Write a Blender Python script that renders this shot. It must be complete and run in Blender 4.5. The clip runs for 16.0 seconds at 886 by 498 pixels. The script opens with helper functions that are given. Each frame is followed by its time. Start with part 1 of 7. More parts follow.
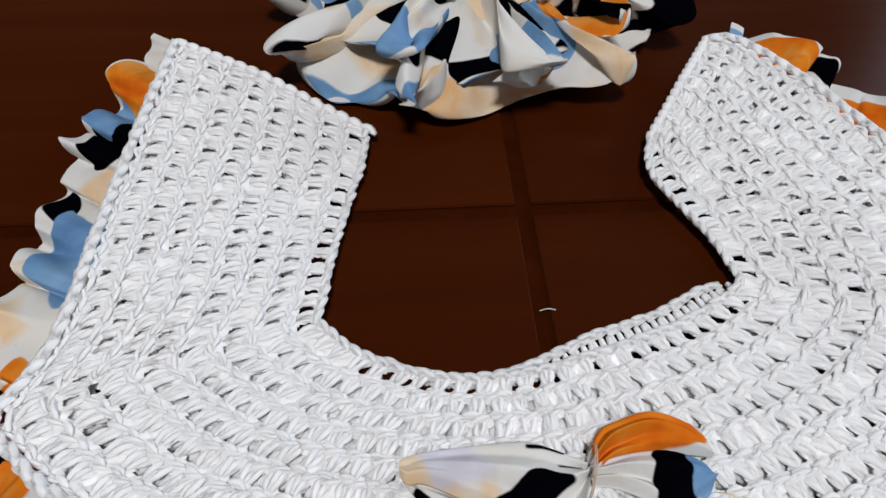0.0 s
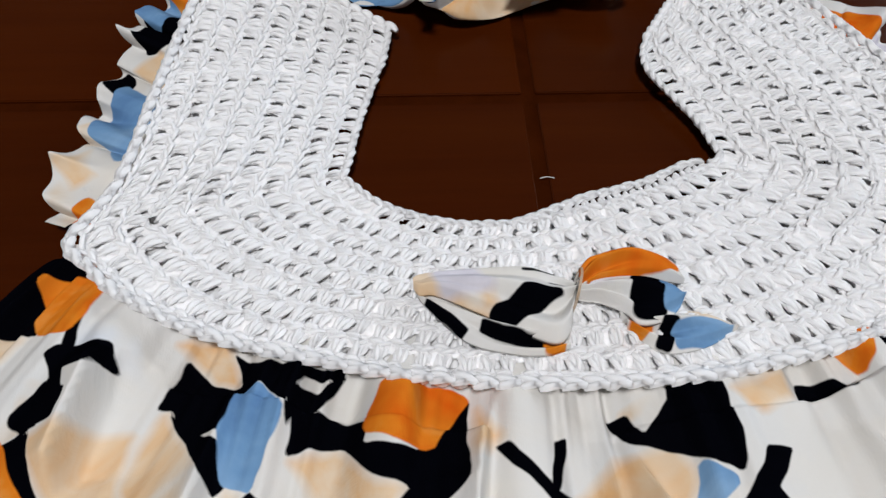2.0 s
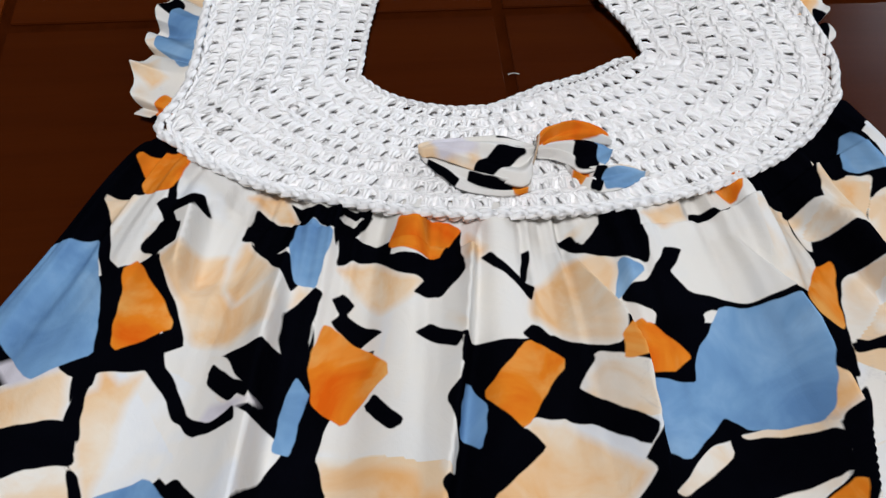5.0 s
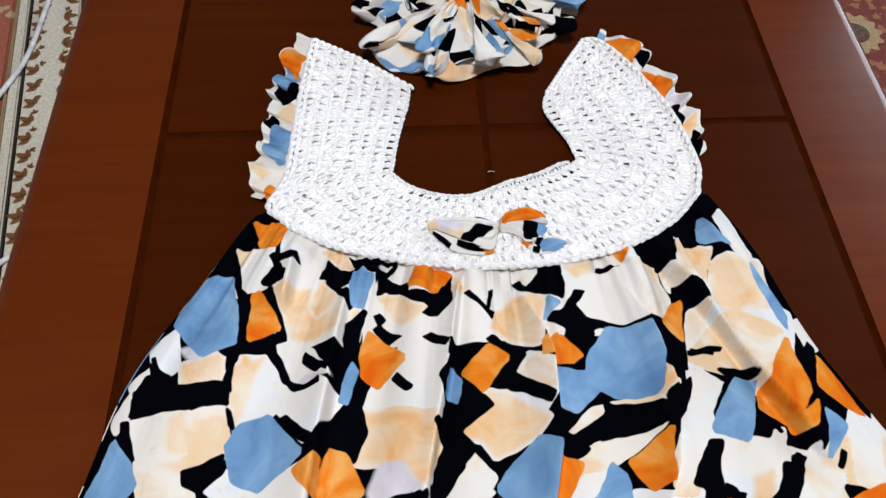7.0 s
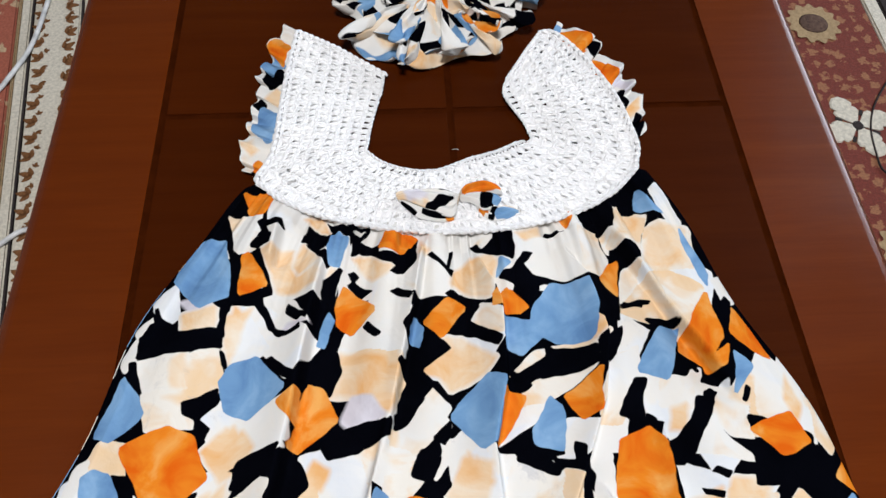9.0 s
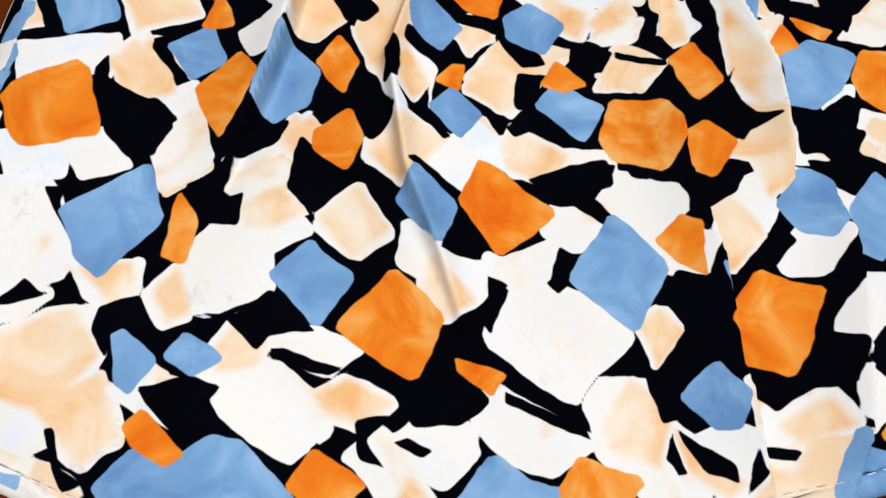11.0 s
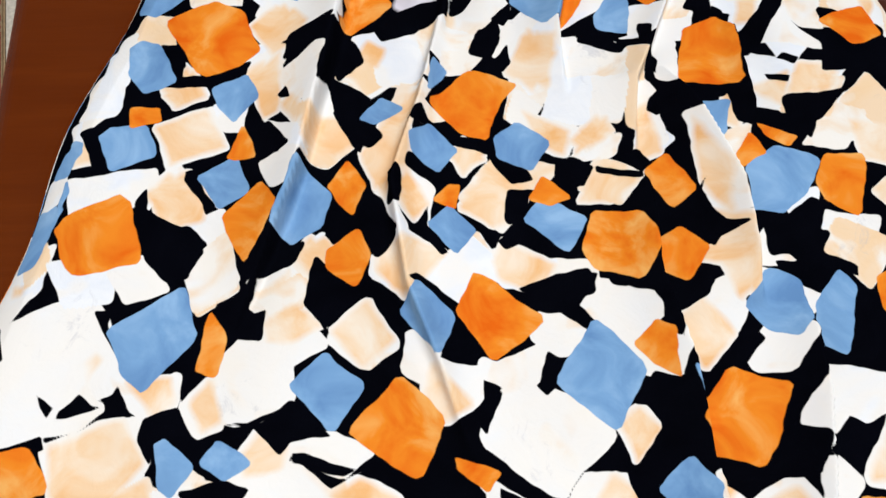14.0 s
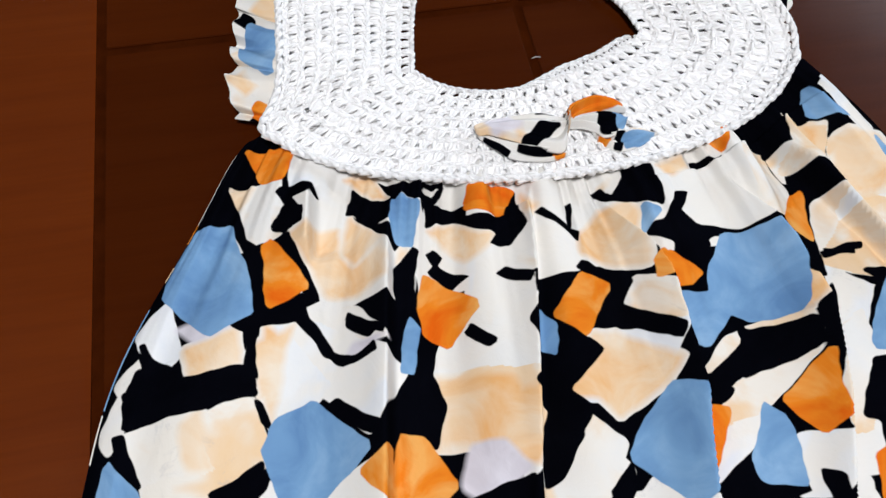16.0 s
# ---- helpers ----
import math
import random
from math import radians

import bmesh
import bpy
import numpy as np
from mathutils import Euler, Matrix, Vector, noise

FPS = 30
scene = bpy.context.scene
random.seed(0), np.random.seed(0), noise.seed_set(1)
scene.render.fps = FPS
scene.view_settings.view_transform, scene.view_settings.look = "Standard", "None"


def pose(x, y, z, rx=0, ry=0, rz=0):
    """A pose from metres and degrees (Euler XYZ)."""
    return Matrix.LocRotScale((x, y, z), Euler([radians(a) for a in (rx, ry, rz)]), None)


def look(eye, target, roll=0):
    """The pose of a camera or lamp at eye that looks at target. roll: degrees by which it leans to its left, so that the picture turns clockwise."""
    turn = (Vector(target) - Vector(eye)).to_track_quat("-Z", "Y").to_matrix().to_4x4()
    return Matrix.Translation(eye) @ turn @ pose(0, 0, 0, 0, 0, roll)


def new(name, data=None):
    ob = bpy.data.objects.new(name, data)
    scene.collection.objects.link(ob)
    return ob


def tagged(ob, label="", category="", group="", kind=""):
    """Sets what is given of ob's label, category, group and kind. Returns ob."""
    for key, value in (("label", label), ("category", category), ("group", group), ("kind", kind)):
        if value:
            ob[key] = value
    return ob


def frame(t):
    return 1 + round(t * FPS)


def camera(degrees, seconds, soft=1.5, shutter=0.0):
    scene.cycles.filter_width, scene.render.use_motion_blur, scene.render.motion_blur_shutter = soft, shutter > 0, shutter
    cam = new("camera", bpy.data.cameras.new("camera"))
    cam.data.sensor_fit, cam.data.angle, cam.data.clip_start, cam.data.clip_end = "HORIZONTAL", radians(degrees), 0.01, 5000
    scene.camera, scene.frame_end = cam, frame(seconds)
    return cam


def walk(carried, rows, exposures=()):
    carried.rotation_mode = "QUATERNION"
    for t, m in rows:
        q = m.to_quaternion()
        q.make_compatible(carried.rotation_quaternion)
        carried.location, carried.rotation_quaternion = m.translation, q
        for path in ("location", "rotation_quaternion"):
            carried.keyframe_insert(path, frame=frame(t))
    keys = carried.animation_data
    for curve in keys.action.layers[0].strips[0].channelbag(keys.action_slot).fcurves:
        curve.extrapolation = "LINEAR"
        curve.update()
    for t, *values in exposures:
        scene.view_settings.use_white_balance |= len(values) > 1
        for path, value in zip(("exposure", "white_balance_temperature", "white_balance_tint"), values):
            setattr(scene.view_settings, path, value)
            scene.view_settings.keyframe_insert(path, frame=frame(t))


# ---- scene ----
cam = camera(65.0, 16.0)
PATH = [
    (0, (-0.05, -0.175, 0.217), (0.069, 0.996, -1.4), 2.1),
    (0.5, (-0.025, -0.189, 0.226), (0.101, 0.988, -1.386), 2.6),
    (1, (-0.02, -0.208, 0.225), (0.099, 0.98, -1.379), 3.9),
    (1.5, (-0.035, -0.221, 0.227), (0.066, 0.95, -1.391), 3.3),
    (2, (-0.052, -0.231, 0.218), (0.023, 0.9, -1.429), 1.7),
    (2.5, (-0.062, -0.214, 0.188), (0.049, 0.918, -1.456), 1.7),
    (3, (-0.064, -0.201, 0.153), (0.075, 0.913, -1.503), 1.8),
    (3.5, (-0.06, -0.192, 0.144), (0.067, 0.902, -1.526), 2.2),
    (4, (-0.07, -0.223, 0.155), (0.07, 0.843, -1.531), 2.5),
    (4.5, (-0.073, -0.255, 0.205), (0.052, 0.766, -1.51), 1.4),
    (5, (-0.069, -0.303, 0.28), (0.081, 0.648, -1.472), 4.4),
    (5.2, (-0.07, -0.32, 0.314), (0.058, 0.597, -1.458), 3.4),
    (7.3, (-0.067, -0.385, 0.469), (0.031, 0.612, -1.261), 2.9),
    (7.5, (-0.058, -0.378, 0.473), (0.06, 0.574, -1.281), 4.3),
    (8, (-0.049, -0.386, 0.509), (0.092, 0.545, -1.256), 5.4),
    (8.5, (-0.05, -0.41, 0.548), (0.053, 0.557, -1.2), 3.3),
    (9, (-0.047, -0.437, 0.519), (0.06, 0.525, -1.232), 3.5),
    (9.5, (-0.066, -0.497, 0.438), (0.071, 0.248, -1.413), 4.6),
    (10, (-0.093, -0.546, 0.406), (0.096, 0.02, -1.503), 10.0),
    (10.2, (-0.107, -0.588, 0.387), (0.1, 0.002, -1.513), 13.5),
    (12.3, (-0.086, -0.689, 0.356), (-0.056, -0.163, -1.574), 3.8),
    (12.5, (-0.081, -0.698, 0.381), (-0.067, -0.166, -1.547), 1.5),
    (13, (-0.076, -0.692, 0.417), (-0.055, -0.123, -1.5), 1.3),
    (13.5, (-0.084, -0.667, 0.429), (-0.033, -0.065, -1.478), 3.7),
    (14, (-0.091, -0.615, 0.424), (-0.006, 0.005, -1.475), 5.6),
    (14.5, (-0.1, -0.549, 0.403), (0.071, 0.02, -1.507), 10.7),
    (15, (-0.101, -0.474, 0.39), (0.071, 0.169, -1.497), 6.9),
    (15.5, (-0.12, -0.401, 0.356), (0.068, 0.389, -1.471), 6.1),
    (16, (-0.129, -0.33, 0.354), (0.104, 0.483, -1.458), 5.5),
]
walk(cam, [(t, look(eye, target, roll)) for t, eye, target, roll in PATH],
     exposures=((0.0, -0.42), (2.0, -0.36), (3.0, -0.26), (4.5, -0.45), (5.0, -0.28), (7.5, 0.0), (9.2, 0.02), (10.0, 0.05), (12.5, 0.0), (14.5, 0.07), (16.0, 0.0)))

# ---- world, lamps ----
world = bpy.data.worlds.new("world")
scene.world = world
world.use_nodes = True
world.node_tree.nodes["Background"].inputs[0].default_value = (0.75, 0.82, 1.0, 1)
world.node_tree.nodes["Background"].inputs[1].default_value = 0.3


def area_lamp(name, place, target, size_x, size_y, watts, colour):
    data = bpy.data.lights.new(name, "AREA")
    data.shape, data.size, data.size_y, data.energy, data.color = "RECTANGLE", size_x, size_y, watts, colour
    ob = new(name, data)
    ob.matrix_world = look(place, target)
    return ob


area_lamp("ceiling_light", (-0.13, -0.86, 2.21), (-0.13, -0.86, 0), 0.32, 0.32, 58, (0.97, 0.98, 1.0))
area_lamp("window_light", (2.19, 1.3, 0.95), (0, 0.6, 0.5), 1.2, 1.2, 42, (0.78, 0.88, 1.0))

# ---- materials ----
def material(name, roughness=0.6, metallic=0.0):
    m = bpy.data.materials.new(name)
    m.use_nodes = True
    nodes, links = m.node_tree.nodes, m.node_tree.links
    shader = nodes["Principled BSDF"]
    shader.inputs["Roughness"].default_value = roughness
    shader.inputs["Metallic"].default_value = metallic
    return m, nodes, links, shader


def ramp(nodes, links, source, stops):
    n = nodes.new("ShaderNodeValToRGB")
    el = n.color_ramp.elements
    while len(el) < len(stops):
        el.new(0.5)
    for e, (at, colour) in zip(el, stops):
        e.position, e.color = at, (*colour, 1)
    links.new(source, n.inputs[0])
    return n.outputs[0]


def noise_tex(nodes, links, vector, scale, detail=4.0, roughness=0.55, distortion=0.0):
    n = nodes.new("ShaderNodeTexNoise")
    n.inputs["Scale"].default_value, n.inputs["Detail"].default_value = scale, detail
    n.inputs["Roughness"].default_value, n.inputs["Distortion"].default_value = roughness, distortion
    if vector is not None:
        links.new(vector, n.inputs["Vector"])
    return n.outputs["Fac"]


def mapped(nodes, links, scale, kind="Object", turn=0.0):
    c = nodes.new("ShaderNodeTexCoord")
    m = nodes.new("ShaderNodeMapping")
    m.inputs["Scale"].default_value = scale
    m.inputs["Rotation"].default_value = (0, 0, radians(turn))
    links.new(c.outputs[kind], m.inputs["Vector"])
    return m.outputs[0]


def mix(nodes, links, fac, a, b, mode="MIX"):
    n = nodes.new("ShaderNodeMix")
    n.data_type, n.blend_type = "RGBA", mode
    for socket, v in ((n.inputs[0], fac), (n.inputs[6], a), (n.inputs[7], b)):
        if isinstance(v, (int, float)):
            socket.default_value = v
        elif isinstance(v, tuple):
            socket.default_value = (*v, 1)
        else:
            links.new(v, socket)
    return n.outputs[2]


def bump(nodes, links, shader, height, strength, distance):
    b = nodes.new("ShaderNodeBump")
    b.inputs["Strength"].default_value, b.inputs["Distance"].default_value = strength, distance
    links.new(height, b.inputs["Height"])
    links.new(b.outputs[0], shader.inputs["Normal"])


def maths(nodes, links, op, a, b=0.0, clamp=False):
    n = nodes.new("ShaderNodeMath")
    n.operation, n.use_clamp = op, clamp
    for socket, v in ((n.inputs[0], a), (n.inputs[1], b)):
        if isinstance(v, (int, float)):
            socket.default_value = v
        else:
            links.new(v, socket)
    return n.outputs[0]


def plain(name, colour, roughness=0.6, scale=60.0, spread=0.25, bumps=0.15):
    m, nodes, links, sh = material(name, roughness)
    v = mapped(nodes, links, (1, 1, 1))
    f = noise_tex(nodes, links, v, scale)
    lo, hi = tuple(c * (1 - spread) for c in colour), tuple(min(1, c * (1 + spread)) for c in colour)
    links.new(ramp(nodes, links, f, ((0.3, lo), (0.7, hi))), sh.inputs["Base Color"])
    sh.inputs["Specular IOR Level"].default_value = 0.15
    bump(nodes, links, sh, noise_tex(nodes, links, v, scale * 5), bumps, 0.002)
    return m


def wood(name, turn, dark=1.0):
    """Dark red-brown veneer, grain along one way, satin lacquer."""
    m, nodes, links, sh = material(name, 0.3)
    v = mapped(nodes, links, (1.2, 16, 16), turn=turn)
    v2 = mapped(nodes, links, (6, 160, 160), turn=turn)
    broad = noise_tex(nodes, links, v, 3.0, 5, 0.6, 0.6)
    fine = noise_tex(nodes, links, v2, 3.0, 3, 0.6)
    a = ramp(nodes, links, broad, ((0.25, (0.056 * dark, 0.0092 * dark, 0.0007 * dark)), (0.55, (0.066 * dark, 0.0116 * dark, 0.0010 * dark)), (0.8, (0.078 * dark, 0.0150 * dark, 0.0014 * dark))))
    b = ramp(nodes, links, fine, ((0.3, (0.92, 0.91, 0.90)), (0.65, (1.0, 1.0, 1.0))))
    info = nodes.new("ShaderNodeObjectInfo")
    tone = ramp(nodes, links, info.outputs["Random"], ((0.0, (0.88, 0.88, 0.88)), (1.0, (1.1, 1.1, 1.1))))
    links.new(mix(nodes, links, 1.0, mix(nodes, links, 1.0, a, b, "MULTIPLY"), tone, "MULTIPLY"), sh.inputs["Base Color"])
    smear = noise_tex(nodes, links, mapped(nodes, links, (1, 1, 1)), 9.0, 5)
    links.new(maths(nodes, links, "ADD", maths(nodes, links, "MULTIPLY", smear, 0.18), 0.15), sh.inputs["Roughness"])
    sh.inputs["Specular IOR Level"].default_value = 0.10
    bump(nodes, links, sh, fine, 0.05, 0.001)
    return m


def cloth(name):
    """Printed viscose: watercolour dabs in white, peach, black, orange and blue. The mesh carries how far each point lies inside a dab."""
    m, nodes, links, sh = material(name, 0.78)
    v = mapped(nodes, links, (1, 1, 1))
    wash = noise_tex(nodes, links, v, 30.0, 4, 0.55, 0.7)
    blotch = noise_tex(nodes, links, v, 26.0, 2, 0.5, 0.6)
    ragged = noise_tex(nodes, links, v, 230.0, 2, 0.5)
    tone = nodes.new("ShaderNodeAttribute")
    tone.attribute_name = "tone"
    white = ramp(nodes, links, wash, ((0.3, (0.68, 0.675, 0.665)), (0.62, (0.71, 0.68, 0.635))))
    cream = ramp(nodes, links, wash, ((0.36, (0.70, 0.53, 0.36)), (0.56, (0.71, 0.67, 0.61))))
    cool = ramp(nodes, links, wash, ((0.35, (0.62, 0.645, 0.69)), (0.6, (0.70, 0.705, 0.71))))
    pick = maths(nodes, links, "ADD", tone.outputs["Fac"], maths(nodes, links, "MULTIPLY", maths(nodes, links, "SUBTRACT", blotch, 0.5), 1.15))
    paper = mix(nodes, links, ramp(nodes, links, pick, ((0.55, (0, 0, 0)), (0.66, (1, 1, 1)))), white, cream)
    paper = mix(nodes, links, ramp(nodes, links, pick, ((0.14, (1, 1, 1)), (0.24, (0, 0, 0)))), paper, cool)
    paper = mix(nodes, links, ramp(nodes, links, pick, ((0.84, (0, 0, 0)), (0.95, (0.8, 0.8, 0.8)))), paper, (0.71, 0.50, 0.30))
    smudge = maths(nodes, links, "MULTIPLY", noise_tex(nodes, links, v, 60.0, 5, 0.75, 1.0), noise_tex(nodes, links, v, 11.0, 1))
    paper = mix(nodes, links, ramp(nodes, links, smudge, ((0.37, (0, 0, 0)), (0.47, (0.45, 0.45, 0.45)))), paper, (0.36, 0.36, 0.40))

    def layer(under, key, paint, soft, bias=0.5):
        a = nodes.new("ShaderNodeAttribute")
        a.attribute_name = key
        d = maths(nodes, links, "ADD", a.outputs["Fac"], maths(nodes, links, "MULTIPLY", maths(nodes, links, "SUBTRACT", ragged, 0.5), 0.05))
        fac = maths(nodes, links, "ADD", maths(nodes, links, "MULTIPLY", d, 1.0 / soft), bias, True)
        return mix(nodes, links, fac, under, paint), a.outputs["Fac"]

    peach = ramp(nodes, links, wash, ((0.3, (0.70, 0.385, 0.16)), (0.5, (0.72, 0.525, 0.34)), (0.7, (0.73, 0.635, 0.52))))
    orange = ramp(nodes, links, wash, ((0.32, (0.62, 0.105, 0.006)), (0.5, (0.68, 0.20, 0.016)), (0.66, (0.71, 0.34, 0.09))))
    blue = ramp(nodes, links, wash, ((0.32, (0.105, 0.215, 0.40)), (0.5, (0.155, 0.295, 0.49)), (0.68, (0.23, 0.38, 0.57))))
    grey = ramp(nodes, links, wash, ((0.3, (0.50, 0.47, 0.52)), (0.7, (0.68, 0.66, 0.72))))
    black = ramp(nodes, links, wash, ((0.3, (0.0010, 0.0011, 0.0022)), (0.7, (0.0016, 0.0018, 0.0034))))
    colour, _ = layer(black, "white", paper, 0.06)
    colour, _ = layer(colour, "peach", peach, 0.42, 0.06)
    colour, _ = layer(colour, "grey", grey, 0.3)
    colour, _ = layer(colour, "black", black, 0.06)
    colour, _ = layer(colour, "blue", blue, 0.06)
    colour, _ = layer(colour, "orange", orange, 0.07)
    links.new(colour, sh.inputs["Base Color"])
    sh.inputs["Specular IOR Level"].default_value = 0.0
    weave = nodes.new("ShaderNodeTexWave")
    weave.inputs["Scale"].default_value, weave.inputs["Distortion"].default_value = 420.0, 1.5
    links.new(v, weave.inputs["Vector"])
    bump(nodes, links, sh, mix(nodes, links, 0.988, weave.outputs["Fac"], noise_tex(nodes, links, v, 42.0, 5, 0.6, 0.8)), 0.22, 0.004)
    return m


def yarn(name):
    m, nodes, links, sh = material(name, 0.5)
    v = mapped(nodes, links, (1, 1, 1))
    tone = noise_tex(nodes, links, v, 90.0, 3)
    links.new(ramp(nodes, links, tone, ((0.3, (0.95, 0.925, 0.92)), (0.7, (0.975, 0.955, 0.955)))), sh.inputs["Base Color"])
    sh.inputs["Sheen Weight"].default_value = 0.35
    sh.inputs["Sheen Roughness"].default_value = 0.6
    sh.inputs["Specular IOR Level"].default_value = 0.28
    a = nodes.new("ShaderNodeAttribute")
    a.attribute_name = "along"
    ply = maths(nodes, links, "SINE", maths(nodes, links, "MULTIPLY", a.outputs["Fac"], 6.2832))
    fuzz = noise_tex(nodes, links, v, 900.0, 2)
    bump(nodes, links, sh, maths(nodes, links, "ADD", maths(nodes, links, "MULTIPLY", ply, 0.40), fuzz), 0.36, 0.0005)
    sh.inputs["Subsurface Weight"].default_value = 0.6
    sh.inputs["Subsurface Radius"].default_value = (1.0, 0.97, 0.94)
    sh.inputs["Subsurface Scale"].default_value = 0.0022
    return m


def rug_field(name, ground, motif, scale, cover):
    """A woven rug: a ground colour with rows of small motifs and a knotted pile."""
    m, nodes, links, sh = material(name, 0.95)
    v = mapped(nodes, links, (1, 1, 1))
    cell = nodes.new("ShaderNodeTexVoronoi")
    cell.inputs["Scale"].default_value, cell.inputs["Randomness"].default_value = scale, 0.55
    links.new(v, cell.inputs["Vector"])
    wob = noise_tex(nodes, links, v, scale * 3.2, 2)
    d = maths(nodes, links, "ADD", cell.outputs["Distance"], maths(nodes, links, "MULTIPLY", maths(nodes, links, "SUBTRACT", wob, 0.5), 0.9))
    f = ramp(nodes, links, d, ((cover, (1, 1, 1)), (cover + 0.05, (0, 0, 0))))
    c = mix(nodes, links, f, ground, motif)
    worn = ramp(nodes, links, noise_tex(nodes, links, v, 300.0, 2), ((0.3, (0.75, 0.75, 0.75)), (0.7, (1.1, 1.1, 1.1))))
    links.new(mix(nodes, links, 1.0, c, worn, "MULTIPLY"), sh.inputs["Base Color"])
    bump(nodes, links, sh, noise_tex(nodes, links, v, 500.0, 2), 0.5, 0.003)
    return m


WOOD_MID = wood("table_veneer", 52, 0.74)
WOOD_SIDE = wood("table_rail_wood", 90, 1.55)
WOOD_SIDE.node_tree.nodes["Principled BSDF"].inputs["Specular IOR Level"].default_value = 0.3
GROOVE = plain("dark_inlay_wood", (0.032, 0.0060, 0.0010), 0.8)
GROOVE.node_tree.nodes["Principled BSDF"].inputs["Specular IOR Level"].default_value = 0.0
CLOTH = cloth("printed_cloth")
YARN = yarn("white_cotton_yarn")
THREAD_WHITE = plain("white_thread", (0.75, 0.74, 0.72), 0.8)
THREAD_DARK = plain("dark_thread", (0.05, 0.035, 0.03), 0.8)
PLASTER = plain("wall_plaster", (0.33, 0.33, 0.33), 0.9, 6.0, 0.06)
FLOOR_TILE = plain("floor_tile", (0.36, 0.30, 0.25), 0.4, 12.0, 0.12)
RUG_IVORY = rug_field("ivory_rug_border", (0.44, 0.40, 0.35), (0.16, 0.08, 0.035), 42.0, 0.33)
RUG_RED = rug_field("red_rug_field", (0.165, 0.030, 0.018), (0.30, 0.125, 0.06), 38.0, 0.30)
RUG_RUST = rug_field("rust_rug_field", (0.36, 0.10, 0.06), (0.52, 0.36, 0.22), 26.0, 0.22)
PETAL = plain("ivory_pile", (0.60, 0.55, 0.46), 0.95, 220.0, 0.2, 0.4)
PETAL_TAN = plain("tan_pile", (0.36, 0.25, 0.14), 0.95, 220.0, 0.2, 0.4)
PILE_DARK = plain("dark_pile", (0.035, 0.028, 0.028), 0.95, 220.0, 0.3, 0.4)
CABLE_WHITE = plain("white_cable", (0.62, 0.62, 0.62), 0.45)
LAMP_WHITE = plain("lamp_white", (0.8, 0.8, 0.8), 0.5)


# ---- mesh helpers ----
def mesh_object(name, verts, faces, mat, parent=None, label="", smooth=True):
    me = bpy.data.meshes.new(name)
    me.from_pydata([tuple(v) for v in verts] if not isinstance(verts, np.ndarray) else verts.tolist(), [], faces if isinstance(faces, list) else faces.tolist())
    me.materials.append(mat)
    if smooth:
        me.polygons.foreach_set("use_smooth", [True] * len(me.polygons))
    me.update()
    ob = new(name, me)
    if parent is not None:
        ob.parent = parent
    if label:
        tagged(ob, label)
    return ob


def part(name, bm, mat, parent=None, label="", smooth=False):
    me = bpy.data.meshes.new(name)
    bm.normal_update()
    bm.to_mesh(me)
    bm.free()
    me.materials.append(mat)
    if smooth:
        me.polygons.foreach_set("use_smooth", [True] * len(me.polygons))
    ob = new(name, me)
    if parent is not None:
        ob.parent = parent
    if label:
        tagged(ob, label)
    return ob


def box_bm(x0, x1, y0, y1, z0, z1, bevel=0.0, segments=2):
    bm = bmesh.new()
    bmesh.ops.create_cube(bm, size=1.0)
    for v in bm.verts:
        v.co = Vector(((x0 + x1) / 2 + v.co.x * (x1 - x0), (y0 + y1) / 2 + v.co.y * (y1 - y0), (z0 + z1) / 2 + v.co.z * (z1 - z0)))
    if bevel:
        bmesh.ops.bevel(bm, geom=bm.edges[:], offset=bevel, segments=segments, affect="EDGES")
    return bm


def empty(name, place=(0, 0, 0)):
    ob = new(name)
    ob.location = place
    ob.empty_display_size = 0.05
    return ob


def smooth_curve(points, count):
    """A Catmull-Rom curve through the points, sampled at even steps of length."""
    p = np.array(points, float)
    ext = np.vstack([2 * p[0] - p[1], p, 2 * p[-1] - p[-2]])
    out = []
    for i in range(1, len(ext) - 2):
        a, b, c, d = ext[i - 1], ext[i], ext[i + 1], ext[i + 2]
        for t in np.linspace(0, 1, 24, endpoint=False):
            out.append(0.5 * (2 * b + (c - a) * t + (2 * a - 5 * b + 4 * c - d) * t ** 2 + (3 * b - a - 3 * c + d) * t ** 3))
    out.append(p[-1])
    out = np.array(out)
    length = np.r_[0, np.cumsum(np.linalg.norm(np.diff(out, axis=0), axis=1))]
    at = np.linspace(0, length[-1], count)
    return np.stack([np.interp(at, length, out[:, k]) for k in range(out.shape[1])], 1)


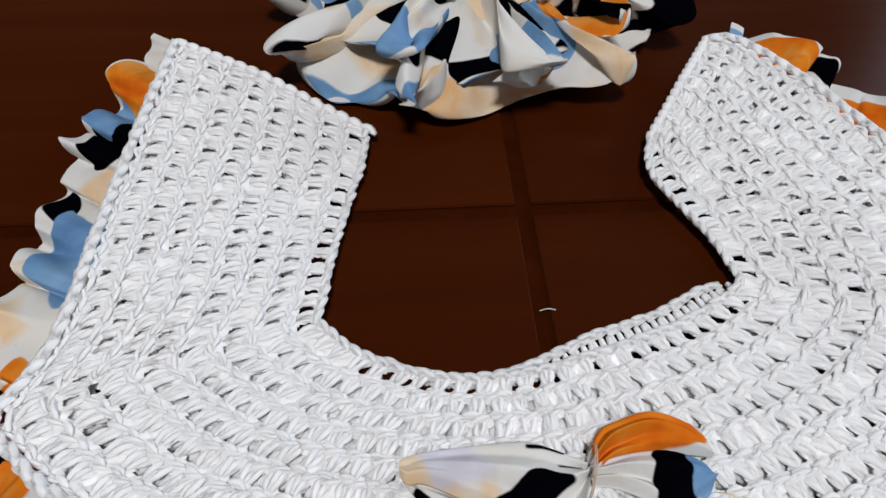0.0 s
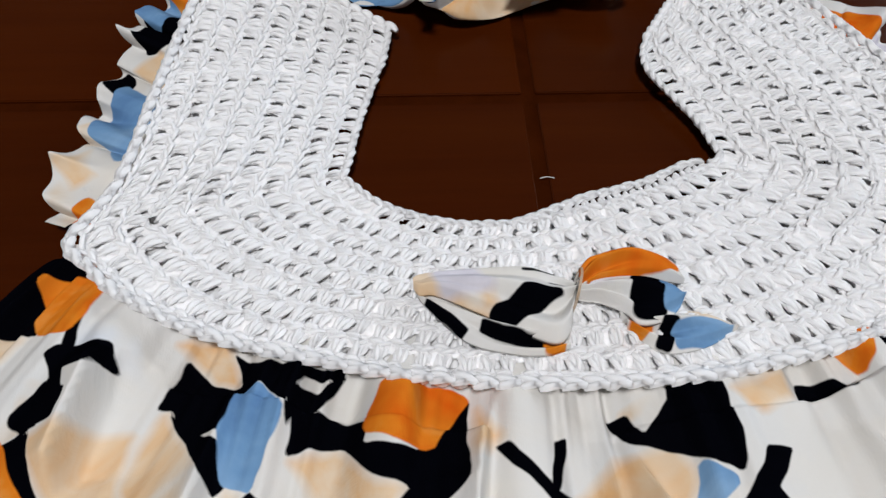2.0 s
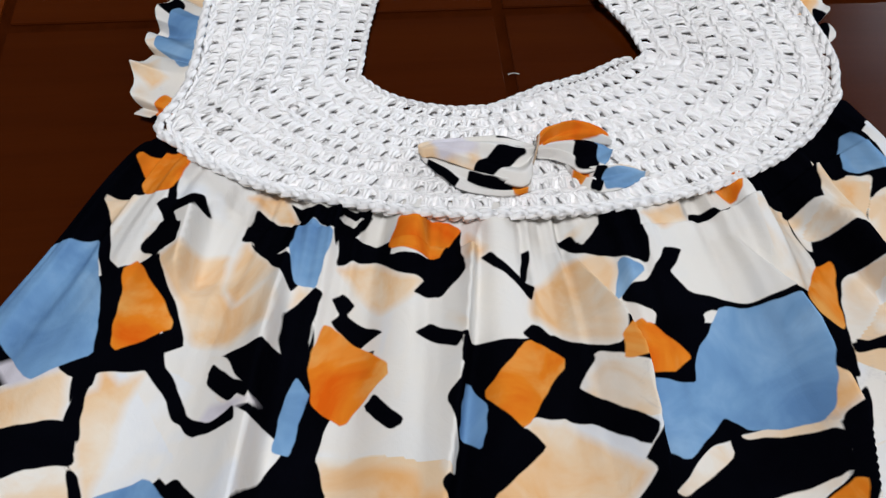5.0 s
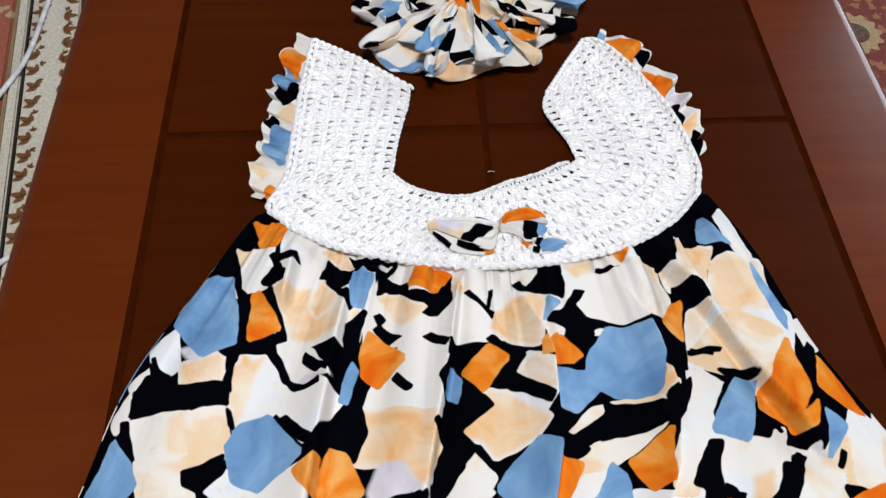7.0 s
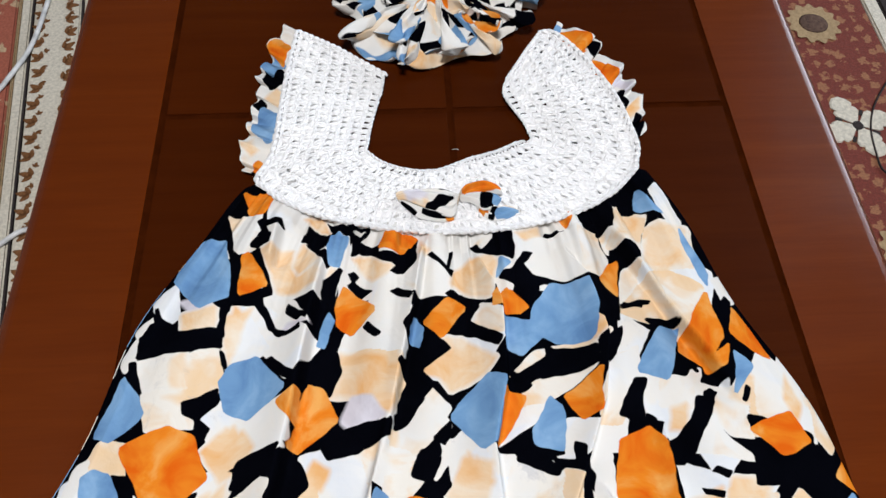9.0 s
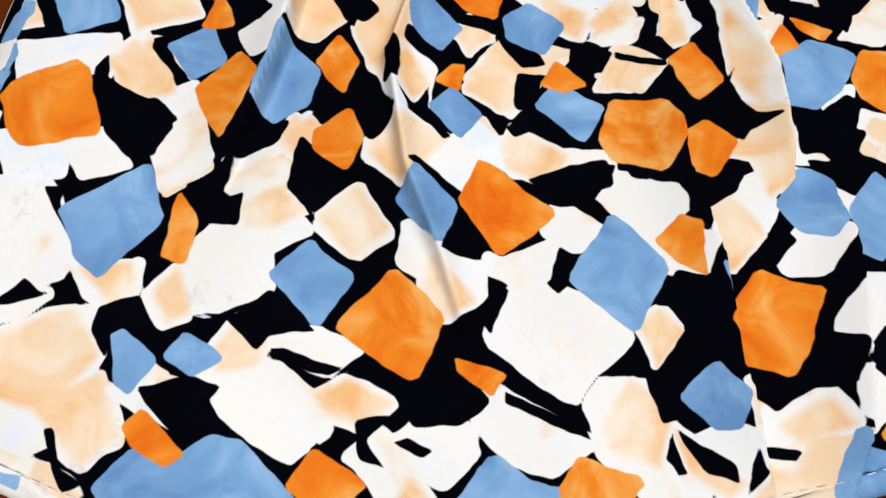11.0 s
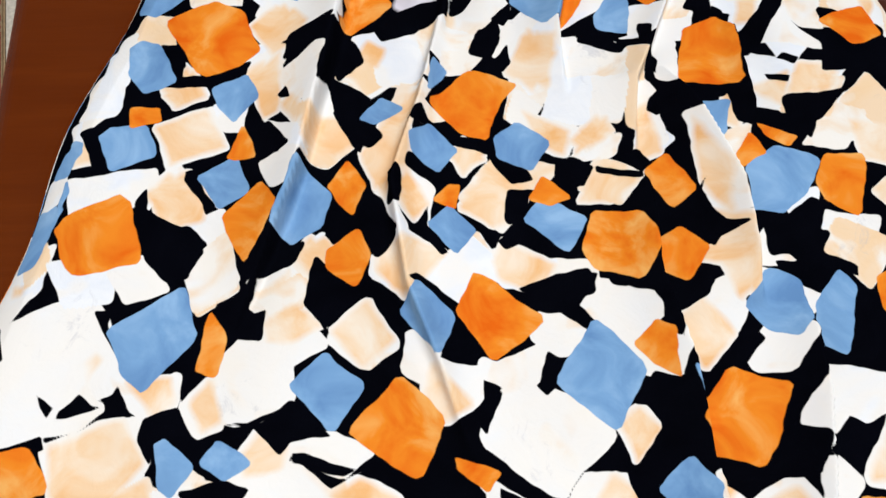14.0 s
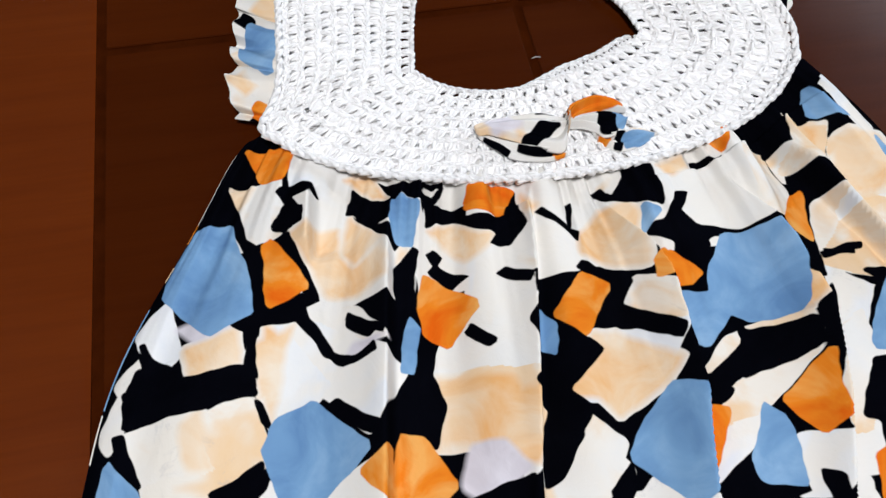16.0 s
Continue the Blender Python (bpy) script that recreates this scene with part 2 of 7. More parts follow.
def tubes(lines, radii, sides=5):
    """Tubes along many centre lines at once. lines: (strands, steps, 3); radii: (steps,) or (strands, steps)."""
    lines = np.asarray(lines, float)
    n, k, _ = lines.shape
    radii = np.broadcast_to(radii, (n, k))
    tangent = np.gradient(lines, axis=1)
    tangent /= np.linalg.norm(tangent, axis=2, keepdims=True) + 1e-9
    side = np.cross(tangent, np.array([0.05, 0.03, 1.0]))
    side /= np.linalg.norm(side, axis=2, keepdims=True) + 1e-9
    up = np.cross(side, tangent)
    ang = np.linspace(0, 2 * np.pi, sides, endpoint=False) + np.pi / sides - np.pi / 2
    v = lines[:, :, None] + radii[:, :, None, None] * (np.cos(ang)[None, None, :, None] * side[:, :, None] + np.sin(ang)[None, None, :, None] * up[:, :, None])
    index = np.arange(n * k * sides).reshape(n, k, sides)
    nxt = np.roll(index, -1, axis=2)
    f = np.stack([index[:, :-1], nxt[:, :-1], nxt[:, 1:], index[:, 1:]], -1).reshape(-1, 4)
    step = np.cumsum(np.r_[np.zeros((n, 1)).T, np.linalg.norm(np.diff(lines, axis=1), axis=2).T], axis=0).T
    along = (step[:, :, None] / 0.009 + 4.0 * np.arange(sides)[None, None, :] / sides).reshape(-1)
    return v.reshape(-1, 3), f, along


def tube_object(name, lines, radii, mat, parent=None, label="", sides=5):
    v, f, along = tubes(lines, radii, sides)
    ob = mesh_object(name, v, f, mat, parent, label)
    ob.data.attributes.new("along", "FLOAT", "POINT").data.foreach_set("value", along)
    return ob


# ---- the print ----
DABS = []


def dab(kind, x, y, wide, tall, turn, lean, taper):
    """One dab of the print, in centimetres on the laid-out dress: middle, size, turn, angle between its sides, taper."""
    DABS.append((kind, x, y, wide, tall, turn, lean, taper))


def patch(kind, *corners):
    """One many-sided patch of the print, in centimetres on the laid-out dress."""
    DABS.append((kind, [(a[0] + (b[0] - a[0]) * k, a[1] + (b[1] - a[1]) * k) for a, b in zip(corners, corners[1:] + corners[:1]) for k in (0.07, 0.93)]))


def inside_by(px, py, corners):
    """How far each point lies inside a many-sided outline (minus: outside)."""
    near = np.full(len(px), 1e9)
    odd = np.zeros(len(px), bool)
    for (ax, ay), (bx, by) in zip(corners, corners[1:] + corners[:1]):
        ex, ey = bx - ax, by - ay
        t = np.clip(((px - ax) * ex + (py - ay) * ey) / (ex * ex + ey * ey + 1e-9), 0, 1)
        near = np.minimum(near, np.hypot(px - ax - t * ex, py - ay - t * ey))
        if ay != by:
            odd ^= ((ay > py) != (by > py)) & (px < ex * (py - ay) / ey + ax)
    return np.where(odd, near, -near)


INKS = {"W": "white", "P": "peach", "K": "black", "O": "orange", "B": "blue", "G": "grey"}


def print_on(ob, xy, dabs):
    """Stores on the mesh, for each colour, how many centimetres each point lies inside a dab of that colour (minus: outside)."""
    xy = np.asarray(xy, float)
    wx = xy[:, 0] + 0.06 * np.sin(xy[:, 1] * 1.9 + 0.7 * np.sin(xy[:, 0] * 1.1)) + 0.02 * np.sin(xy[:, 1] * 6.1 + xy[:, 0] * 2.0)
    wy = xy[:, 1] + 0.06 * np.sin(xy[:, 0] * 1.7 + 0.9 * np.sin(xy[:, 1] * 1.3)) + 0.02 * np.sin(xy[:, 0] * 5.3 - xy[:, 1] * 2.4)
    fields = {key: np.full(len(xy), -3.0) for key in INKS.values()}
    fields["tone"] = np.full(len(xy), 0.43)
    shades = random.Random(len(dabs))
    for kind, *shape in dabs:
        if len(shape) == 1:
            corners = shape[0]
            cx, cy = [c[0] for c in corners], [c[1] for c in corners]
            near = np.nonzero((wx > min(cx) - 1.2) & (wx < max(cx) + 1.2) & (wy > min(cy) - 1.2) & (wy < max(cy) + 1.2))[0]
            if len(near):
                fields[INKS[kind]][near] = np.maximum(fields[INKS[kind]][near], inside_by(wx[near], wy[near], corners) + {"W": 0.27, "P": 0.15, "O": 0.07, "B": 0.07}.get(kind, 0.0))
            continue
        x, y, wide, tall, turn, lean, taper = shape
        grow = {"W": 0.45, "O": 0.20, "B": 0.20, "P": 0.40}.get(kind, 0.0)
        wide, tall = wide + grow, tall + grow
        reach = 0.75 * (wide + tall) + 1.0
        near = np.nonzero((abs(wx - x) < reach) & (abs(wy - y) < reach))[0]
        if not len(near):
            continue
        a, b = radians(turn), radians(turn + lean)
        e1, e2 = np.array((math.cos(a), math.sin(a))), np.array((math.cos(b), math.sin(b)))
        det = e1[0] * e2[1] - e1[1] * e2[0]
        if abs(det) < 0.25:
            det = 0.25 if det >= 0 else -0.25
        dx, dy = wx[near] - x, wy[near] - y
        p = (dx * e2[1] - dy * e2[0]) / det
        q = (dy * e1[0] - dx * e1[1]) / det
        half = wide / 2 * (1 + taper * np.clip(q / max(tall / 2, 0.05), -1, 1))
        dp, dq = (half - abs(p)) * abs(det), (tall / 2 - abs(q)) * abs(det)
        round_by = min(0.32, 0.28 * min(wide, tall))
        ip, iq = np.maximum(round_by - dp, 0), np.maximum(round_by - dq, 0)
        d = np.where((dp < round_by) & (dq < round_by), round_by - np.hypot(ip, iq), np.minimum(dp, dq))
        key = INKS[kind]
        fields[key][near] = np.maximum(fields[key][near], d)
        shade = shades.random()
        if kind == "W" and wide < 20:
            fields["tone"][near[d > 0]] = shade
    fields["white"] = np.maximum(fields["white"], fields["peach"])
    for key, values in fields.items():
        ob.data.attributes.new(key, "FLOAT", "POINT").data.foreach_set("value", values)


def scatter(seed, wide, tall, step=2.6, choice="WWWWKOBBPO"):
    """A loose lattice of dabs for the small pieces that are cut from the same cloth."""
    r = random.Random(seed)
    out = []
    rows, cols = int(tall / step) + 2, int(wide / step) + 2
    for j in range(rows):
        for i in range(cols):
            x, y = (i + 0.5 * (j % 2)) * step + r.uniform(-0.5, 0.5), j * step + r.uniform(-0.5, 0.5)
            kind = r.choice(choice)
            thin = kind == "K" and r.random() < 0.5
            out.append((kind, x, y, r.uniform(2.0, 3.2) * (0.35 if thin else 1), r.uniform(2.0, 3.2), r.uniform(20, 70), -90 + r.uniform(-18, 18), r.uniform(-0.3, 0.3)))
    return out


def grid_faces(rows, cols, wrap=False):
    index = np.arange(rows * cols).reshape(rows, cols)
    if wrap:
        index = np.hstack([index, index[:, :1]])
    return np.stack([index[:-1, :-1], index[1:, :-1], index[1:, 1:], index[:-1, 1:]], -1).reshape(-1, 4)


# ---- room ----
FLOOR_Z = -0.36
CEIL_Z = 2.25
tagged(part("floor", box_bm(-2.2, 2.2, -2.8, 2.4, FLOOR_Z - 0.1, FLOOR_Z), FLOOR_TILE), "plain beige tiled floor under the rugs", "floor", kind="structure")
tagged(part("ceiling", box_bm(-2.3, 2.3, -2.9, 2.5, CEIL_Z, CEIL_Z + 0.1), PLASTER), "plain pale plaster ceiling", "ceiling", kind="structure")
tagged(part("wall_north", box_bm(-2.2, 2.2, 2.4, 2.5, FLOOR_Z, CEIL_Z), PLASTER), "plain pale plaster wall", "wall", kind="structure")
tagged(part("wall_south", box_bm(-2.2, 2.2, -2.9, -2.8, FLOOR_Z, CEIL_Z), PLASTER), "plain pale plaster wall", "wall", kind="structure")
tagged(part("wall_west", box_bm(-2.3, -2.2, -2.9, 2.5, FLOOR_Z, CEIL_Z), PLASTER), "plain pale plaster wall", "wall", kind="structure")
wall = empty("wall_east")
tagged(wall, "plain pale plaster wall with a window opening", "wall", kind="structure")
for y0, y1, z0, z1 in ((-2.9, 0.68, FLOOR_Z, CEIL_Z), (1.92, 2.5, FLOOR_Z, CEIL_Z), (0.68, 1.92, FLOOR_Z, 0.33), (0.68, 1.92, 1.57, CEIL_Z)):
    part("wall_piece", box_bm(2.2, 2.3, y0, y1, z0, z1), PLASTER, wall)

# ---- table ----
TABLE_Y0, TABLE_Y1 = -0.98, 0.42
table = empty("coffee_table", (0, 0, FLOOR_Z))
tagged(table, "low coffee table with dark red-brown grooved wooden top", "table")


def table_piece(name, x0, x1, y0, y1, z0, z1, mat, bevel, segments=3, label=""):
    ob = part(name, box_bm(x0, x1, y0, y1, z0 - FLOOR_Z, z1 - FLOOR_Z, bevel, segments), mat, table, label)
    return ob


G = 0.0031
table_piece("core_board", -0.335, 0.335, TABLE_Y0 + 0.03, TABLE_Y1 - 0.03, -0.03, -0.0014, GROOVE, 0, label="dark board at the bottom of the grooves")
for x0, x1 in ((-0.27, 0.0), (0.0, 0.27)):
    for y0, y1 in ((TABLE_Y0 + 0.10, 0.0), (0.0, TABLE_Y1 - 0.10)):
        table_piece("top_panel", x0 + G, x1 - G, y0 + G, y1 - G, -0.02, 0.0, WOOD_MID, 0.0005)
for s in (-1, 1):
    x0, x1 = sorted((s * (0.27 + G), s * 0.374))
    bm = box_bm(x0, x1, TABLE_Y0, TABLE_Y1, -0.036 - FLOOR_Z, -FLOOR_Z)
    outer = [e for e in bm.edges if all(abs(v.co.x) > 0.37 for v in e.verts)]
    bmesh.ops.bevel(bm, geom=outer, offset=0.015, segments=8, affect="EDGES", profile=0.5)
    part("side_rail", bm, WOOD_SIDE, table, smooth=False)
table_piece("end_rail", -0.27 + G, 0.27 - G, TABLE_Y0, TABLE_Y0 + 0.10 - G, -0.034, 0.0, WOOD_MID, 0.003)
table_piece("end_rail", -0.27 + G, 0.27 - G, TABLE_Y1 - 0.10 + G, TABLE_Y1, -0.034, 0.0, WOOD_MID, 0.003)
for s in (-1, 1):
    table_piece("apron", s * 0.31 - 0.01, s * 0.31 + 0.01, TABLE_Y0 + 0.07, TABLE_Y1 - 0.07, -0.10, -0.034, WOOD_SIDE, 0.002)
    for y in (TABLE_Y0 + 0.06, TABLE_Y1 - 0.06):
        table_piece("leg", s * 0.31 - 0.025, s * 0.31 + 0.025, y - 0.025, y + 0.025, FLOOR_Z, -0.034, WOOD_SIDE, 0.005)

# ---- skirt outline ----
TOP = smooth_curve([(-0.186, -0.088), (-0.150, -0.076), (-0.119, -0.096), (-0.060, -0.112), (0.0, -0.117), (0.060, -0.112), (0.110, -0.096), (0.142, -0.078), (0.176, -0.082)], 300)
HEM = smooth_curve([(-0.372, -0.605), (-0.345, -0.636), (-0.283, -0.664), (-0.227, -0.685), (-0.133, -0.696), (-0.045, -0.700), (0.044, -0.693), (0.094, -0.688), (0.156, -0.675), (0.24, -0.652), (0.335, -0.605)], 300)

# each fold: its line down the skirt (x, y), height, reach to either side
FOLDS = (
    (((-0.108, -0.135), (-0.114, -0.169), (-0.122, -0.22), (-0.135, -0.297), (-0.144, -0.35), (-0.162, -0.424), (-0.182, -0.48), (-0.203, -0.535)), 0.0075, 0.030, 0.003),
    (((-0.030, -0.140), (-0.041, -0.203), (-0.054, -0.26), (-0.068, -0.325)), 0.0070, 0.026, 0.003),
    (((-0.062, -0.290), (-0.084, -0.377), (-0.104, -0.437), (-0.095, -0.505), (-0.077, -0.554), (-0.060, -0.61)), 0.0060, 0.007, 0.013),
    (((0.010, -0.160), (0.026, -0.216), (0.024, -0.278), (0.011, -0.325), (0.014, -0.375)), 0.0075, 0.028, 0.003),
    (((0.083, -0.160), (0.098, -0.19), (0.106, -0.244), (0.097, -0.292), (0.076, -0.338), (0.060, -0.37), (0.055, -0.425)), 0.0070, 0.024, 0.003),
    (((0.085, -0.350), (0.103, -0.40), (0.119, -0.445), (0.122, -0.525)), 0.0065, 0.018, 0.004),
    (((0.063, -0.430), (0.059, -0.50), (0.071, -0.56), (0.074, -0.609), (0.088, -0.68)), 0.0065, 0.028, 0.003),
    (((0.149, -0.510), (0.148, -0.58), (0.138, -0.627), (0.128, -0.69)), 0.0065, 0.026, 0.003),
    (((0.115, -0.130), (0.158, -0.215), (0.200, -0.30)), 0.0060, 0.003, 0.028),
    (((0.136, -0.310), (0.142, -0.405)), 0.0050, 0.014, 0.003),
    (((-0.150, -0.125), (-0.157, -0.175)), 0.0050, 0.012, 0.003),
)


def skirt_height(x, y, u, v):
    """Height of the cloth over the table: two layers, soft swells, folds, and fine gathers under the yoke."""
    edge = np.minimum(np.minimum(u, 1 - u) * 0.55, 1.0)
    body = 0.0105 * np.clip(edge / 0.02, 0, 1) ** 0.6
    z = 0.0025 + body * (1 - 0.72 * np.clip((v - 0.9) / 0.1, 0, 1) ** 1.6)
    z = z + 0.0026 * np.sin(x * 31 + 2 * np.sin(y * 17)) * np.clip(edge / 0.05, 0, 1)
    z = z + 0.0010 * np.sin(x * 74 + y * 33 + 1.5 * np.sin(y * 41)) * np.clip(edge / 0.03, 0, 1)
    for line, high, left, right in FOLDS:
        fy = np.array([q[1] for q in line])[::-1]
        fx = np.array([q[0] for q in line])[::-1]
        t = (fy[-1] - y) / (fy[-1] - fy[0])
        d = x - np.interp(y, fy, fx)
        side = np.where(d > 0, np.exp(-(abs(d) / (right * 0.7)) ** 1.4), np.exp(-(abs(d) / (left * 0.7)) ** 1.4))
        z = z + 2.4 * high * side * np.clip(t / 0.18, 0, 1) * np.clip((1 - t) / 0.22, 0, 1)
        away = np.clip(d if right < left else -d, 0, 1)
        hollow = np.exp(-away / 0.013) * (1 - np.exp(-(away / 0.0025) ** 2)) * np.clip(t / 0.15, 0, 1) * np.clip((1 - t) / 0.15, 0, 1)
        z = z - 0.0085 * hollow * np.clip(edge / 0.03, 0, 1)
    z = np.where(v < 0.07, np.minimum(z, 0.0072 + 0.09 * np.clip(v - 0.02, 0, 1)), z)
    z = np.maximum(z, 0.0022)
    gather = np.exp(-v / 0.085) * np.clip(v / 0.045, 0.25, 1)
    phase = 2 * np.pi * 27 * (u + 0.012 * np.sin(u * 23) + 0.006 * np.sin(u * 61))
    uneven = 0.35 + 0.65 * np.sin(u * 41 + 2.5 * np.sin(u * 13)) ** 2
    puff = np.exp(-v / 0.22) * np.clip(v / 0.06, 0, 1) * np.clip(edge / 0.03, 0, 1)
    z = z + 0.0085 * puff * np.sin(2 * np.pi * 8.5 * (u + 0.03 * np.sin(u * 14 + 1)) + 3.0 * v)
    return z + gather * uneven * (0.0048 * np.sin(phase) + 0.0016 * np.sin(phase * 2.3 + 1)) * np.clip(edge / 0.02, 0, 1)


# ---- dress ----
dress = empty("child_dress")
tagged(dress, "child's dress, white crochet yoke, patchwork-print skirt, laid flat on table", "dress")

ROWS_V, COLS_U = 560, 520
uu, vv = np.meshgrid(np.linspace(0, 1, COLS_U), np.linspace(0, 1, ROWS_V) ** 1.2)
flat_top = np.stack([np.interp(uu, np.linspace(0, 1, 300), TOP[:, k]) for k in (0, 1)], -1)
flat_hem = np.stack([np.interp(uu, np.linspace(0, 1, 300), HEM[:, k]) for k in (0, 1)], -1)
plan = flat_top * (1 - vv[..., None]) + flat_hem * vv[..., None]
plan[..., 0] += 0.013 * np.sin(np.pi * vv) * np.clip(2 * uu - 1, 0, 1) - 0.025 * np.sin(np.pi * vv ** 0.62) * np.clip(1 - 2 * uu, 0, 1)
plan[..., 0] += 0.004 * np.sin(vv * 19) * (abs(2 * uu - 1)) ** 8
high = skirt_height(plan[..., 0], plan[..., 1], uu, vv)
skirt_v = np.concatenate([plan, high[..., None]], -1).reshape(-1, 3)
skirt = mesh_object("skirt", skirt_v, grid_faces(ROWS_V, COLS_U), CLOTH, dress, "gathered skirt in orange, blue, black and cream patch print")
dab("O", -0.3, -66.9, 3.1, 2.0, -23, -113, -0.1)
dab("B", -4.4, -67.6, 5.0, 2.7, -19, -110, 0.0)
dab("B", -9.6, -69.3, 1.6, 0.8, 4, -57, 0.2)
dab("P", -9.7, -67.7, 1.5, 2.3, -52, -102, -0.6)
dab("P", 10.7, -67.7, 2.4, 2.0, -7, -109, 0.1)
dab("K", -17.8, -68.8, 1.7, 0.7, -16, -57, -0.3)
dab("K", -14.7, -68.8, 1.1, 1.0, -5, -32, -0.1)
dab("K", -9.9, -68.9, 1.7, 1.0, -9, -40, 0.3)
dab("K", -4.3, -69.4, 0.6, 1.0, 10, -97, 0.3)
dab("K", -23.9, -67.3, 1.7, 1.7, -24, -27, 0.2)
dab("K", 4.5, -68.6, 1.4, 1.6, -10, -134, -0.5)
dab("W", 3.8, -67.4, 3.6, 1.4, 11, -109, -0.1)
dab("W", -21.1, -68.2, 4.1, 1.3, -9, -63, -0.2)
dab("W", -13.9, -68.8, 6.8, 1.2, -4, -66, -0.1)
dab("W", -6.8, -69.3, 4.1, 1.1, -4, -86, -0.2)
dab("W", -1.7, -69.3, 4.7, 1.9, 4, -140, -0.3)
dab("W", 6.5, -68.3, 3.6, 0.9, 6, -96, -0.1)
dab("B", 13.8, -66.8, 2.9, 2.9, -18, -99, -0.1)
dab("W", -26.8, -66.8, 3.8, 0.8, -22, -95, -0.0)
dab("B", -30.8, -41.3, 0.8, 1.9, -60, -62, 0.0)
dab("O", -31.5, -60.4, 2.1, 2.7, 13, -83, 0.2)
dab("W", 21.2, -39.6, 3.1, 2.9, 50, -73, -0.0)
dab("W", -32.0, -57.2, 2.3, 3.3, -5, -70, -0.0)
dab("B", -32.3, -46.6, 1.4, 3.9, 25, -127, 0.0)
dab("W", -32.4, -49.1, 2.3, 3.0, 25, -129, 0.1)
dab("W", -33.2, -50.4, 2.7, 1.5, 58, -90, 0.1)
dab("P", -32.9, -49.9, 0.8, 0.6, 0, -108, -0.2)
dab("O", 20.9, -51.6, 1.8, 2.3, 15, -107, -0.1)
dab("W", 22.3, -41.4, 2.7, 2.7, -11, -82, -0.2)
dab("P", 22.3, -41.4, 2.7, 2.7, -11, -82, -0.2)
dab("B", -31.0, -41.6, 1.0, 2.0, 3, -109, -0.0)
dab("B", -32.3, -46.5, 1.5, 3.8, 2, -112, -0.2)
dab("W", -31.6, -43.5, 1.5, 2.0, 33, -130, 0.1)
dab("W", -33.8, -49.9, 2.1, 1.4, 53, -130, 0.1)
dab("W", -32.0, -48.3, 1.6, 1.5, 46, -117, 0.0)
dab("W", -30.4, -39.4, 0.8, 1.2, 17, -88, 0.1)
dab("B", -30.9, -41.0, 0.5, 1.9, -29, -88, -0.3)
dab("P", -29.8, -40.9, 1.2, 1.5, 18, -100, 0.3)
# the outer side of the skirt goes on in the same loose lattice
for kind, x, y, wide, tall, turn, lean, taper in scatter(21, 16, 34, 3.4):
    dab(kind, x + 22.5, y - 66, wide, tall, turn, lean, taper)
dab("K", 12.1, -29.1, 1.3, 3.4, -9, -108, 0.1)
dab("K", 12.9, -31.2, 0.9, 1.5, -36, -71, -0.2)
dab("K", 3.9, -33.2, 2.4, 0.8, -18, -117, 0.0)
dab("K", -9.0, -31.0, 3.6, 1.7, 8, -128, -0.1)
dab("K", -13.2, -34.2, 2.2, 2.1, 42, -117, 0.1)
dab("K", -15.5, -33.6, 3.8, 0.7, 31, -93, 0.1)
dab("K", -3.4, -32.6, 2.0, 1.3, 41, -108, -0.2)
dab("K", -2.6, -34.8, 1.2, 0.9, 45, -95, -0.1)
dab("K", -24.7, -30.3, 1.3, 0.6, 22, -107, -0.2)
dab("K", -24.8, -34.0, 1.1, 1.4, 5, -81, -0.3)
dab("K", -20.9, -35.4, 2.3, 0.9, 20, -97, -0.1)
dab("K", -24.8, -33.8, 1.4, 1.9, -13, -55, -0.1)
dab("K", -21.1, -35.3, 2.3, 1.8, 8, -126, -0.1)
dab("K", -19.0, -39.8, 3.4, 1.6, -62, -76, -0.5)
dab("K", -15.8, -33.0, 3.3, 2.2, 20, -128, -0.1)
dab("K", -13.6, -34.0, 1.7, 2.9, 10, -103, 0.1)
dab("K", -13.3, -37.5, 2.7, 2.4, -34, -65, -0.5)
dab("K", -8.8, -31.2, 4.5, 1.1, 19, -106, -0.1)
dab("K", -5.1, -29.7, 2.1, 1.9, 21, -137, -0.3)
dab("K", -3.8, -33.4, 1.6, 2.3, -23, -95, 0.0)
dab("K", -11.8, -46.6, 3.4, 2.0, -49, -80, 0.0)
dab("K", -12.7, -46.5, 1.6, 2.7, 7, -46, -0.2)
dab("K", -11.7, -40.2, 1.2, 1.5, -50, -81, -0.1)
dab("K", -8.2, -42.9, 2.7, 1.0, -32, -93, -0.1)
dab("K", -2.4, -45.3, 1.5, 2.5, -0, -100, -0.1)
dab("K", -8.1, -47.3, 1.9, 1.3, -35, -24, 0.6)
dab("K", 1.2, -43.2, 2.0, 1.3, -27, -90, -0.2)
dab("K", 0.1, -50.8, 3.8, 2.0, 14, -64, -0.3)
dab("K", 7.9, -46.6, 3.1, 2.0, -3, -107, -0.1)
dab("K", 9.7, -47.0, 2.2, 1.9, -58, -62, 0.0)
dab("K", -25.0, -45.8, 2.0, 3.1, -1, -38, 0.4)
dab("K", -23.7, -48.1, 2.7, 2.3, -22, -78, -0.2)
dab("K", -22.6, -43.8, 2.8, 0.6, -51, -84, -0.1)
dab("K", -17.2, -48.1, 2.2, 1.5, 8, -96, -0.3)
dab("K", -14.5, -50.7, 2.8, 3.0, -42, -75, -0.3)
dab("K", 18.2, -38.7, 3.2, 2.6, 3, -117, -0.4)
dab("K", 22.6, -34.5, 3.7, 2.8, -15, -86, -0.1)
dab("K", 16.2, -31.6, 1.3, 5.0, -15, -104, -0.3)
dab("K", 16.1, -48.5, 2.0, 2.0, -9, -96, -0.3)
dab("K", 11.7, -37.1, 1.7, 1.4, -5, -87, -0.1)
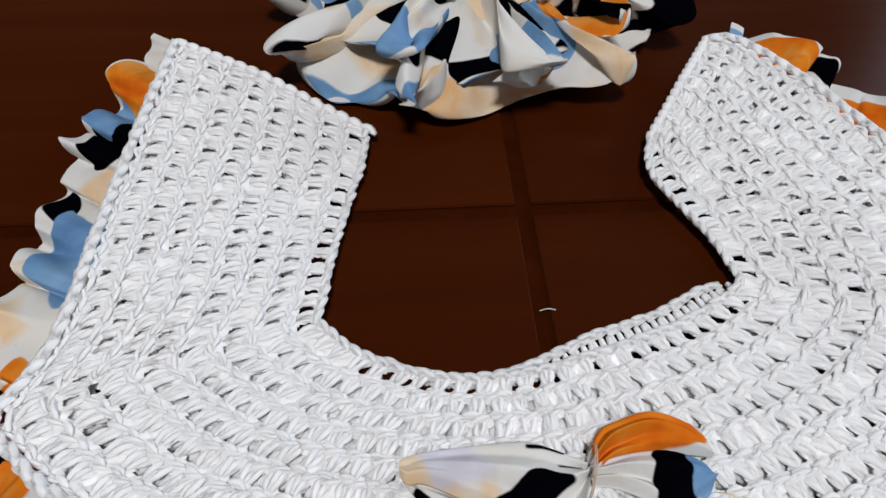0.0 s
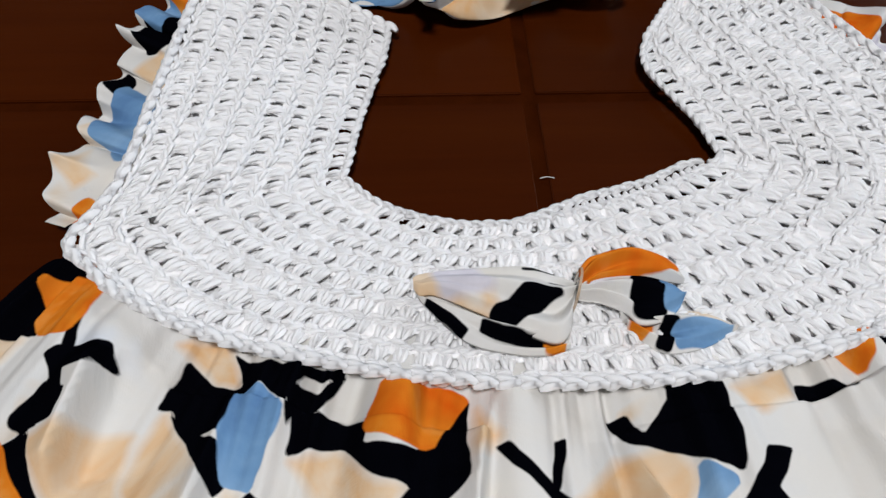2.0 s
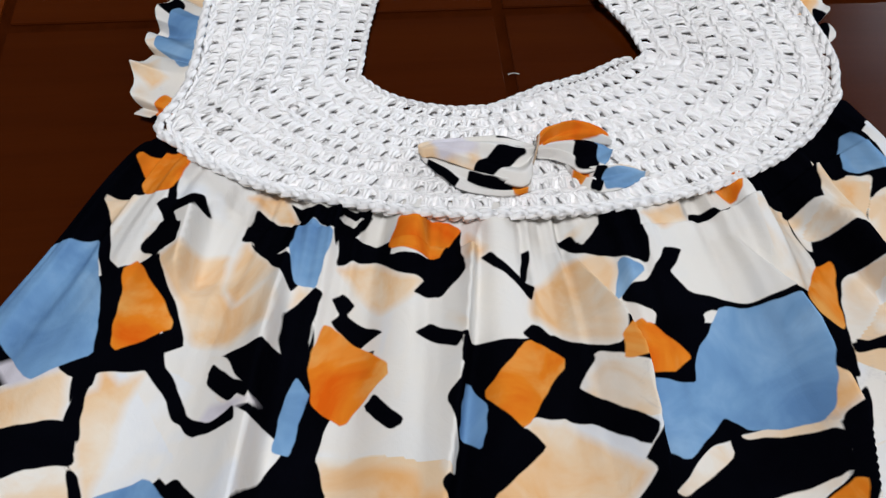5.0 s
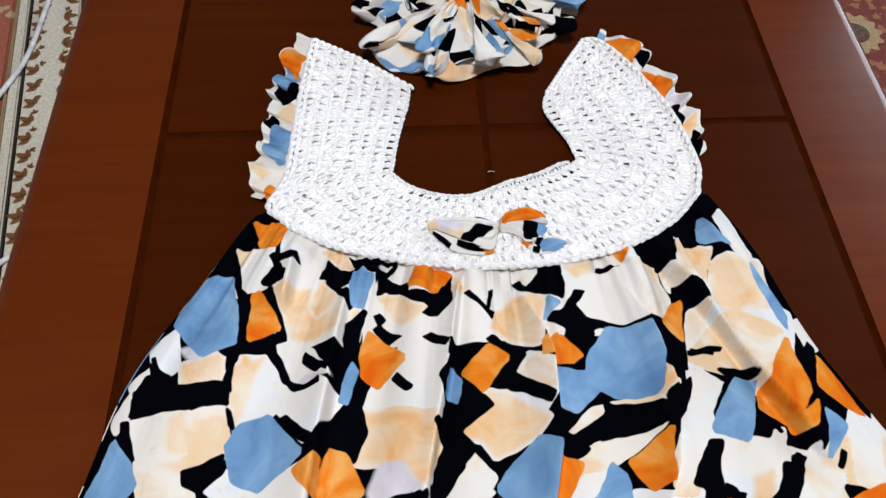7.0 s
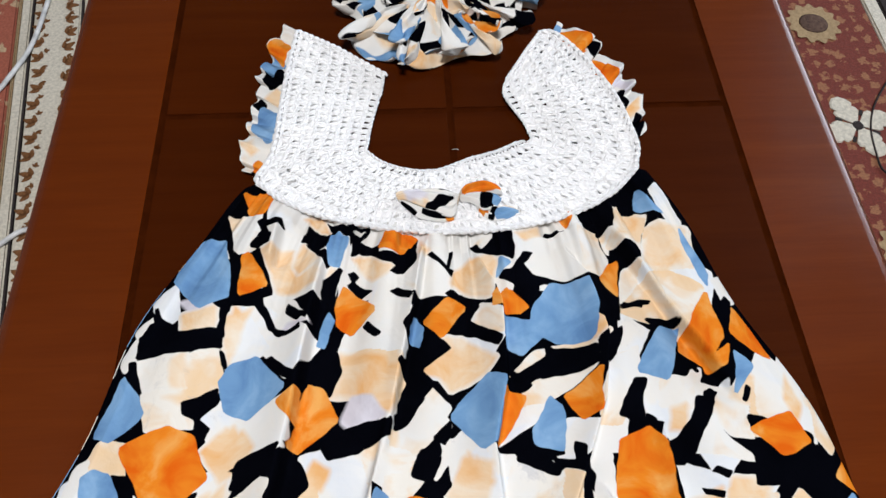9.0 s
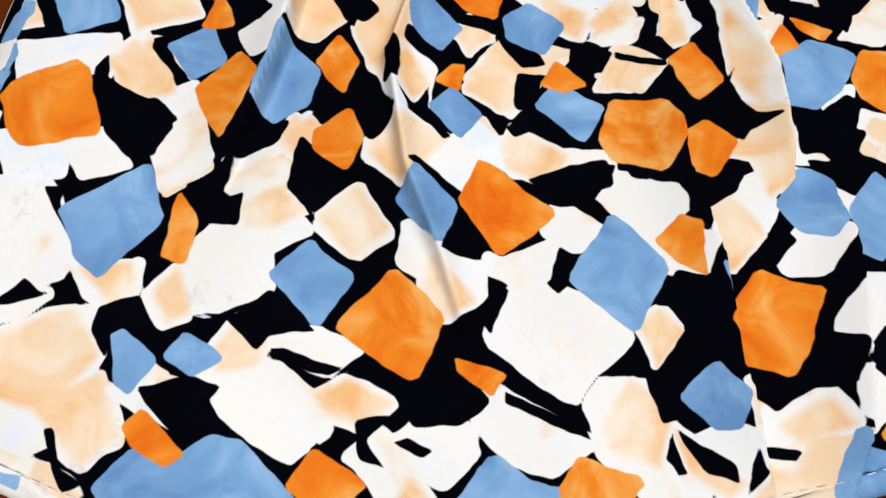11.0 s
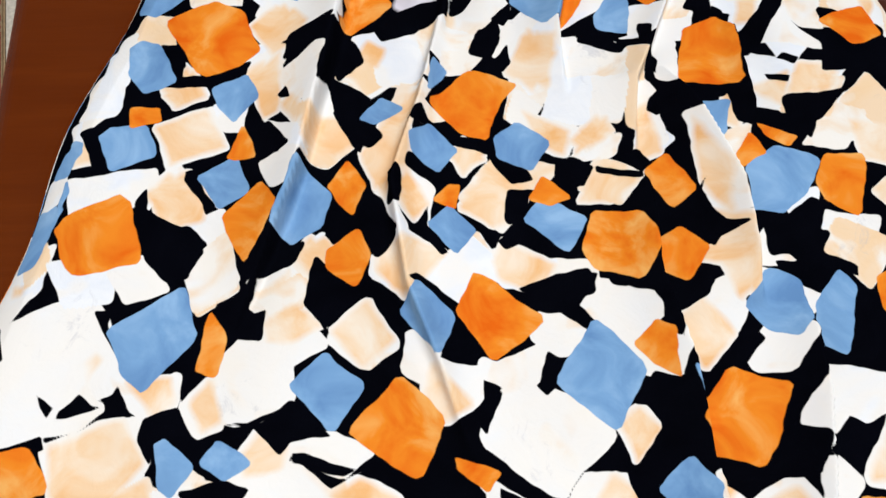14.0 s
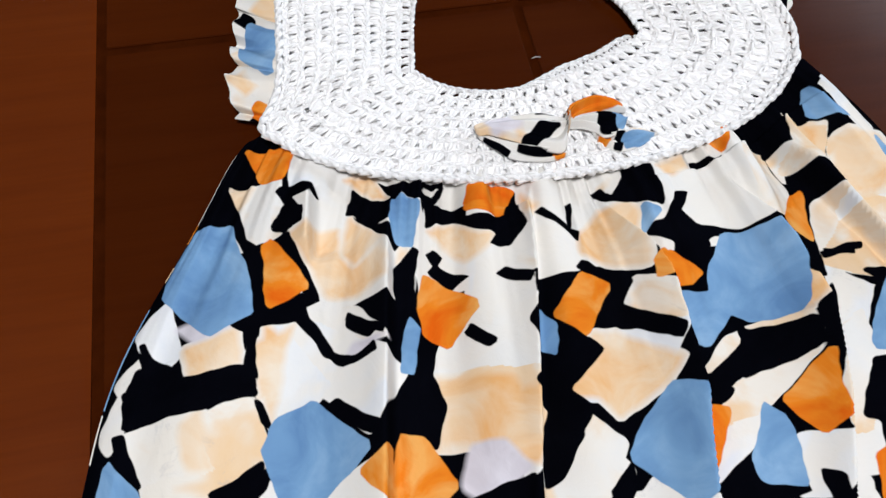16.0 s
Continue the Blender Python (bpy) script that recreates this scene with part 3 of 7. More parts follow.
dab("K", 4.2, -33.7, 3.2, 0.9, -23, -92, -0.0)
dab("K", 7.1, -33.4, 0.8, 2.0, -28, -75, -0.2)
dab("K", -28.7, -41.0, 0.5, 2.9, 13, -83, 0.1)
dab("K", -3.7, -40.7, 1.1, 1.9, 23, -109, -0.1)
dab("K", 13.8, -38.3, 1.5, 3.0, 27, -101, -0.4)
dab("K", -24.5, -34.9, 1.2, 0.9, -90, 90, -0.2)
dab("K", -10.2, -44.0, 0.9, 2.6, -16, -77, -0.0)
dab("K", 14.1, -47.7, 1.6, 3.0, -0, -81, 0.1)
dab("K", 3.5, -49.9, 2.0, 1.5, -94, 60, -0.3)
dab("K", 17.1, -30.3, 1.0, 3.7, -47, -81, 0.3)
dab("K", 22.4, -32.4, 4.8, 1.5, -20, -80, -0.1)
dab("K", 20.4, -29.4, 0.5, 1.1, -41, -77, -0.1)
dab("W", -18.7, -29.5, 2.2, 2.1, 37, -92, 0.2)
dab("W", -15.5, -30.6, 2.1, 3.2, 22, -87, 0.0)
dab("W", 13.5, -29.1, 1.2, 2.7, -9, -98, 0.0)
dab("W", 9.8, -31.9, 2.2, 2.1, 4, -105, 0.0)
dab("W", -3.8, -29.9, 2.5, 3.5, -46, -83, 0.1)
dab("W", -5.5, -30.9, 3.0, 2.8, -7, -88, 0.0)
dab("W", -0.8, -32.9, 2.6, 2.7, 39, -73, -0.0)
dab("W", 2.3, -35.7, 3.3, 5.0, -11, -97, -0.2)
dab("W", 4.4, -37.0, 2.1, 2.0, -24, -96, -0.1)
dab("W", 6.9, -32.8, 1.9, 1.7, -11, -122, -0.3)
dab("W", 6.7, -36.6, 2.6, 1.1, -72, -67, -0.1)
dab("W", -11.4, -33.0, 2.1, 1.9, 15, -93, -0.1)
dab("W", -9.2, -34.0, 2.7, 4.2, -1, -91, 0.1)
dab("W", -12.0, -36.1, 2.4, 2.0, 38, -77, 0.1)
dab("W", -5.5, -33.8, 3.3, 1.7, -10, -103, -0.2)
dab("W", -26.2, -31.8, 2.5, 2.0, -6, -94, 0.2)
dab("W", -19.5, -34.4, 1.0, 0.9, 3, -86, -0.1)
dab("W", -18.0, -34.7, 2.1, 2.9, 4, -95, -0.3)
dab("W", -15.6, -36.2, 2.6, 2.9, 3, -96, 0.0)
dab("W", -1.0, -37.0, 2.4, 3.7, 1, -109, -0.2)
dab("W", -28.5, -34.5, 1.5, 2.9, 20, -110, -0.1)
dab("W", -17.9, -29.6, 2.5, 1.9, 17, -68, -0.1)
dab("W", -14.9, -30.0, 2.5, 3.0, 15, -103, -0.1)
dab("W", -16.2, -35.9, 2.5, 4.1, -15, -83, -0.1)
dab("W", -12.2, -35.5, 2.7, 2.5, 37, -87, 0.1)
dab("W", -9.8, -34.2, 3.0, 3.4, 6, -84, 0.0)
dab("W", -14.6, -37.8, 1.9, 3.0, 5, -107, 0.0)
dab("W", -14.8, -40.7, 3.0, 2.4, -27, -94, -0.3)
dab("W", -4.3, -31.0, 4.3, 2.9, 41, -110, 0.1)
dab("W", -6.5, -33.3, 2.6, 2.5, -21, -84, -0.1)
dab("W", -5.5, -34.7, 2.3, 1.6, 1, -115, -0.3)
dab("W", -1.5, -33.3, 2.9, 2.6, -13, -97, -0.1)
dab("W", 2.0, -37.1, 3.1, 5.1, -0, -103, -0.0)
dab("W", 4.4, -37.6, 2.1, 4.2, -4, -100, -0.3)
dab("W", -1.5, -38.4, 1.5, 1.8, -37, -80, -0.2)
dab("W", 0.5, -40.5, 2.1, 2.1, -22, -74, -0.3)
dab("W", 3.8, -43.7, 2.7, 2.8, 52, -75, 0.1)
dab("W", 6.2, -37.5, 1.4, 5.7, -24, -73, -0.0)
dab("W", 6.7, -40.9, 1.8, 2.1, -49, -78, -0.3)
dab("W", 8.9, -34.8, 1.6, 3.1, -40, -52, 0.0)
dab("W", 18.1, -32.2, 4.9, 3.5, 53, -122, -0.1)
dab("W", 22.1, -30.9, 3.1, 3.7, -11, -86, 0.1)
dab("W", 15.6, -36.3, 2.8, 3.5, -22, -77, -0.1)
dab("W", 18.6, -36.7, 3.0, 2.2, -5, -113, -0.3)
dab("W", 12.5, -41.3, 1.8, 1.9, 16, -110, -0.2)
dab("W", 18.8, -48.2, 3.5, 3.3, -7, -102, -0.0)
dab("W", 16.1, -46.0, 2.1, 2.5, -1, -84, -0.3)
dab("W", 13.8, -48.3, 2.1, 1.6, -79, -79, -0.4)
dab("W", -27.9, -43.9, 4.9, 2.6, 8, -94, -0.1)
dab("W", -23.7, -44.1, 2.4, 3.7, 37, -89, 0.1)
dab("W", -22.0, -46.1, 2.3, 2.1, -4, -82, -0.0)
dab("W", -23.3, -39.9, 3.7, 2.9, 24, -93, 0.0)
dab("W", -17.4, -42.5, 2.0, 2.4, 12, -100, -0.5)
dab("W", -20.4, -38.5, 2.3, 1.5, -5, -85, -0.3)
dab("W", -17.1, -40.3, 2.1, 1.6, -24, -50, -0.1)
dab("W", -29.2, -36.6, 3.0, 3.6, 47, -136, 0.0)
dab("W", -21.5, -49.3, 2.6, 3.4, 29, -101, -0.0)
dab("W", -9.7, -49.0, 3.8, 3.1, -28, -94, -0.3)
dab("W", -5.9, -49.5, 3.7, 2.8, 35, -84, -0.1)
dab("W", -2.5, -49.7, 3.4, 1.8, -17, -102, -0.2)
dab("W", 0.8, -49.7, 2.7, 1.1, 0, -87, -0.1)
dab("W", -8.2, -38.9, 1.6, 1.3, -27, -102, -0.5)
dab("W", -10.1, -39.7, 6.9, 2.0, 65, -112, 0.1)
dab("W", -10.7, -45.8, 1.3, 3.2, 23, -86, -0.3)
dab("W", -9.0, -44.4, 2.8, 2.5, -45, -58, -0.0)
dab("W", -3.7, -44.6, 3.2, 3.3, 48, -97, -0.1)
dab("W", -1.6, -43.0, 2.9, 1.7, -13, -98, -0.3)
dab("W", -14.8, -48.6, 1.8, 3.0, 35, -86, -0.3)
dab("W", -16.5, -50.3, 2.2, 3.2, 27, -60, -0.2)
dab("W", 10.5, -42.9, 1.6, 6.8, -5, -75, 0.0)
dab("W", 11.4, -48.6, 2.3, 2.9, -10, -77, 0.2)
dab("W", -24.1, -36.3, 2.2, 2.2, -55, -88, -0.2)
dab("W", -18.6, -36.1, 1.9, 4.0, 29, -106, 0.0)
dab("W", -0.5, -34.9, 2.9, 2.9, 42, -109, -0.1)
dab("W", -28.9, -49.5, 3.2, 2.6, 4, -83, -0.2)
dab("W", -25.8, -49.4, 2.4, 2.3, 17, -81, 0.0)
dab("W", -21.5, -49.0, 3.0, 3.2, 32, -107, -0.0)
dab("W", -16.9, -50.8, 3.8, 2.2, 22, -60, -0.0)
dab("W", -15.0, -48.9, 1.8, 3.0, 25, -80, -0.2)
dab("W", -10.3, -48.1, 1.9, 3.6, 14, -80, 0.0)
dab("W", -6.0, -49.8, 3.8, 2.8, 46, -82, -0.1)
dab("W", -2.4, -49.8, 3.3, 1.3, 1, -100, -0.3)
dab("W", 5.8, -66.2, 3.4, 1.9, -33, -50, -0.2)
dab("W", 10.9, -66.5, 4.2, 2.7, 11, -110, -0.1)
dab("W", 23.2, -30.1, 4.4, 3.9, -31, -67, -0.0)
dab("W", 18.1, -31.2, 4.0, 4.9, -13, -85, 0.1)
dab("W", 13.9, -29.2, 1.7, 3.2, -17, -89, -0.1)
dab("W", 15.5, -29.8, 2.5, 4.7, 18, -128, -0.1)
dab("W", 19.1, -48.8, 3.1, 3.7, 50, -85, 0.2)
dab("W", 19.7, -40.2, 3.4, 2.6, 54, -66, -0.1)
dab("W", 18.6, -37.7, 2.8, 3.0, 64, -74, -0.0)
dab("W", -28.7, -35.1, 1.5, 6.3, 10, -113, 0.4)
dab("W", 4.4, -29.3, 3.0, 5.0, 31, -153, 0.2)
dab("W", 3.7, -35.2, 3.4, 2.0, -9, -96, 0.0)
dab("W", 7.4, -31.8, 1.9, 1.9, -7, -100, -0.1)
dab("W", 8.7, -34.6, 1.2, 3.8, -36, -62, -0.2)
dab("W", 10.5, -29.2, 1.8, 4.4, -43, -68, -0.2)
dab("W", 3.1, -41.5, 2.7, 1.6, 10, -132, 0.2)
dab("W", 6.8, -39.0, 1.4, 4.8, 18, -108, 0.3)
dab("W", 12.5, -49.4, 2.0, 2.0, -0, -90, 0.1)
dab("W", -3.0, -13.0, 26.0, 14.0, 0, -90, 0)
dab("P", -8.4, -26.5, 4.4, 3.3, -14, -81, 0.1)
dab("P", -2.3, -25.4, 1.5, 3.5, -12, -106, 0.3)
dab("P", -17.8, -32.0, 3.0, 2.9, -56, -89, -0.1)
dab("P", -0.6, -35.0, 1.9, 2.9, -56, -69, 0.0)
dab("P", 14.1, -14.6, 1.7, 2.9, -17, -96, -0.1)
dab("P", 17.2, -16.3, 3.5, 3.9, -1, -107, 0.1)
dab("P", 10.1, -23.5, 1.4, 1.7, -60, -75, -0.1)
dab("P", -18.2, -22.6, 1.6, 3.2, 21, -122, -0.4)
dab("P", -24.1, -36.3, 2.2, 2.2, -58, -88, -0.1)
dab("P", -18.8, -36.3, 3.3, 1.5, -70, -69, 0.1)
dab("P", -16.6, -38.5, 1.9, 0.9, -56, -74, 0.1)
dab("P", -0.7, -35.0, 2.5, 2.9, -51, -71, -0.1)
dab("P", -24.0, -44.3, 3.3, 2.1, -42, -92, 0.0)
dab("P", -5.5, -41.8, 1.8, 1.6, -48, -85, -0.2)
dab("P", -15.0, -48.5, 3.0, 1.6, -44, -87, -0.0)
dab("P", -10.4, -41.3, 4.2, 3.8, -88, -43, -0.4)
dab("P", 2.7, -40.4, 1.0, 2.4, -51, -97, -0.2)
dab("P", -2.3, -49.2, 3.5, 1.8, -29, -89, -0.1)
dab("P", -10.4, -48.9, 2.3, 2.7, -46, -53, 0.1)
dab("P", 11.3, -49.6, 3.4, 1.8, -58, -61, -0.0)
dab("P", 10.3, -43.5, 3.9, 4.1, -61, -30, -0.1)
dab("P", 18.9, -36.3, 2.7, 2.1, -4, -112, 0.0)
dab("P", -23.3, -39.8, 3.2, 2.9, 24, -93, 0.1)
dab("P", -11.6, -33.6, 1.6, 1.8, -31, -87, 0.1)
dab("P", -9.2, -44.7, 2.6, 1.7, -58, -73, 0.0)
dab("P", -3.7, -44.6, 3.4, 2.2, 27, -91, -0.0)
dab("P", 5.5, -66.4, 3.4, 1.5, -37, -59, -0.3)
dab("P", 24.0, -29.9, 2.4, 2.1, -75, -45, -0.1)
dab("P", 20.3, -28.9, 1.3, 2.1, -31, -85, -0.0)
dab("W", -18.1, -13.6, 2.7, 4.2, 12, -99, -0.1)
dab("W", -14.3, -21.4, 2.5, 2.6, -2, -54, -0.0)
dab("W", -15.3, -22.9, 2.7, 7.0, 54, -97, 0.3)
dab("W", -17.7, -23.3, 2.9, 4.0, 38, -102, 0.1)
dab("W", -23.6, -20.3, 1.8, 2.8, 36, -113, -0.2)
dab("W", -25.0, -22.0, 1.3, 1.1, 40, -114, -0.2)
dab("W", -25.9, -24.2, 1.7, 1.2, 60, -128, -0.2)
dab("W", -23.0, -26.1, 3.5, 3.8, 14, -89, -0.1)
dab("W", -20.0, -25.8, 2.3, 3.2, 14, -90, -0.1)
dab("W", -22.2, -28.6, 3.6, 2.6, 3, -80, -0.0)
dab("W", -6.7, -22.5, 3.8, 5.0, -12, -96, 0.2)
dab("W", -8.3, -23.8, 3.2, 1.9, -4, -69, 0.5)
dab("W", -8.1, -26.6, 5.0, 3.6, -11, -90, 0.0)
dab("W", 1.5, -22.9, 2.4, 1.9, -35, -80, 0.1)
dab("W", -0.8, -25.7, 4.0, 3.8, -9, -119, 0.0)
dab("W", 11.0, -16.6, 2.3, 3.8, -11, -88, -0.3)
dab("W", 14.2, -19.8, 2.5, 3.1, 2, -110, -0.1)
dab("W", 16.8, -20.3, 4.6, 4.3, 2, -95, 0.0)
dab("W", 13.0, -24.0, 2.0, 4.3, 3, -114, -0.3)
dab("W", 18.4, -20.9, 2.5, 5.2, -19, -91, -0.1)
dab("W", 15.4, -28.8, 2.2, 2.5, -8, -99, -0.1)
dab("W", 10.7, -28.6, 1.7, 4.7, -14, -97, 0.0)
dab("W", 6.7, -25.7, 5.8, 2.0, 11, -131, 0.2)
dab("W", 5.8, -28.2, 4.1, 2.8, 11, -146, -0.3)
dab("W", 14.1, -14.6, 2.3, 3.3, -15, -94, -0.1)
dab("W", 17.2, -16.3, 3.8, 4.3, -1, -108, 0.1)
dab("W", 16.1, -21.3, 4.4, 4.9, -34, -96, 0.2)
dab("W", 11.7, -27.3, 3.0, 3.3, 26, -120, 0.1)
dab("W", 17.4, -16.5, 3.8, 4.0, -2, -100, 0.0)
dab("W", 14.2, -14.8, 2.2, 3.1, -17, -92, 0.0)
dab("W", 17.9, -12.3, 4.2, 1.5, -74, -65, -0.0)
dab("W", 21.1, -20.7, 2.3, 1.2, -77, -76, 0.0)
dab("W", 22.9, -27.8, 2.9, 2.4, -48, -82, 0.0)
dab("P", 0.1, -40.3, 2.6, 2.2, -30, -56, -0.3)
dab("P", 2.9, -40.5, 2.0, 1.6, 20, -117, 0.0)
dab("P", 6.5, -40.3, 1.6, 4.0, 27, -115, 0.2)
dab("P", 10.5, -48.1, 2.5, 3.4, -19, -95, 0.0)
dab("P", 12.6, -38.8, 1.4, 2.2, -27, -77, -0.0)
dab("K", -19.2, -11.0, 1.6, 2.0, -68, -90, -0.7)
dab("K", -19.4, -14.1, 0.7, 5.3, 34, -107, -0.4)
dab("K", -15.9, -13.2, 1.7, 1.0, -3, -92, -0.0)
dab("K", -16.7, -14.7, 1.0, 1.6, -33, -81, 0.2)
dab("K", -20.9, -13.3, 1.6, 1.1, 17, -117, 0.2)
dab("K", -16.2, -17.6, 0.5, 4.0, 6, -84, -0.0)
dab("K", -18.0, -20.1, 3.5, 0.8, 13, -76, -0.1)
dab("K", -15.8, -21.4, 3.1, 0.6, -62, -108, -0.1)
dab("K", -13.5, -21.6, 1.9, 0.6, -41, -94, -0.1)
dab("K", -22.2, -23.2, 6.4, 1.7, 0, -80, -0.0)
dab("K", -18.7, -24.9, 0.6, 1.5, -31, -43, 0.1)
dab("K", -11.1, -26.0, 2.7, 3.5, -72, -48, -0.2)
dab("K", -7.6, -22.9, 1.5, 0.7, -52, -91, -0.1)
dab("K", -4.0, -23.4, 2.9, 2.2, -80, -61, 0.0)
dab("K", -0.3, -21.6, 1.8, 1.8, -28, -72, -0.5)
dab("K", 0.9, -23.7, 3.4, 0.8, -44, -91, 0.0)
dab("K", -3.7, -25.5, 1.5, 4.0, -70, -70, 0.5)
dab("K", 5.0, -20.3, 1.4, 1.3, -15, -101, -0.2)
dab("K", 11.5, -21.4, 2.2, 2.1, -93, -67, -0.6)
dab("K", 11.0, -25.0, 2.2, 2.4, 32, -130, -0.5)
dab("K", 13.7, -21.4, 2.4, 0.5, 0, -107, -0.1)
dab("K", 15.4, -23.2, 2.2, 1.0, -1, -58, 0.0)
dab("K", 7.4, -26.6, 4.6, 1.1, 11, -122, 0.0)
dab("K", 3.2, -27.9, 1.9, 1.1, -17, -105, -0.3)
dab("K", 15.7, -27.2, 1.8, 0.9, -17, -104, -0.0)
dab("K", -14.3, -26.0, 3.1, 0.8, -39, -98, 0.0)
dab("K", -19.8, -28.1, 2.1, 1.1, 33, -107, -0.2)
dab("K", -25.2, -25.9, 0.6, 2.9, 5, -75, -0.3)
dab("K", -22.8, -18.2, 0.4, 2.5, -30, -45, 0.1)
dab("K", 12.3, -13.8, 1.8, 1.8, 33, -128, -0.1)
dab("K", 14.4, -11.8, 1.7, 2.2, -18, -88, -0.2)
dab("K", -24.2, -20.9, 0.4, 1.9, 16, -82, 0.1)
dab("K", 21.0, -22.9, 1.1, 1.1, -56, -79, -0.1)
dab("K", 20.8, -26.1, 1.4, 0.8, -33, -92, -0.2)
dab("K", 14.6, -11.2, 1.6, 3.5, -18, -93, 0.1)
dab("K", 16.8, -26.6, 2.0, 0.5, -53, -74, -0.1)
patch("K", (-13.5, -14.5), (-12.8, -12.8), (-12.0, -13.7), (-10.8, -14.0), (-11.3, -12.5), (-10.3, -13.2), (-8.5, -13.4), (-7.6, -13.0), (-7.8, -13.8), (-8.9, -13.8), (-9.2, -14.4), (-9.4, -14.8), (-10.2, -14.0), (-10.8, -14.7), (-11.0, -15.8), (-11.6, -15.7), (-12.1, -16.0), (-13.0, -14.6))
patch("K", (-13.1, -14.6), (-11.6, -15.8), (-11.0, -16.1), (-10.9, -17.2), (-11.2, -17.5), (-11.6, -16.8))
patch("K", (-9.2, -16.3), (-9.0, -14.9), (-8.4, -14.9), (-7.5, -15.3), (-6.7, -15.4), (-6.9, -16.1), (-5.2, -16.3), (-3.7, -14.3), (-3.8, -17.2), (-5.0, -18.4), (-6.1, -18.1), (-5.6, -17.5), (-6.8, -17.0), (-7.6, -16.1), (-8.6, -16.1))
patch("K", (-9.6, -17.8), (-9.1, -17.5), (-8.6, -18.0), (-8.9, -18.5), (-7.4, -19.5), (-8.5, -20.0), (-9.6, -18.7), (-9.2, -18.4))
patch("K", (-2.9, -16.1), (-2.5, -16.0), (-1.5, -17.3), (-1.2, -17.6), (-0.8, -17.9), (-1.0, -18.5), (-1.6, -17.7), (-2.5, -16.8))
patch("K", (-1.1, -16.0), (-0.7, -16.0), (-1.2, -17.6), (-1.5, -17.5))
patch("K", (0.7, -15.3), (1.3, -15.1), (1.7, -15.9), (2.6, -14.9), (2.6, -14.4), (4.3, -14.4), (4.3, -16.3), (4.0, -17.4), (2.9, -17.0), (1.1, -16.0))
patch("K", (-6.2, -19.7), (-5.4, -19.4), (-4.2, -20.3), (-4.6, -20.8))
patch("K", (-4.3, -20.4), (-3.3, -20.9), (-4.0, -21.7), (-4.5, -21.5))
patch("K", (-1.8, -20.0), (-1.2, -19.6), (0.8, -21.6), (-0.3, -22.4), (-0.6, -22.1), (-0.3, -21.4))
patch("K", (-17.0, -12.9), (-16.6, -12.6), (-14.9, -12.5), (-14.7, -13.5), (-16.2, -13.5), (-15.8, -14.4), (-15.6, -14.5), (-15.6, -15.5), (-16.7, -15.4), (-16.7, -14.5), (-16.4, -14.4))
patch("K", (-17.3, -15.8), (-16.6, -15.7), (-15.2, -19.6), (-16.7, -20.0), (-18.1, -20.0), (-18.0, -19.5), (-15.9, -19.0), (-15.9, -18.7))
patch("K", (-20.1, -10.9), (-18.6, -9.5), (-17.7, -11.9), (-19.8, -11.4))
patch("K", (-11.3, -18.4), (-10.2, -17.3), (-9.9, -17.6), (-10.4, -19.6), (-10.4, -20.2), (-11.5, -21.1), (-11.6, -20.1))
patch("K", (4.9, -16.6), (5.8, -16.7), (4.6, -18.3), (4.7, -18.9), (6.0, -19.1), (5.7, -19.5), (4.4, -22.1), (3.9, -22.2), (4.6, -21.2), (3.9, -20.5), (4.0, -20.1), (3.8, -19.6), (2.8, -18.9), (2.8, -18.4), (3.8, -18.2))
patch("K", (7.2, -14.2), (8.1, -14.2), (8.7, -14.7), (6.9, -15.0))
patch("K", (-9.4, -14.2), (-8.5, -14.2), (-7.6, -13.4), (-8.3, -14.8), (-9.0, -15.0), (-9.2, -15.5))
patch("O", (-6.4, -13.9), (-3.7, -14.3), (-4.9, -16.3), (-6.9, -15.7))
patch("O", (-18.0, -16.1), (-17.4, -15.7), (-15.8, -18.8), (-18.0, -19.6))
patch("O", (-18.6, -9.3), (-15.6, -9.7), (-16.5, -12.1), (-17.8, -11.8))
patch("O", (8.4, -13.1), (9.7, -12.9), (9.0, -14.3))
patch("O", (1.9, -20.9), (3.2, -19.9), (3.5, -20.6), (4.6, -21.3), (4.1, -22.1), (1.9, -21.9))
patch("P", (-13.2, -14.5), (-11.6, -16.7), (-13.3, -18.2), (-14.1, -17.1))
patch("P", (-16.6, -15.7), (-13.8, -15.3), (-14.0, -17.2), (-13.3, -18.2), (-11.9, -17.1), (-11.6, -18.2), (-11.8, -19.4), (-13.6, -19.9), (-15.0, -19.6))
patch("P", (-13.3, -12.2), (-11.5, -12.0), (-10.9, -13.9), (-11.9, -13.7))
patch("P", (-3.5, -14.7), (-2.6, -15.8), (-3.7, -16.7))
patch("P", (-9.2, -16.4), (-7.7, -16.1), (-6.6, -17.2), (-5.6, -17.5), (-6.2, -18.3), (-7.4, -18.7), (-8.6, -17.4))
patch("P", (-1.0, -18.1), (0.7, -16.6), (2.4, -16.4), (2.8, -17.4), (2.1, -19.6), (1.8, -21.1), (0.0, -20.4), (-1.2, -19.3))
patch("P", (4.4, -14.7), (6.7, -13.9), (6.7, -14.9), (5.3, -15.6))
patch("P", (-11.2, -18.2), (-10.9, -17.2), (-10.4, -17.6), (-11.1, -18.2))
patch("B", (-10.8, -14.5), (-10.2, -14.1), (-9.3, -15.1), (-10.2, -17.3), (-11.0, -17.1), (-11.0, -15.7))
patch("B", (2.9, -17.1), (3.8, -17.6), (2.6, -18.8))
patch("B", (-23.3, -17.1), (-21.6, -14.1), (-19.7, -14.1), (-18.7, -18.4), (-18.8, -19.8), (-21.1, -20.5), (-23.4, -17.9))
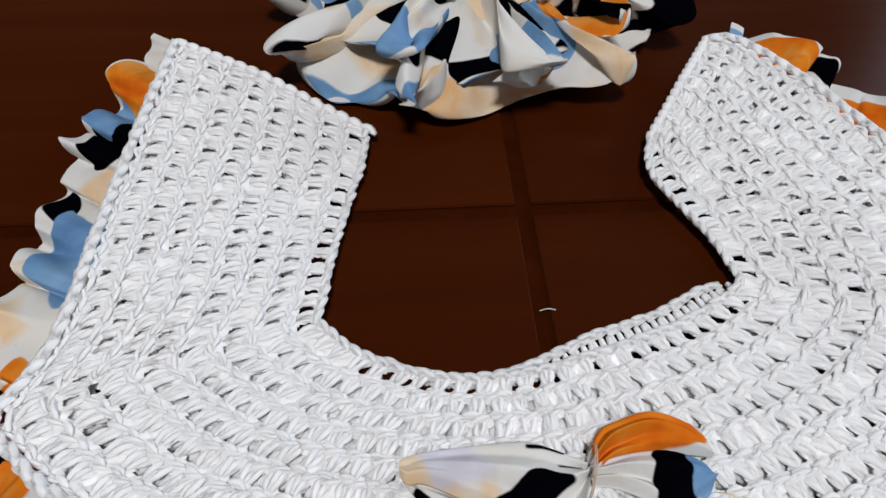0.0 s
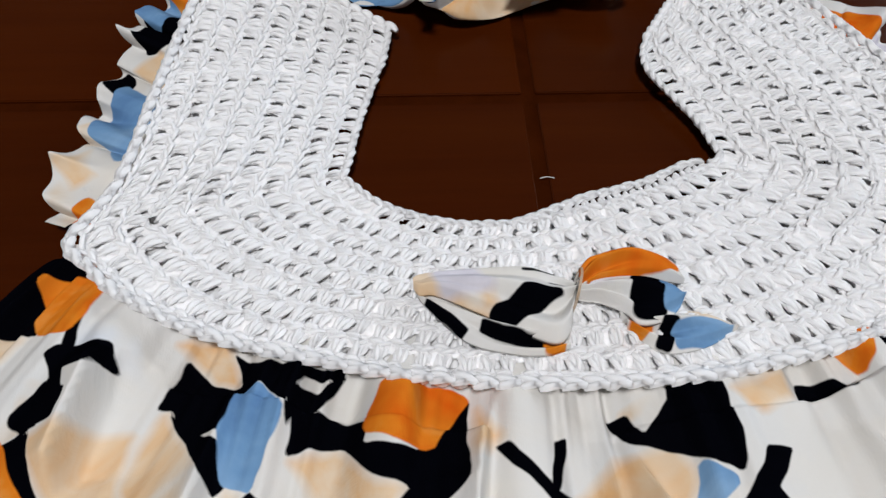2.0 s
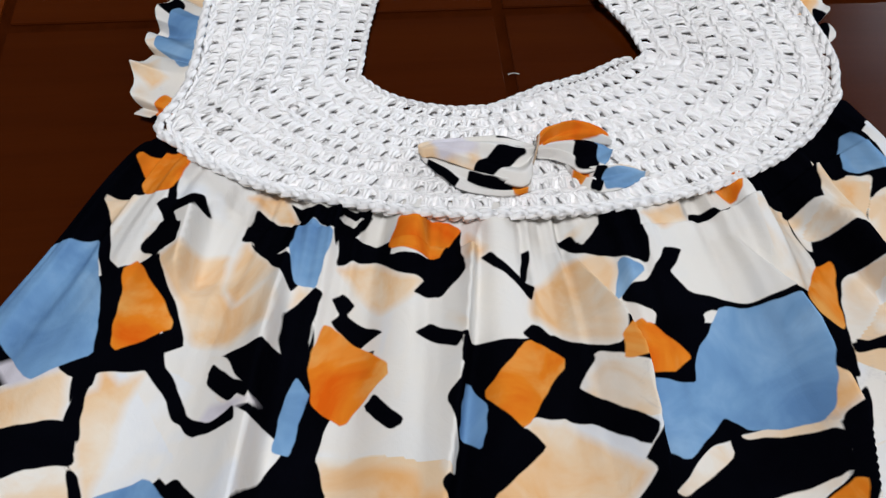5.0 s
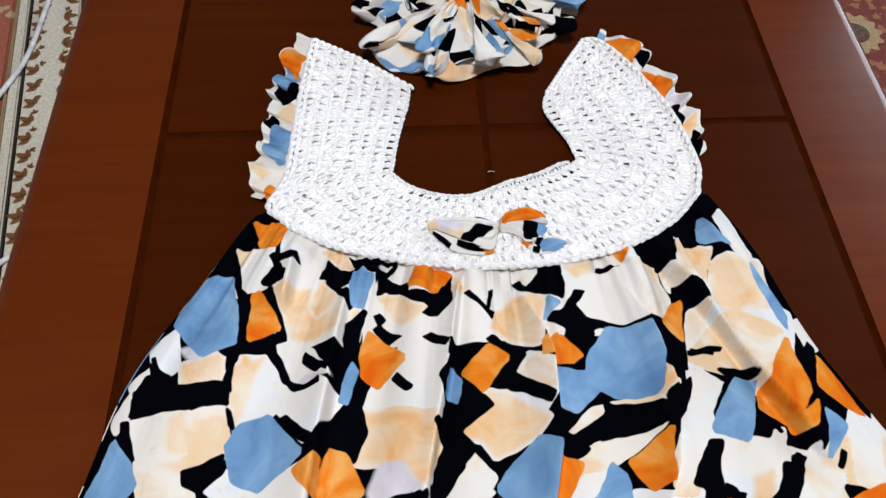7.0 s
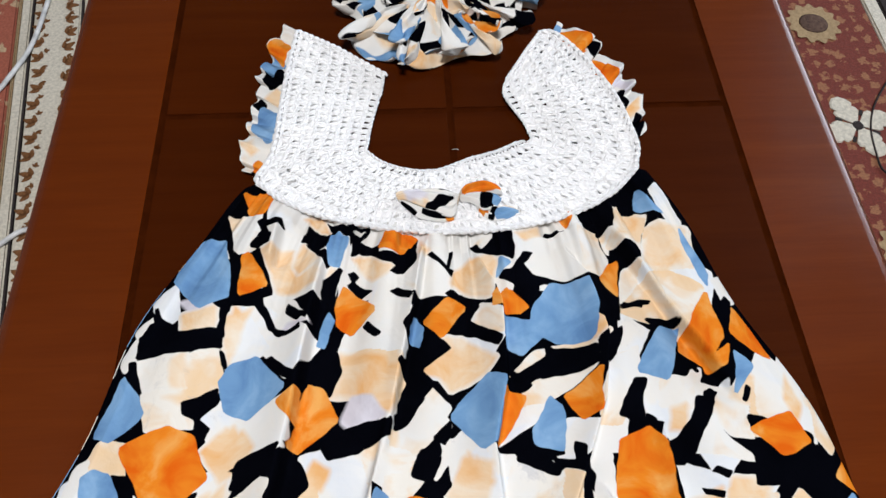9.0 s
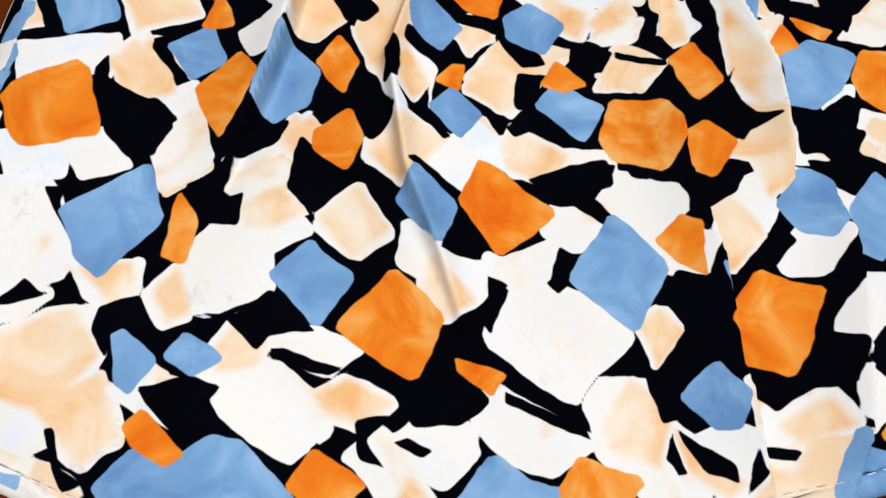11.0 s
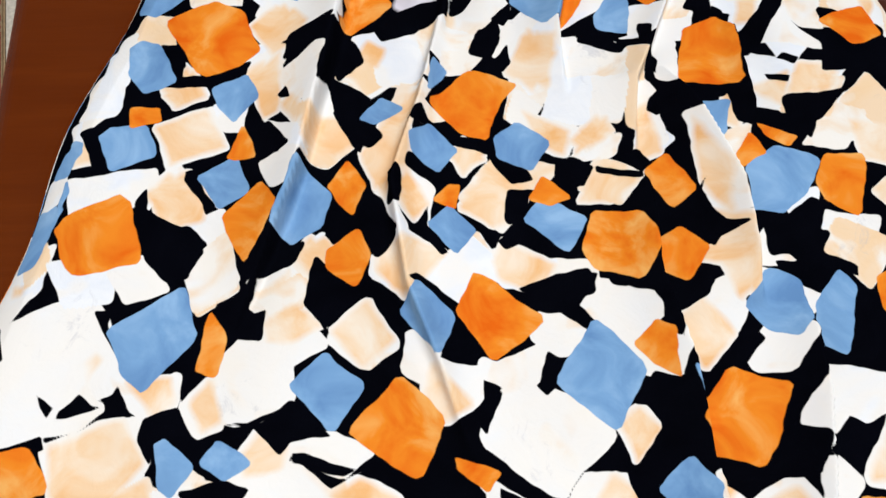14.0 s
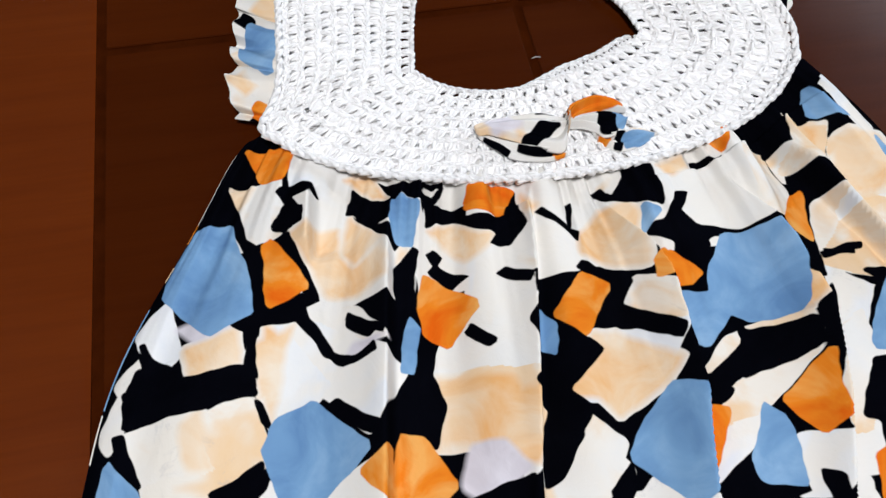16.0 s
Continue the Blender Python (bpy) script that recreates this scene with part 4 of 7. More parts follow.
patch("K", (-20.4, -12.5), (-18.5, -9.4), (-17.9, -11.9), (-19.6, -11.8), (-18.9, -15.2), (-18.2, -16.1), (-18.7, -16.8), (-19.6, -14.1), (-21.8, -14.1))
patch("K", (-18.6, -18.6), (-18.3, -19.9), (-16.1, -19.6), (-16.0, -20.4), (-18.6, -20.6), (-18.8, -23.2), (-19.4, -22.7))
patch("K", (-25.5, -22.9), (-24.7, -21.3), (-23.1, -21.8), (-22.3, -22.9), (-18.9, -22.7), (-18.9, -23.6), (-21.5, -24.2), (-25.5, -24.4))
patch("K", (-24.9, -20.3), (-22.6, -22.0), (-23.0, -22.5), (-24.4, -21.5))
patch("K", (-17.2, -19.9), (-16.5, -20.2), (-15.5, -22.1), (-14.0, -22.9), (-12.9, -22.6), (-12.9, -23.2), (-14.8, -23.3))
patch("K", (-14.1, -20.5), (-12.2, -22.1), (-12.4, -22.5), (-14.3, -21.0))
patch("K", (-21.5, -28.0), (-18.5, -27.4), (-18.8, -28.4), (-19.9, -29.4), (-19.2, -30.1), (-19.7, -31.3), (-20.4, -30.8), (-20.3, -29.4), (-21.2, -28.9))
patch("K", (-15.8, -25.0), (-15.2, -24.8), (-12.3, -27.3), (-12.7, -27.9), (-14.2, -26.5))
patch("K", (-11.8, -24.4), (-10.1, -23.6), (-10.5, -24.9), (-9.8, -25.6), (-10.8, -28.0), (-11.7, -27.1), (-12.2, -27.5))
patch("K", (-11.2, -23.0), (-10.1, -18.7), (-10.3, -20.9), (-9.6, -22.6), (-10.5, -24.5))
patch("K", (-10.4, -31.7), (-9.5, -30.8), (-7.9, -31.0), (-6.1, -29.7), (-6.3, -31.1), (-7.9, -32.0), (-9.9, -32.2))
patch("K", (-8.3, -22.5), (-7.9, -22.2), (-6.8, -23.2), (-7.3, -23.6))
patch("K", (-4.6, -23.3), (-3.8, -23.9), (-2.2, -23.9), (-1.4, -24.7), (-3.7, -26.4), (-2.9, -27.5), (-4.2, -29.2), (-5.9, -29.7), (-5.4, -27.8), (-4.7, -26.5))
patch("K", (-1.2, -20.6), (-0.7, -20.1), (0.8, -21.4), (0.0, -23.1), (2.3, -24.8), (2.0, -25.2), (-0.7, -23.3))
patch("K", (-3.3, -31.4), (-1.9, -30.2), (-1.8, -31.3), (-2.3, -32.1))
patch("K", (-17.8, -33.1), (-13.9, -31.9), (-13.9, -33.1), (-16.5, -34.7), (-17.3, -34.4), (-15.8, -33.5))
patch("K", (4.8, -17.8), (5.6, -18.9), (8.6, -19.3), (11.0, -19.1), (12.3, -22.2), (10.7, -23.6), (9.9, -22.6), (10.7, -20.6), (9.5, -19.6), (6.2, -19.7), (4.0, -21.3), (3.6, -20.3))
patch("K", (2.8, -26.4), (3.4, -26.9), (5.9, -25.5), (5.6, -24.3), (6.2, -24.1), (6.3, -25.0), (9.5, -24.9), (10.2, -25.5), (8.8, -26.7), (6.2, -26.4), (3.6, -28.2), (2.8, -28.6))
patch("K", (11.8, -14.3), (12.1, -16.5), (13.2, -17.1), (12.6, -18.2), (11.8, -15.7))
patch("K", (12.7, -21.0), (14.2, -21.5), (14.2, -21.9), (12.7, -21.4))
patch("K", (13.3, -22.7), (14.3, -23.3), (16.7, -23.8), (16.4, -24.3), (14.2, -23.8))
patch("K", (12.1, -27.8), (13.0, -27.6), (12.6, -30.6), (14.0, -31.1), (13.7, -31.8), (12.7, -31.4), (11.2, -30.5))
patch("K", (17.5, -28.9), (18.6, -29.0), (16.6, -31.9), (15.7, -33.0), (15.4, -32.2), (16.4, -31.0))
patch("K", (20.0, -31.0), (23.1, -32.2), (24.7, -32.7), (24.2, -34.7), (23.8, -35.4), (20.6, -35.1), (21.3, -32.5), (20.1, -31.6))
patch("K", (16.6, -34.7), (17.0, -34.4), (18.1, -34.9), (17.8, -35.4))
patch("K", (3.3, -32.8), (3.6, -32.0), (6.2, -32.8), (6.1, -33.3), (3.3, -33.3))
patch("K", (7.7, -33.4), (8.4, -34.4), (8.0, -35.8), (7.4, -34.2))
patch("K", (13.0, -11.5), (15.7, -8.9), (16.7, -10.4), (15.2, -13.0), (13.7, -13.3))
patch("K", (20.1, -22.0), (21.0, -23.1), (21.6, -21.6), (21.1, -21.1))
patch("O", (-10.5, -20.7), (-9.7, -18.8), (-7.2, -21.2), (-9.2, -23.1), (-10.3, -22.1))
patch("O", (-3.5, -22.4), (-1.6, -20.3), (-0.1, -21.4), (-2.2, -23.9))
patch("O", (-13.6, -31.6), (-12.5, -27.0), (-11.3, -27.3), (-10.0, -29.7), (-12.9, -32.0))
patch("O", (-14.5, -28.4), (-12.9, -27.5), (-13.2, -30.0))
patch("O", (16.5, -24.8), (19.3, -20.7), (19.6, -24.9), (18.0, -26.9), (16.3, -25.7))
patch("O", (18.0, -26.9), (19.9, -25.5), (19.1, -27.2), (18.1, -27.5))
patch("O", (20.2, -24.5), (21.5, -22.1), (23.5, -26.5), (22.2, -26.2))
patch("O", (6.8, -28.8), (9.7, -26.8), (9.3, -30.0), (7.7, -30.8))
patch("O", (1.4, -32.4), (2.4, -28.2), (4.0, -28.7), (2.2, -31.5))
patch("O", (11.2, -19.1), (12.1, -17.6), (12.9, -17.4), (12.5, -20.5))
patch("O", (2.4, -21.5), (3.4, -20.1), (4.9, -21.6), (4.1, -22.1))
patch("B", (-19.0, -26.7), (-18.1, -25.2), (-16.4, -24.6), (-13.8, -27.4), (-16.5, -29.5), (-18.2, -28.9))
patch("B", (-2.0, -30.1), (1.0, -27.0), (2.3, -27.7), (1.8, -31.9), (0.3, -32.7))
patch("B", (5.3, -21.4), (7.0, -19.5), (10.0, -19.6), (10.3, -21.6), (9.6, -24.5), (6.7, -24.6), (5.7, -24.0), (3.9, -25.6), (2.5, -24.6), (2.8, -22.2), (4.9, -22.8))
patch("B", (12.7, -27.1), (15.0, -23.5), (16.7, -23.8), (14.9, -27.9))
patch("B", (4.2, -32.3), (4.1, -31.2), (5.7, -28.8), (6.6, -29.7), (6.2, -33.0))
patch("B", (-27.6, -30.1), (-26.1, -25.7), (-24.8, -27.3), (-24.0, -28.8), (-26.3, -30.7))
patch("B", (15.6, -10.7), (17.6, -13.4), (15.2, -12.7))
patch("B", (18.6, -14.6), (20.2, -19.0), (19.6, -20.3), (18.6, -16.8))
patch("B", (20.0, -26.1), (21.5, -27.3), (19.6, -29.4))
patch("B", (-4.1, -21.9), (-3.5, -22.9), (-4.0, -24.5), (-4.7, -24.0))
patch("B", (-11.9, -23.9), (-11.0, -21.2), (-10.5, -21.8), (-11.3, -24.1))
patch("G", (-10.0, -29.9), (-9.2, -28.1), (-7.5, -28.1), (-6.5, -29.7), (-9.0, -31.1))
patch("G", (-22.9, -19.7), (-20.8, -19.3), (-19.8, -20.3), (-21.9, -20.8))
patch("G", (-14.0, -22.2), (-12.0, -22.5), (-14.8, -23.3))
patch("P", (-22.6, -20.9), (-19.6, -20.3), (-19.3, -22.4), (-21.9, -22.9))
patch("P", (-10.4, -27.6), (-10.0, -26.3), (-5.8, -26.0), (-4.7, -25.6), (-5.2, -28.3), (-6.3, -29.7), (-9.2, -28.1))
patch("P", (-3.4, -26.1), (-0.9, -23.7), (2.0, -26.0), (1.0, -27.0), (-1.7, -28.4))
patch("P", (-19.0, -32.1), (-16.9, -30.0), (-15.7, -31.8), (-17.7, -33.7))
patch("P", (14.5, -30.1), (15.8, -29.7), (15.6, -31.8), (14.3, -31.7))
patch("P", (13.3, -15.5), (13.9, -13.3), (15.3, -13.9), (14.0, -16.6))
patch("P", (15.7, -15.6), (18.8, -14.6), (18.4, -18.4), (15.1, -18.2))
patch("P", (9.6, -24.5), (10.4, -22.6), (11.4, -23.4), (10.0, -24.6))
patch("P", (-5.2, -26.5), (-3.6, -25.7), (-5.0, -28.3))
patch("P", (-22.7, -24.8), (-21.6, -24.0), (-21.0, -27.1), (-22.4, -27.0))
patch("P", (-18.8, -24.1), (-18.3, -20.3), (-17.1, -21.4), (-18.3, -25.5))
patch("O", (-25.5, -31.1), (-24.1, -30.3), (-22.1, -29.8), (-20.4, -30.4), (-19.1, -33.6), (-20.4, -34.6), (-22.4, -35.5), (-23.2, -35.1))
patch("O", (-7.8, -37.8), (-5.1, -35.4), (-3.0, -35.9), (-1.8, -36.4), (-2.9, -37.5), (-4.1, -40.6), (-5.6, -40.2))
patch("O", (9.9, -34.2), (10.5, -32.2), (12.7, -31.3), (13.6, -32.4), (13.6, -37.0), (9.6, -36.4))
patch("O", (6.0, -43.4), (7.7, -41.9), (9.3, -44.5), (7.7, -45.7))
patch("O", (-14.5, -43.6), (-13.1, -41.9), (-12.1, -43.6), (-12.8, -45.6), (-13.6, -44.8))
patch("O", (-20.9, -45.4), (-18.7, -43.3), (-17.4, -44.9), (-19.3, -48.7), (-20.4, -47.2))
patch("O", (-31.1, -46.1), (-30.5, -45.4), (-27.5, -43.9), (-26.7, -44.5), (-25.6, -48.4), (-29.6, -49.1), (-30.5, -48.0))
patch("O", (-14.5, -47.8), (-12.6, -46.6), (-11.7, -48.4), (-12.7, -50.3), (-14.4, -49.1))
patch("O", (-6.6, -52.1), (-5.5, -49.7), (-4.7, -50.0), (-1.2, -52.7), (-4.5, -55.2))
patch("O", (1.5, -48.2), (2.5, -45.9), (5.2, -46.2), (6.1, -48.6), (4.7, -50.5), (2.2, -49.7))
patch("O", (6.2, -48.0), (7.8, -47.0), (9.5, -48.5), (7.8, -50.6), (6.2, -49.7))
patch("O", (-22.1, -55.0), (-21.4, -51.5), (-20.4, -52.9), (-20.8, -55.4))
patch("O", (-27.5, -37.6), (-25.6, -37.6), (-25.3, -38.6), (-27.2, -39.1))
patch("O", (-21.0, -41.2), (-20.0, -39.0), (-19.1, -41.4), (-20.4, -41.5))
patch("O", (-1.5, -44.8), (-0.6, -43.2), (1.1, -44.7), (-0.2, -45.3))
patch("O", (-7.7, -44.9), (-6.7, -43.8), (-6.1, -43.9), (-6.3, -45.4))
patch("O", (12.2, -42.6), (13.6, -40.5), (14.6, -41.9), (12.8, -43.0))
patch("O", (14.6, -39.6), (16.8, -40.9), (16.3, -41.5), (14.7, -40.6))
patch("O", (17.4, -44.2), (18.5, -42.2), (21.3, -42.3), (20.0, -46.6), (17.9, -45.5))
patch("O", (3.9, -54.5), (5.1, -53.2), (6.0, -53.8), (6.1, -56.7), (5.0, -55.8))
patch("B", (-27.9, -33.0), (-27.1, -32.5), (-25.9, -32.8), (-24.5, -35.6), (-26.6, -36.5), (-27.8, -34.9))
patch("B", (-29.2, -39.8), (-28.4, -39.0), (-26.2, -39.0), (-25.4, -41.1), (-28.0, -42.3))
patch("B", (-22.1, -36.3), (-19.8, -35.4), (-19.1, -37.0), (-20.6, -38.7), (-21.8, -37.5))
patch("B", (-22.7, -42.7), (-20.4, -41.1), (-19.4, -43.9), (-21.3, -44.9))
patch("B", (-17.8, -46.2), (-16.2, -42.0), (-14.2, -44.3), (-14.8, -46.2), (-16.8, -47.4))
patch("B", (-12.3, -38.9), (-11.0, -37.2), (-9.5, -38.0), (-11.3, -39.3))
patch("B", (-9.2, -40.6), (-7.8, -39.6), (-6.0, -41.4), (-7.4, -42.9), (-9.0, -41.7))
patch("B", (-3.6, -40.4), (-1.9, -39.1), (0.1, -40.9), (-1.2, -42.8), (-3.4, -41.7))
patch("B", (-2.1, -46.3), (-0.6, -44.6), (2.1, -46.2), (0.6, -48.5))
patch("B", (-8.2, -46.5), (-6.7, -45.2), (-5.2, -47.0), (-6.4, -48.4))
patch("B", (-10.0, -51.9), (-9.0, -50.3), (-6.7, -52.2), (-7.8, -54.9))
patch("B", (10.4, -38.1), (12.6, -38.1), (12.0, -40.3), (11.3, -41.2), (10.3, -39.8))
patch("B", (12.1, -45.8), (13.0, -43.0), (15.4, -41.4), (18.1, -42.6), (16.6, -45.0), (14.5, -46.4))
patch("B", (11.1, -52.3), (13.1, -49.9), (15.1, -50.9), (15.1, -52.9), (13.8, -54.4), (12.1, -53.8))
patch("B", (15.9, -52.3), (17.5, -50.3), (18.5, -51.3), (17.2, -55.6), (15.6, -54.5))
patch("B", (-31.1, -45.2), (-30.6, -43.6), (-30.8, -42.9), (-31.1, -44.4))
patch("B", (-31.2, -41.9), (-30.9, -39.9), (-30.1, -40.4))
patch("B", (-7.9, -37.2), (-7.3, -34.8), (-6.4, -35.4))
patch("K", (-17.4, -34.9), (-16.9, -33.8), (-14.0, -31.7), (-14.3, -33.0), (-15.2, -33.7), (-16.6, -34.5), (-17.3, -35.2))
patch("K", (-14.7, -35.1), (-13.7, -32.3), (-12.1, -34.2), (-13.9, -35.4), (-14.1, -35.9), (-15.0, -37.1))
patch("K", (-14.1, -38.3), (-13.4, -37.7), (-12.2, -37.5), (-12.0, -38.5), (-13.1, -39.1), (-12.0, -40.3), (-12.3, -41.4), (-12.9, -40.8), (-13.6, -39.5))
patch("K", (-11.4, -31.7), (-10.3, -30.6), (-6.8, -30.0), (-7.5, -31.6), (-8.6, -32.4), (-10.8, -32.5))
patch("K", (-25.7, -33.7), (-25.2, -33.5), (-24.3, -35.3), (-22.1, -35.5), (-22.4, -36.3), (-24.1, -36.2), (-25.4, -36.0))
patch("K", (-30.6, -39.3), (-27.5, -38.6), (-29.5, -39.3), (-28.1, -42.2), (-29.1, -42.1))
patch("K", (-23.5, -42.4), (-22.7, -42.1), (-22.1, -44.6), (-21.2, -44.9), (-22.0, -45.4), (-22.7, -43.7))
patch("K", (-19.2, -39.4), (-18.2, -38.9), (-16.7, -41.1), (-18.8, -41.8), (-18.6, -43.2), (-19.7, -42.4), (-20.4, -41.5), (-19.1, -41.3))
patch("K", (-26.5, -44.4), (-25.8, -43.4), (-25.5, -45.7), (-24.8, -46.4), (-23.0, -46.0), (-21.8, -47.2), (-23.3, -48.4), (-23.1, -50.0), (-24.2, -49.6), (-25.5, -48.1))
patch("K", (-21.2, -51.1), (-19.4, -50.4), (-18.5, -48.7), (-19.2, -51.8), (-18.0, -51.4), (-18.3, -53.5), (-20.1, -53.3), (-20.4, -52.4))
patch("K", (-14.5, -46.4), (-12.1, -43.8), (-11.0, -44.6), (-10.0, -47.0), (-11.3, -47.5), (-11.7, -48.4), (-12.6, -46.6), (-14.1, -47.5), (-14.7, -46.8))
patch("K", (-14.8, -50.6), (-13.4, -50.1), (-11.8, -49.7), (-11.5, -50.6), (-13.1, -51.5), (-14.1, -52.3), (-14.5, -53.0), (-14.9, -52.1))
patch("K", (-28.2, -51.3), (-27.0, -51.3), (-27.3, -52.2), (-26.3, -54.0), (-26.8, -54.0))
patch("K", (-9.0, -46.8), (-8.0, -45.2), (-8.2, -46.7), (-6.9, -48.3), (-7.3, -48.6))
patch("K", (-9.5, -50.1), (-9.0, -49.8), (-6.2, -51.7), (-6.4, -52.2), (-7.6, -51.4))
patch("K", (-2.0, -51.0), (-0.3, -49.9), (2.3, -49.9), (1.8, -50.8), (0.7, -52.3), (-1.2, -52.4), (-3.2, -51.5))
patch("K", (-3.9, -47.6), (-2.4, -46.4), (-1.8, -45.8), (-2.1, -46.8), (1.2, -48.6), (0.5, -49.0), (-2.4, -47.8), (-3.3, -48.2))
patch("K", (-2.2, -56.7), (-0.7, -55.8), (-1.0, -56.9), (-1.6, -57.4))
patch("K", (5.6, -49.9), (7.8, -50.6), (9.6, -50.3), (9.0, -51.6), (7.0, -52.6), (6.3, -54.4), (5.5, -53.7), (5.7, -52.2), (4.9, -50.8))
patch("K", (9.4, -44.5), (9.9, -43.8), (9.3, -45.6), (10.1, -46.7), (11.8, -47.2), (9.7, -48.3), (9.3, -48.5), (7.8, -46.8), (6.5, -47.7), (6.0, -45.9), (6.2, -44.9), (7.7, -45.8))
patch("K", (0.4, -42.6), (1.4, -41.9), (2.9, -42.8), (2.0, -44.1), (0.9, -43.5))
patch("K", (3.0, -42.7), (6.0, -43.2), (5.9, -43.7), (2.9, -43.2))
patch("K", (7.1, -37.7), (8.4, -36.7), (9.7, -37.0), (7.6, -39.2), (6.9, -38.7))
patch("K", (14.2, -32.9), (16.8, -29.7), (17.9, -30.0), (15.0, -34.2), (14.3, -34.1))
patch("K", (18.0, -31.9), (18.6, -32.4), (24.0, -33.7), (23.2, -36.4), (19.6, -35.9), (19.8, -33.8))
patch("K", (15.8, -35.7), (17.4, -36.2), (17.1, -36.7), (15.9, -36.2))
patch("K", (16.3, -39.0), (19.2, -38.6), (17.7, -41.2), (17.2, -40.4))
patch("K", (14.3, -46.8), (16.9, -45.2), (17.9, -45.7), (17.0, -47.4), (16.9, -49.1), (18.9, -50.0), (18.7, -50.7), (15.0, -49.6), (14.2, -48.5))
patch("K", (12.4, -49.6), (14.8, -50.1), (16.7, -50.7), (16.3, -51.1), (14.1, -50.3))
patch("K", (10.0, -54.8), (11.4, -53.7), (12.0, -54.4), (10.7, -55.9))
patch("K", (-4.1, -41.4), (-3.4, -41.7), (-1.5, -42.7), (-1.2, -43.5), (-2.7, -43.7), (-3.8, -42.2))
patch("K", (-9.2, -39.1), (-8.2, -38.4), (-7.8, -39.3), (-6.0, -40.3), (-3.6, -40.7), (-4.1, -41.7), (-6.1, -41.1), (-7.5, -39.8), (-9.0, -39.7))
patch("K", (-2.9, -34.2), (-2.3, -33.4), (-2.1, -34.6), (-3.1, -35.4), (-3.8, -35.1))
patch("K", (-17.8, -37.1), (-17.2, -36.6), (-16.8, -37.7), (-17.5, -37.5))
patch("K", (12.4, -37.3), (13.2, -36.9), (14.1, -38.6), (13.9, -40.1), (12.9, -39.6))
patch("K", (4.4, -42.2), (6.0, -41.6), (6.7, -42.6), (6.0, -43.3))
patch("K", (3.3, -58.0), (4.7, -56.1), (6.4, -56.9), (6.5, -58.3))
patch("P", (-25.5, -43.5), (-23.2, -42.2), (-21.8, -44.2), (-22.1, -45.8), (-24.7, -46.4))
patch("P", (-25.5, -36.6), (-23.3, -34.8), (-22.4, -36.9), (-24.4, -37.8))
patch("P", (-19.5, -35.6), (-17.6, -33.5), (-17.5, -38.4), (-18.7, -38.8))
patch("P", (-19.9, -31.8), (-18.0, -29.8), (-15.8, -31.9), (-17.7, -33.5))
patch("P", (-14.3, -53.0), (-11.9, -51.1), (-10.3, -53.6), (-12.2, -55.4))
patch("P", (-18.3, -52.3), (-16.5, -51.2), (-14.4, -52.6), (-16.3, -53.7), (-18.0, -53.5))
patch("P", (6.6, -53.2), (8.5, -51.5), (10.3, -54.1), (8.2, -56.2))
patch("P", (9.7, -49.3), (11.8, -47.2), (12.5, -50.3), (10.8, -52.1))
patch("P", (-12.4, -41.3), (-9.0, -36.9), (-8.2, -36.6), (-9.4, -41.3), (-10.8, -44.9), (-11.9, -42.8))
patch("P", (-11.5, -48.1), (-9.7, -47.4), (-6.9, -48.3), (-9.4, -51.2), (-10.6, -50.4))
patch("P", (-4.2, -48.9), (-0.5, -49.3), (-1.8, -50.9), (-3.9, -50.2))
patch("P", (-6.6, -41.4), (-5.3, -40.6), (-4.1, -41.6), (-5.8, -43.4))
patch("P", (-25.8, -39.0), (-22.4, -37.8), (-21.1, -40.2), (-24.3, -41.9))
patch("P", (-6.2, -45.4), (-3.9, -42.5), (-1.7, -44.1), (-2.9, -46.4), (-4.1, -46.8))
patch("P", (-2.6, -35.6), (-1.2, -32.9), (0.9, -33.5), (0.4, -37.0))
patch("P", (1.9, -40.9), (3.5, -39.6), (4.3, -40.4), (1.7, -41.7))
patch("P", (14.4, -36.6), (17.4, -35.7), (16.6, -38.4))
patch("P", (16.8, -37.6), (18.2, -35.3), (20.2, -35.3), (20.6, -36.3), (17.9, -37.7))
patch("P", (1.5, -45.1), (2.9, -42.8), (6.0, -43.4), (3.8, -45.4))
patch("P", (-16.3, -47.9), (-14.7, -46.8), (-13.2, -48.0), (-14.3, -50.0))
patch("P", (-18.8, -50.5), (-16.7, -49.0), (-16.7, -49.6), (-18.6, -50.8))
patch("P", (-16.0, -41.0), (-15.6, -38.6), (-13.6, -38.7), (-12.7, -40.6), (-14.1, -41.5))
patch("O", (-13.1, -58.8), (-10.1, -55.7), (-7.5, -58.4), (-9.1, -61.7), (-11.9, -60.0))
patch("O", (7.1, -58.9), (9.5, -56.1), (13.0, -57.2), (11.9, -59.7), (10.7, -61.8), (8.0, -60.9))
patch("O", (-33.4, -59.8), (-31.1, -59.2), (-29.7, -61.2), (-32.2, -62.6), (-33.0, -62.1))
patch("O", (-23.1, -63.6), (-22.1, -62.7), (-20.1, -64.9), (-20.9, -65.3), (-22.5, -64.5))
patch("O", (-15.4, -66.5), (-14.0, -64.7), (-11.6, -66.5), (-13.3, -68.0))
patch("O", (-7.1, -60.5), (-4.6, -61.5), (-5.3, -62.5), (-6.9, -61.1))
patch("O", (-2.3, -67.4), (-1.0, -65.6), (1.9, -66.6), (1.2, -67.8), (-0.8, -68.3))
patch("O", (15.0, -64.9), (16.0, -63.6), (18.5, -64.1), (18.0, -66.5), (17.1, -66.7))
patch("P", (-14.1, -62.2), (-12.3, -61.4), (-10.1, -62.6), (-11.7, -63.9), (-13.6, -63.1))
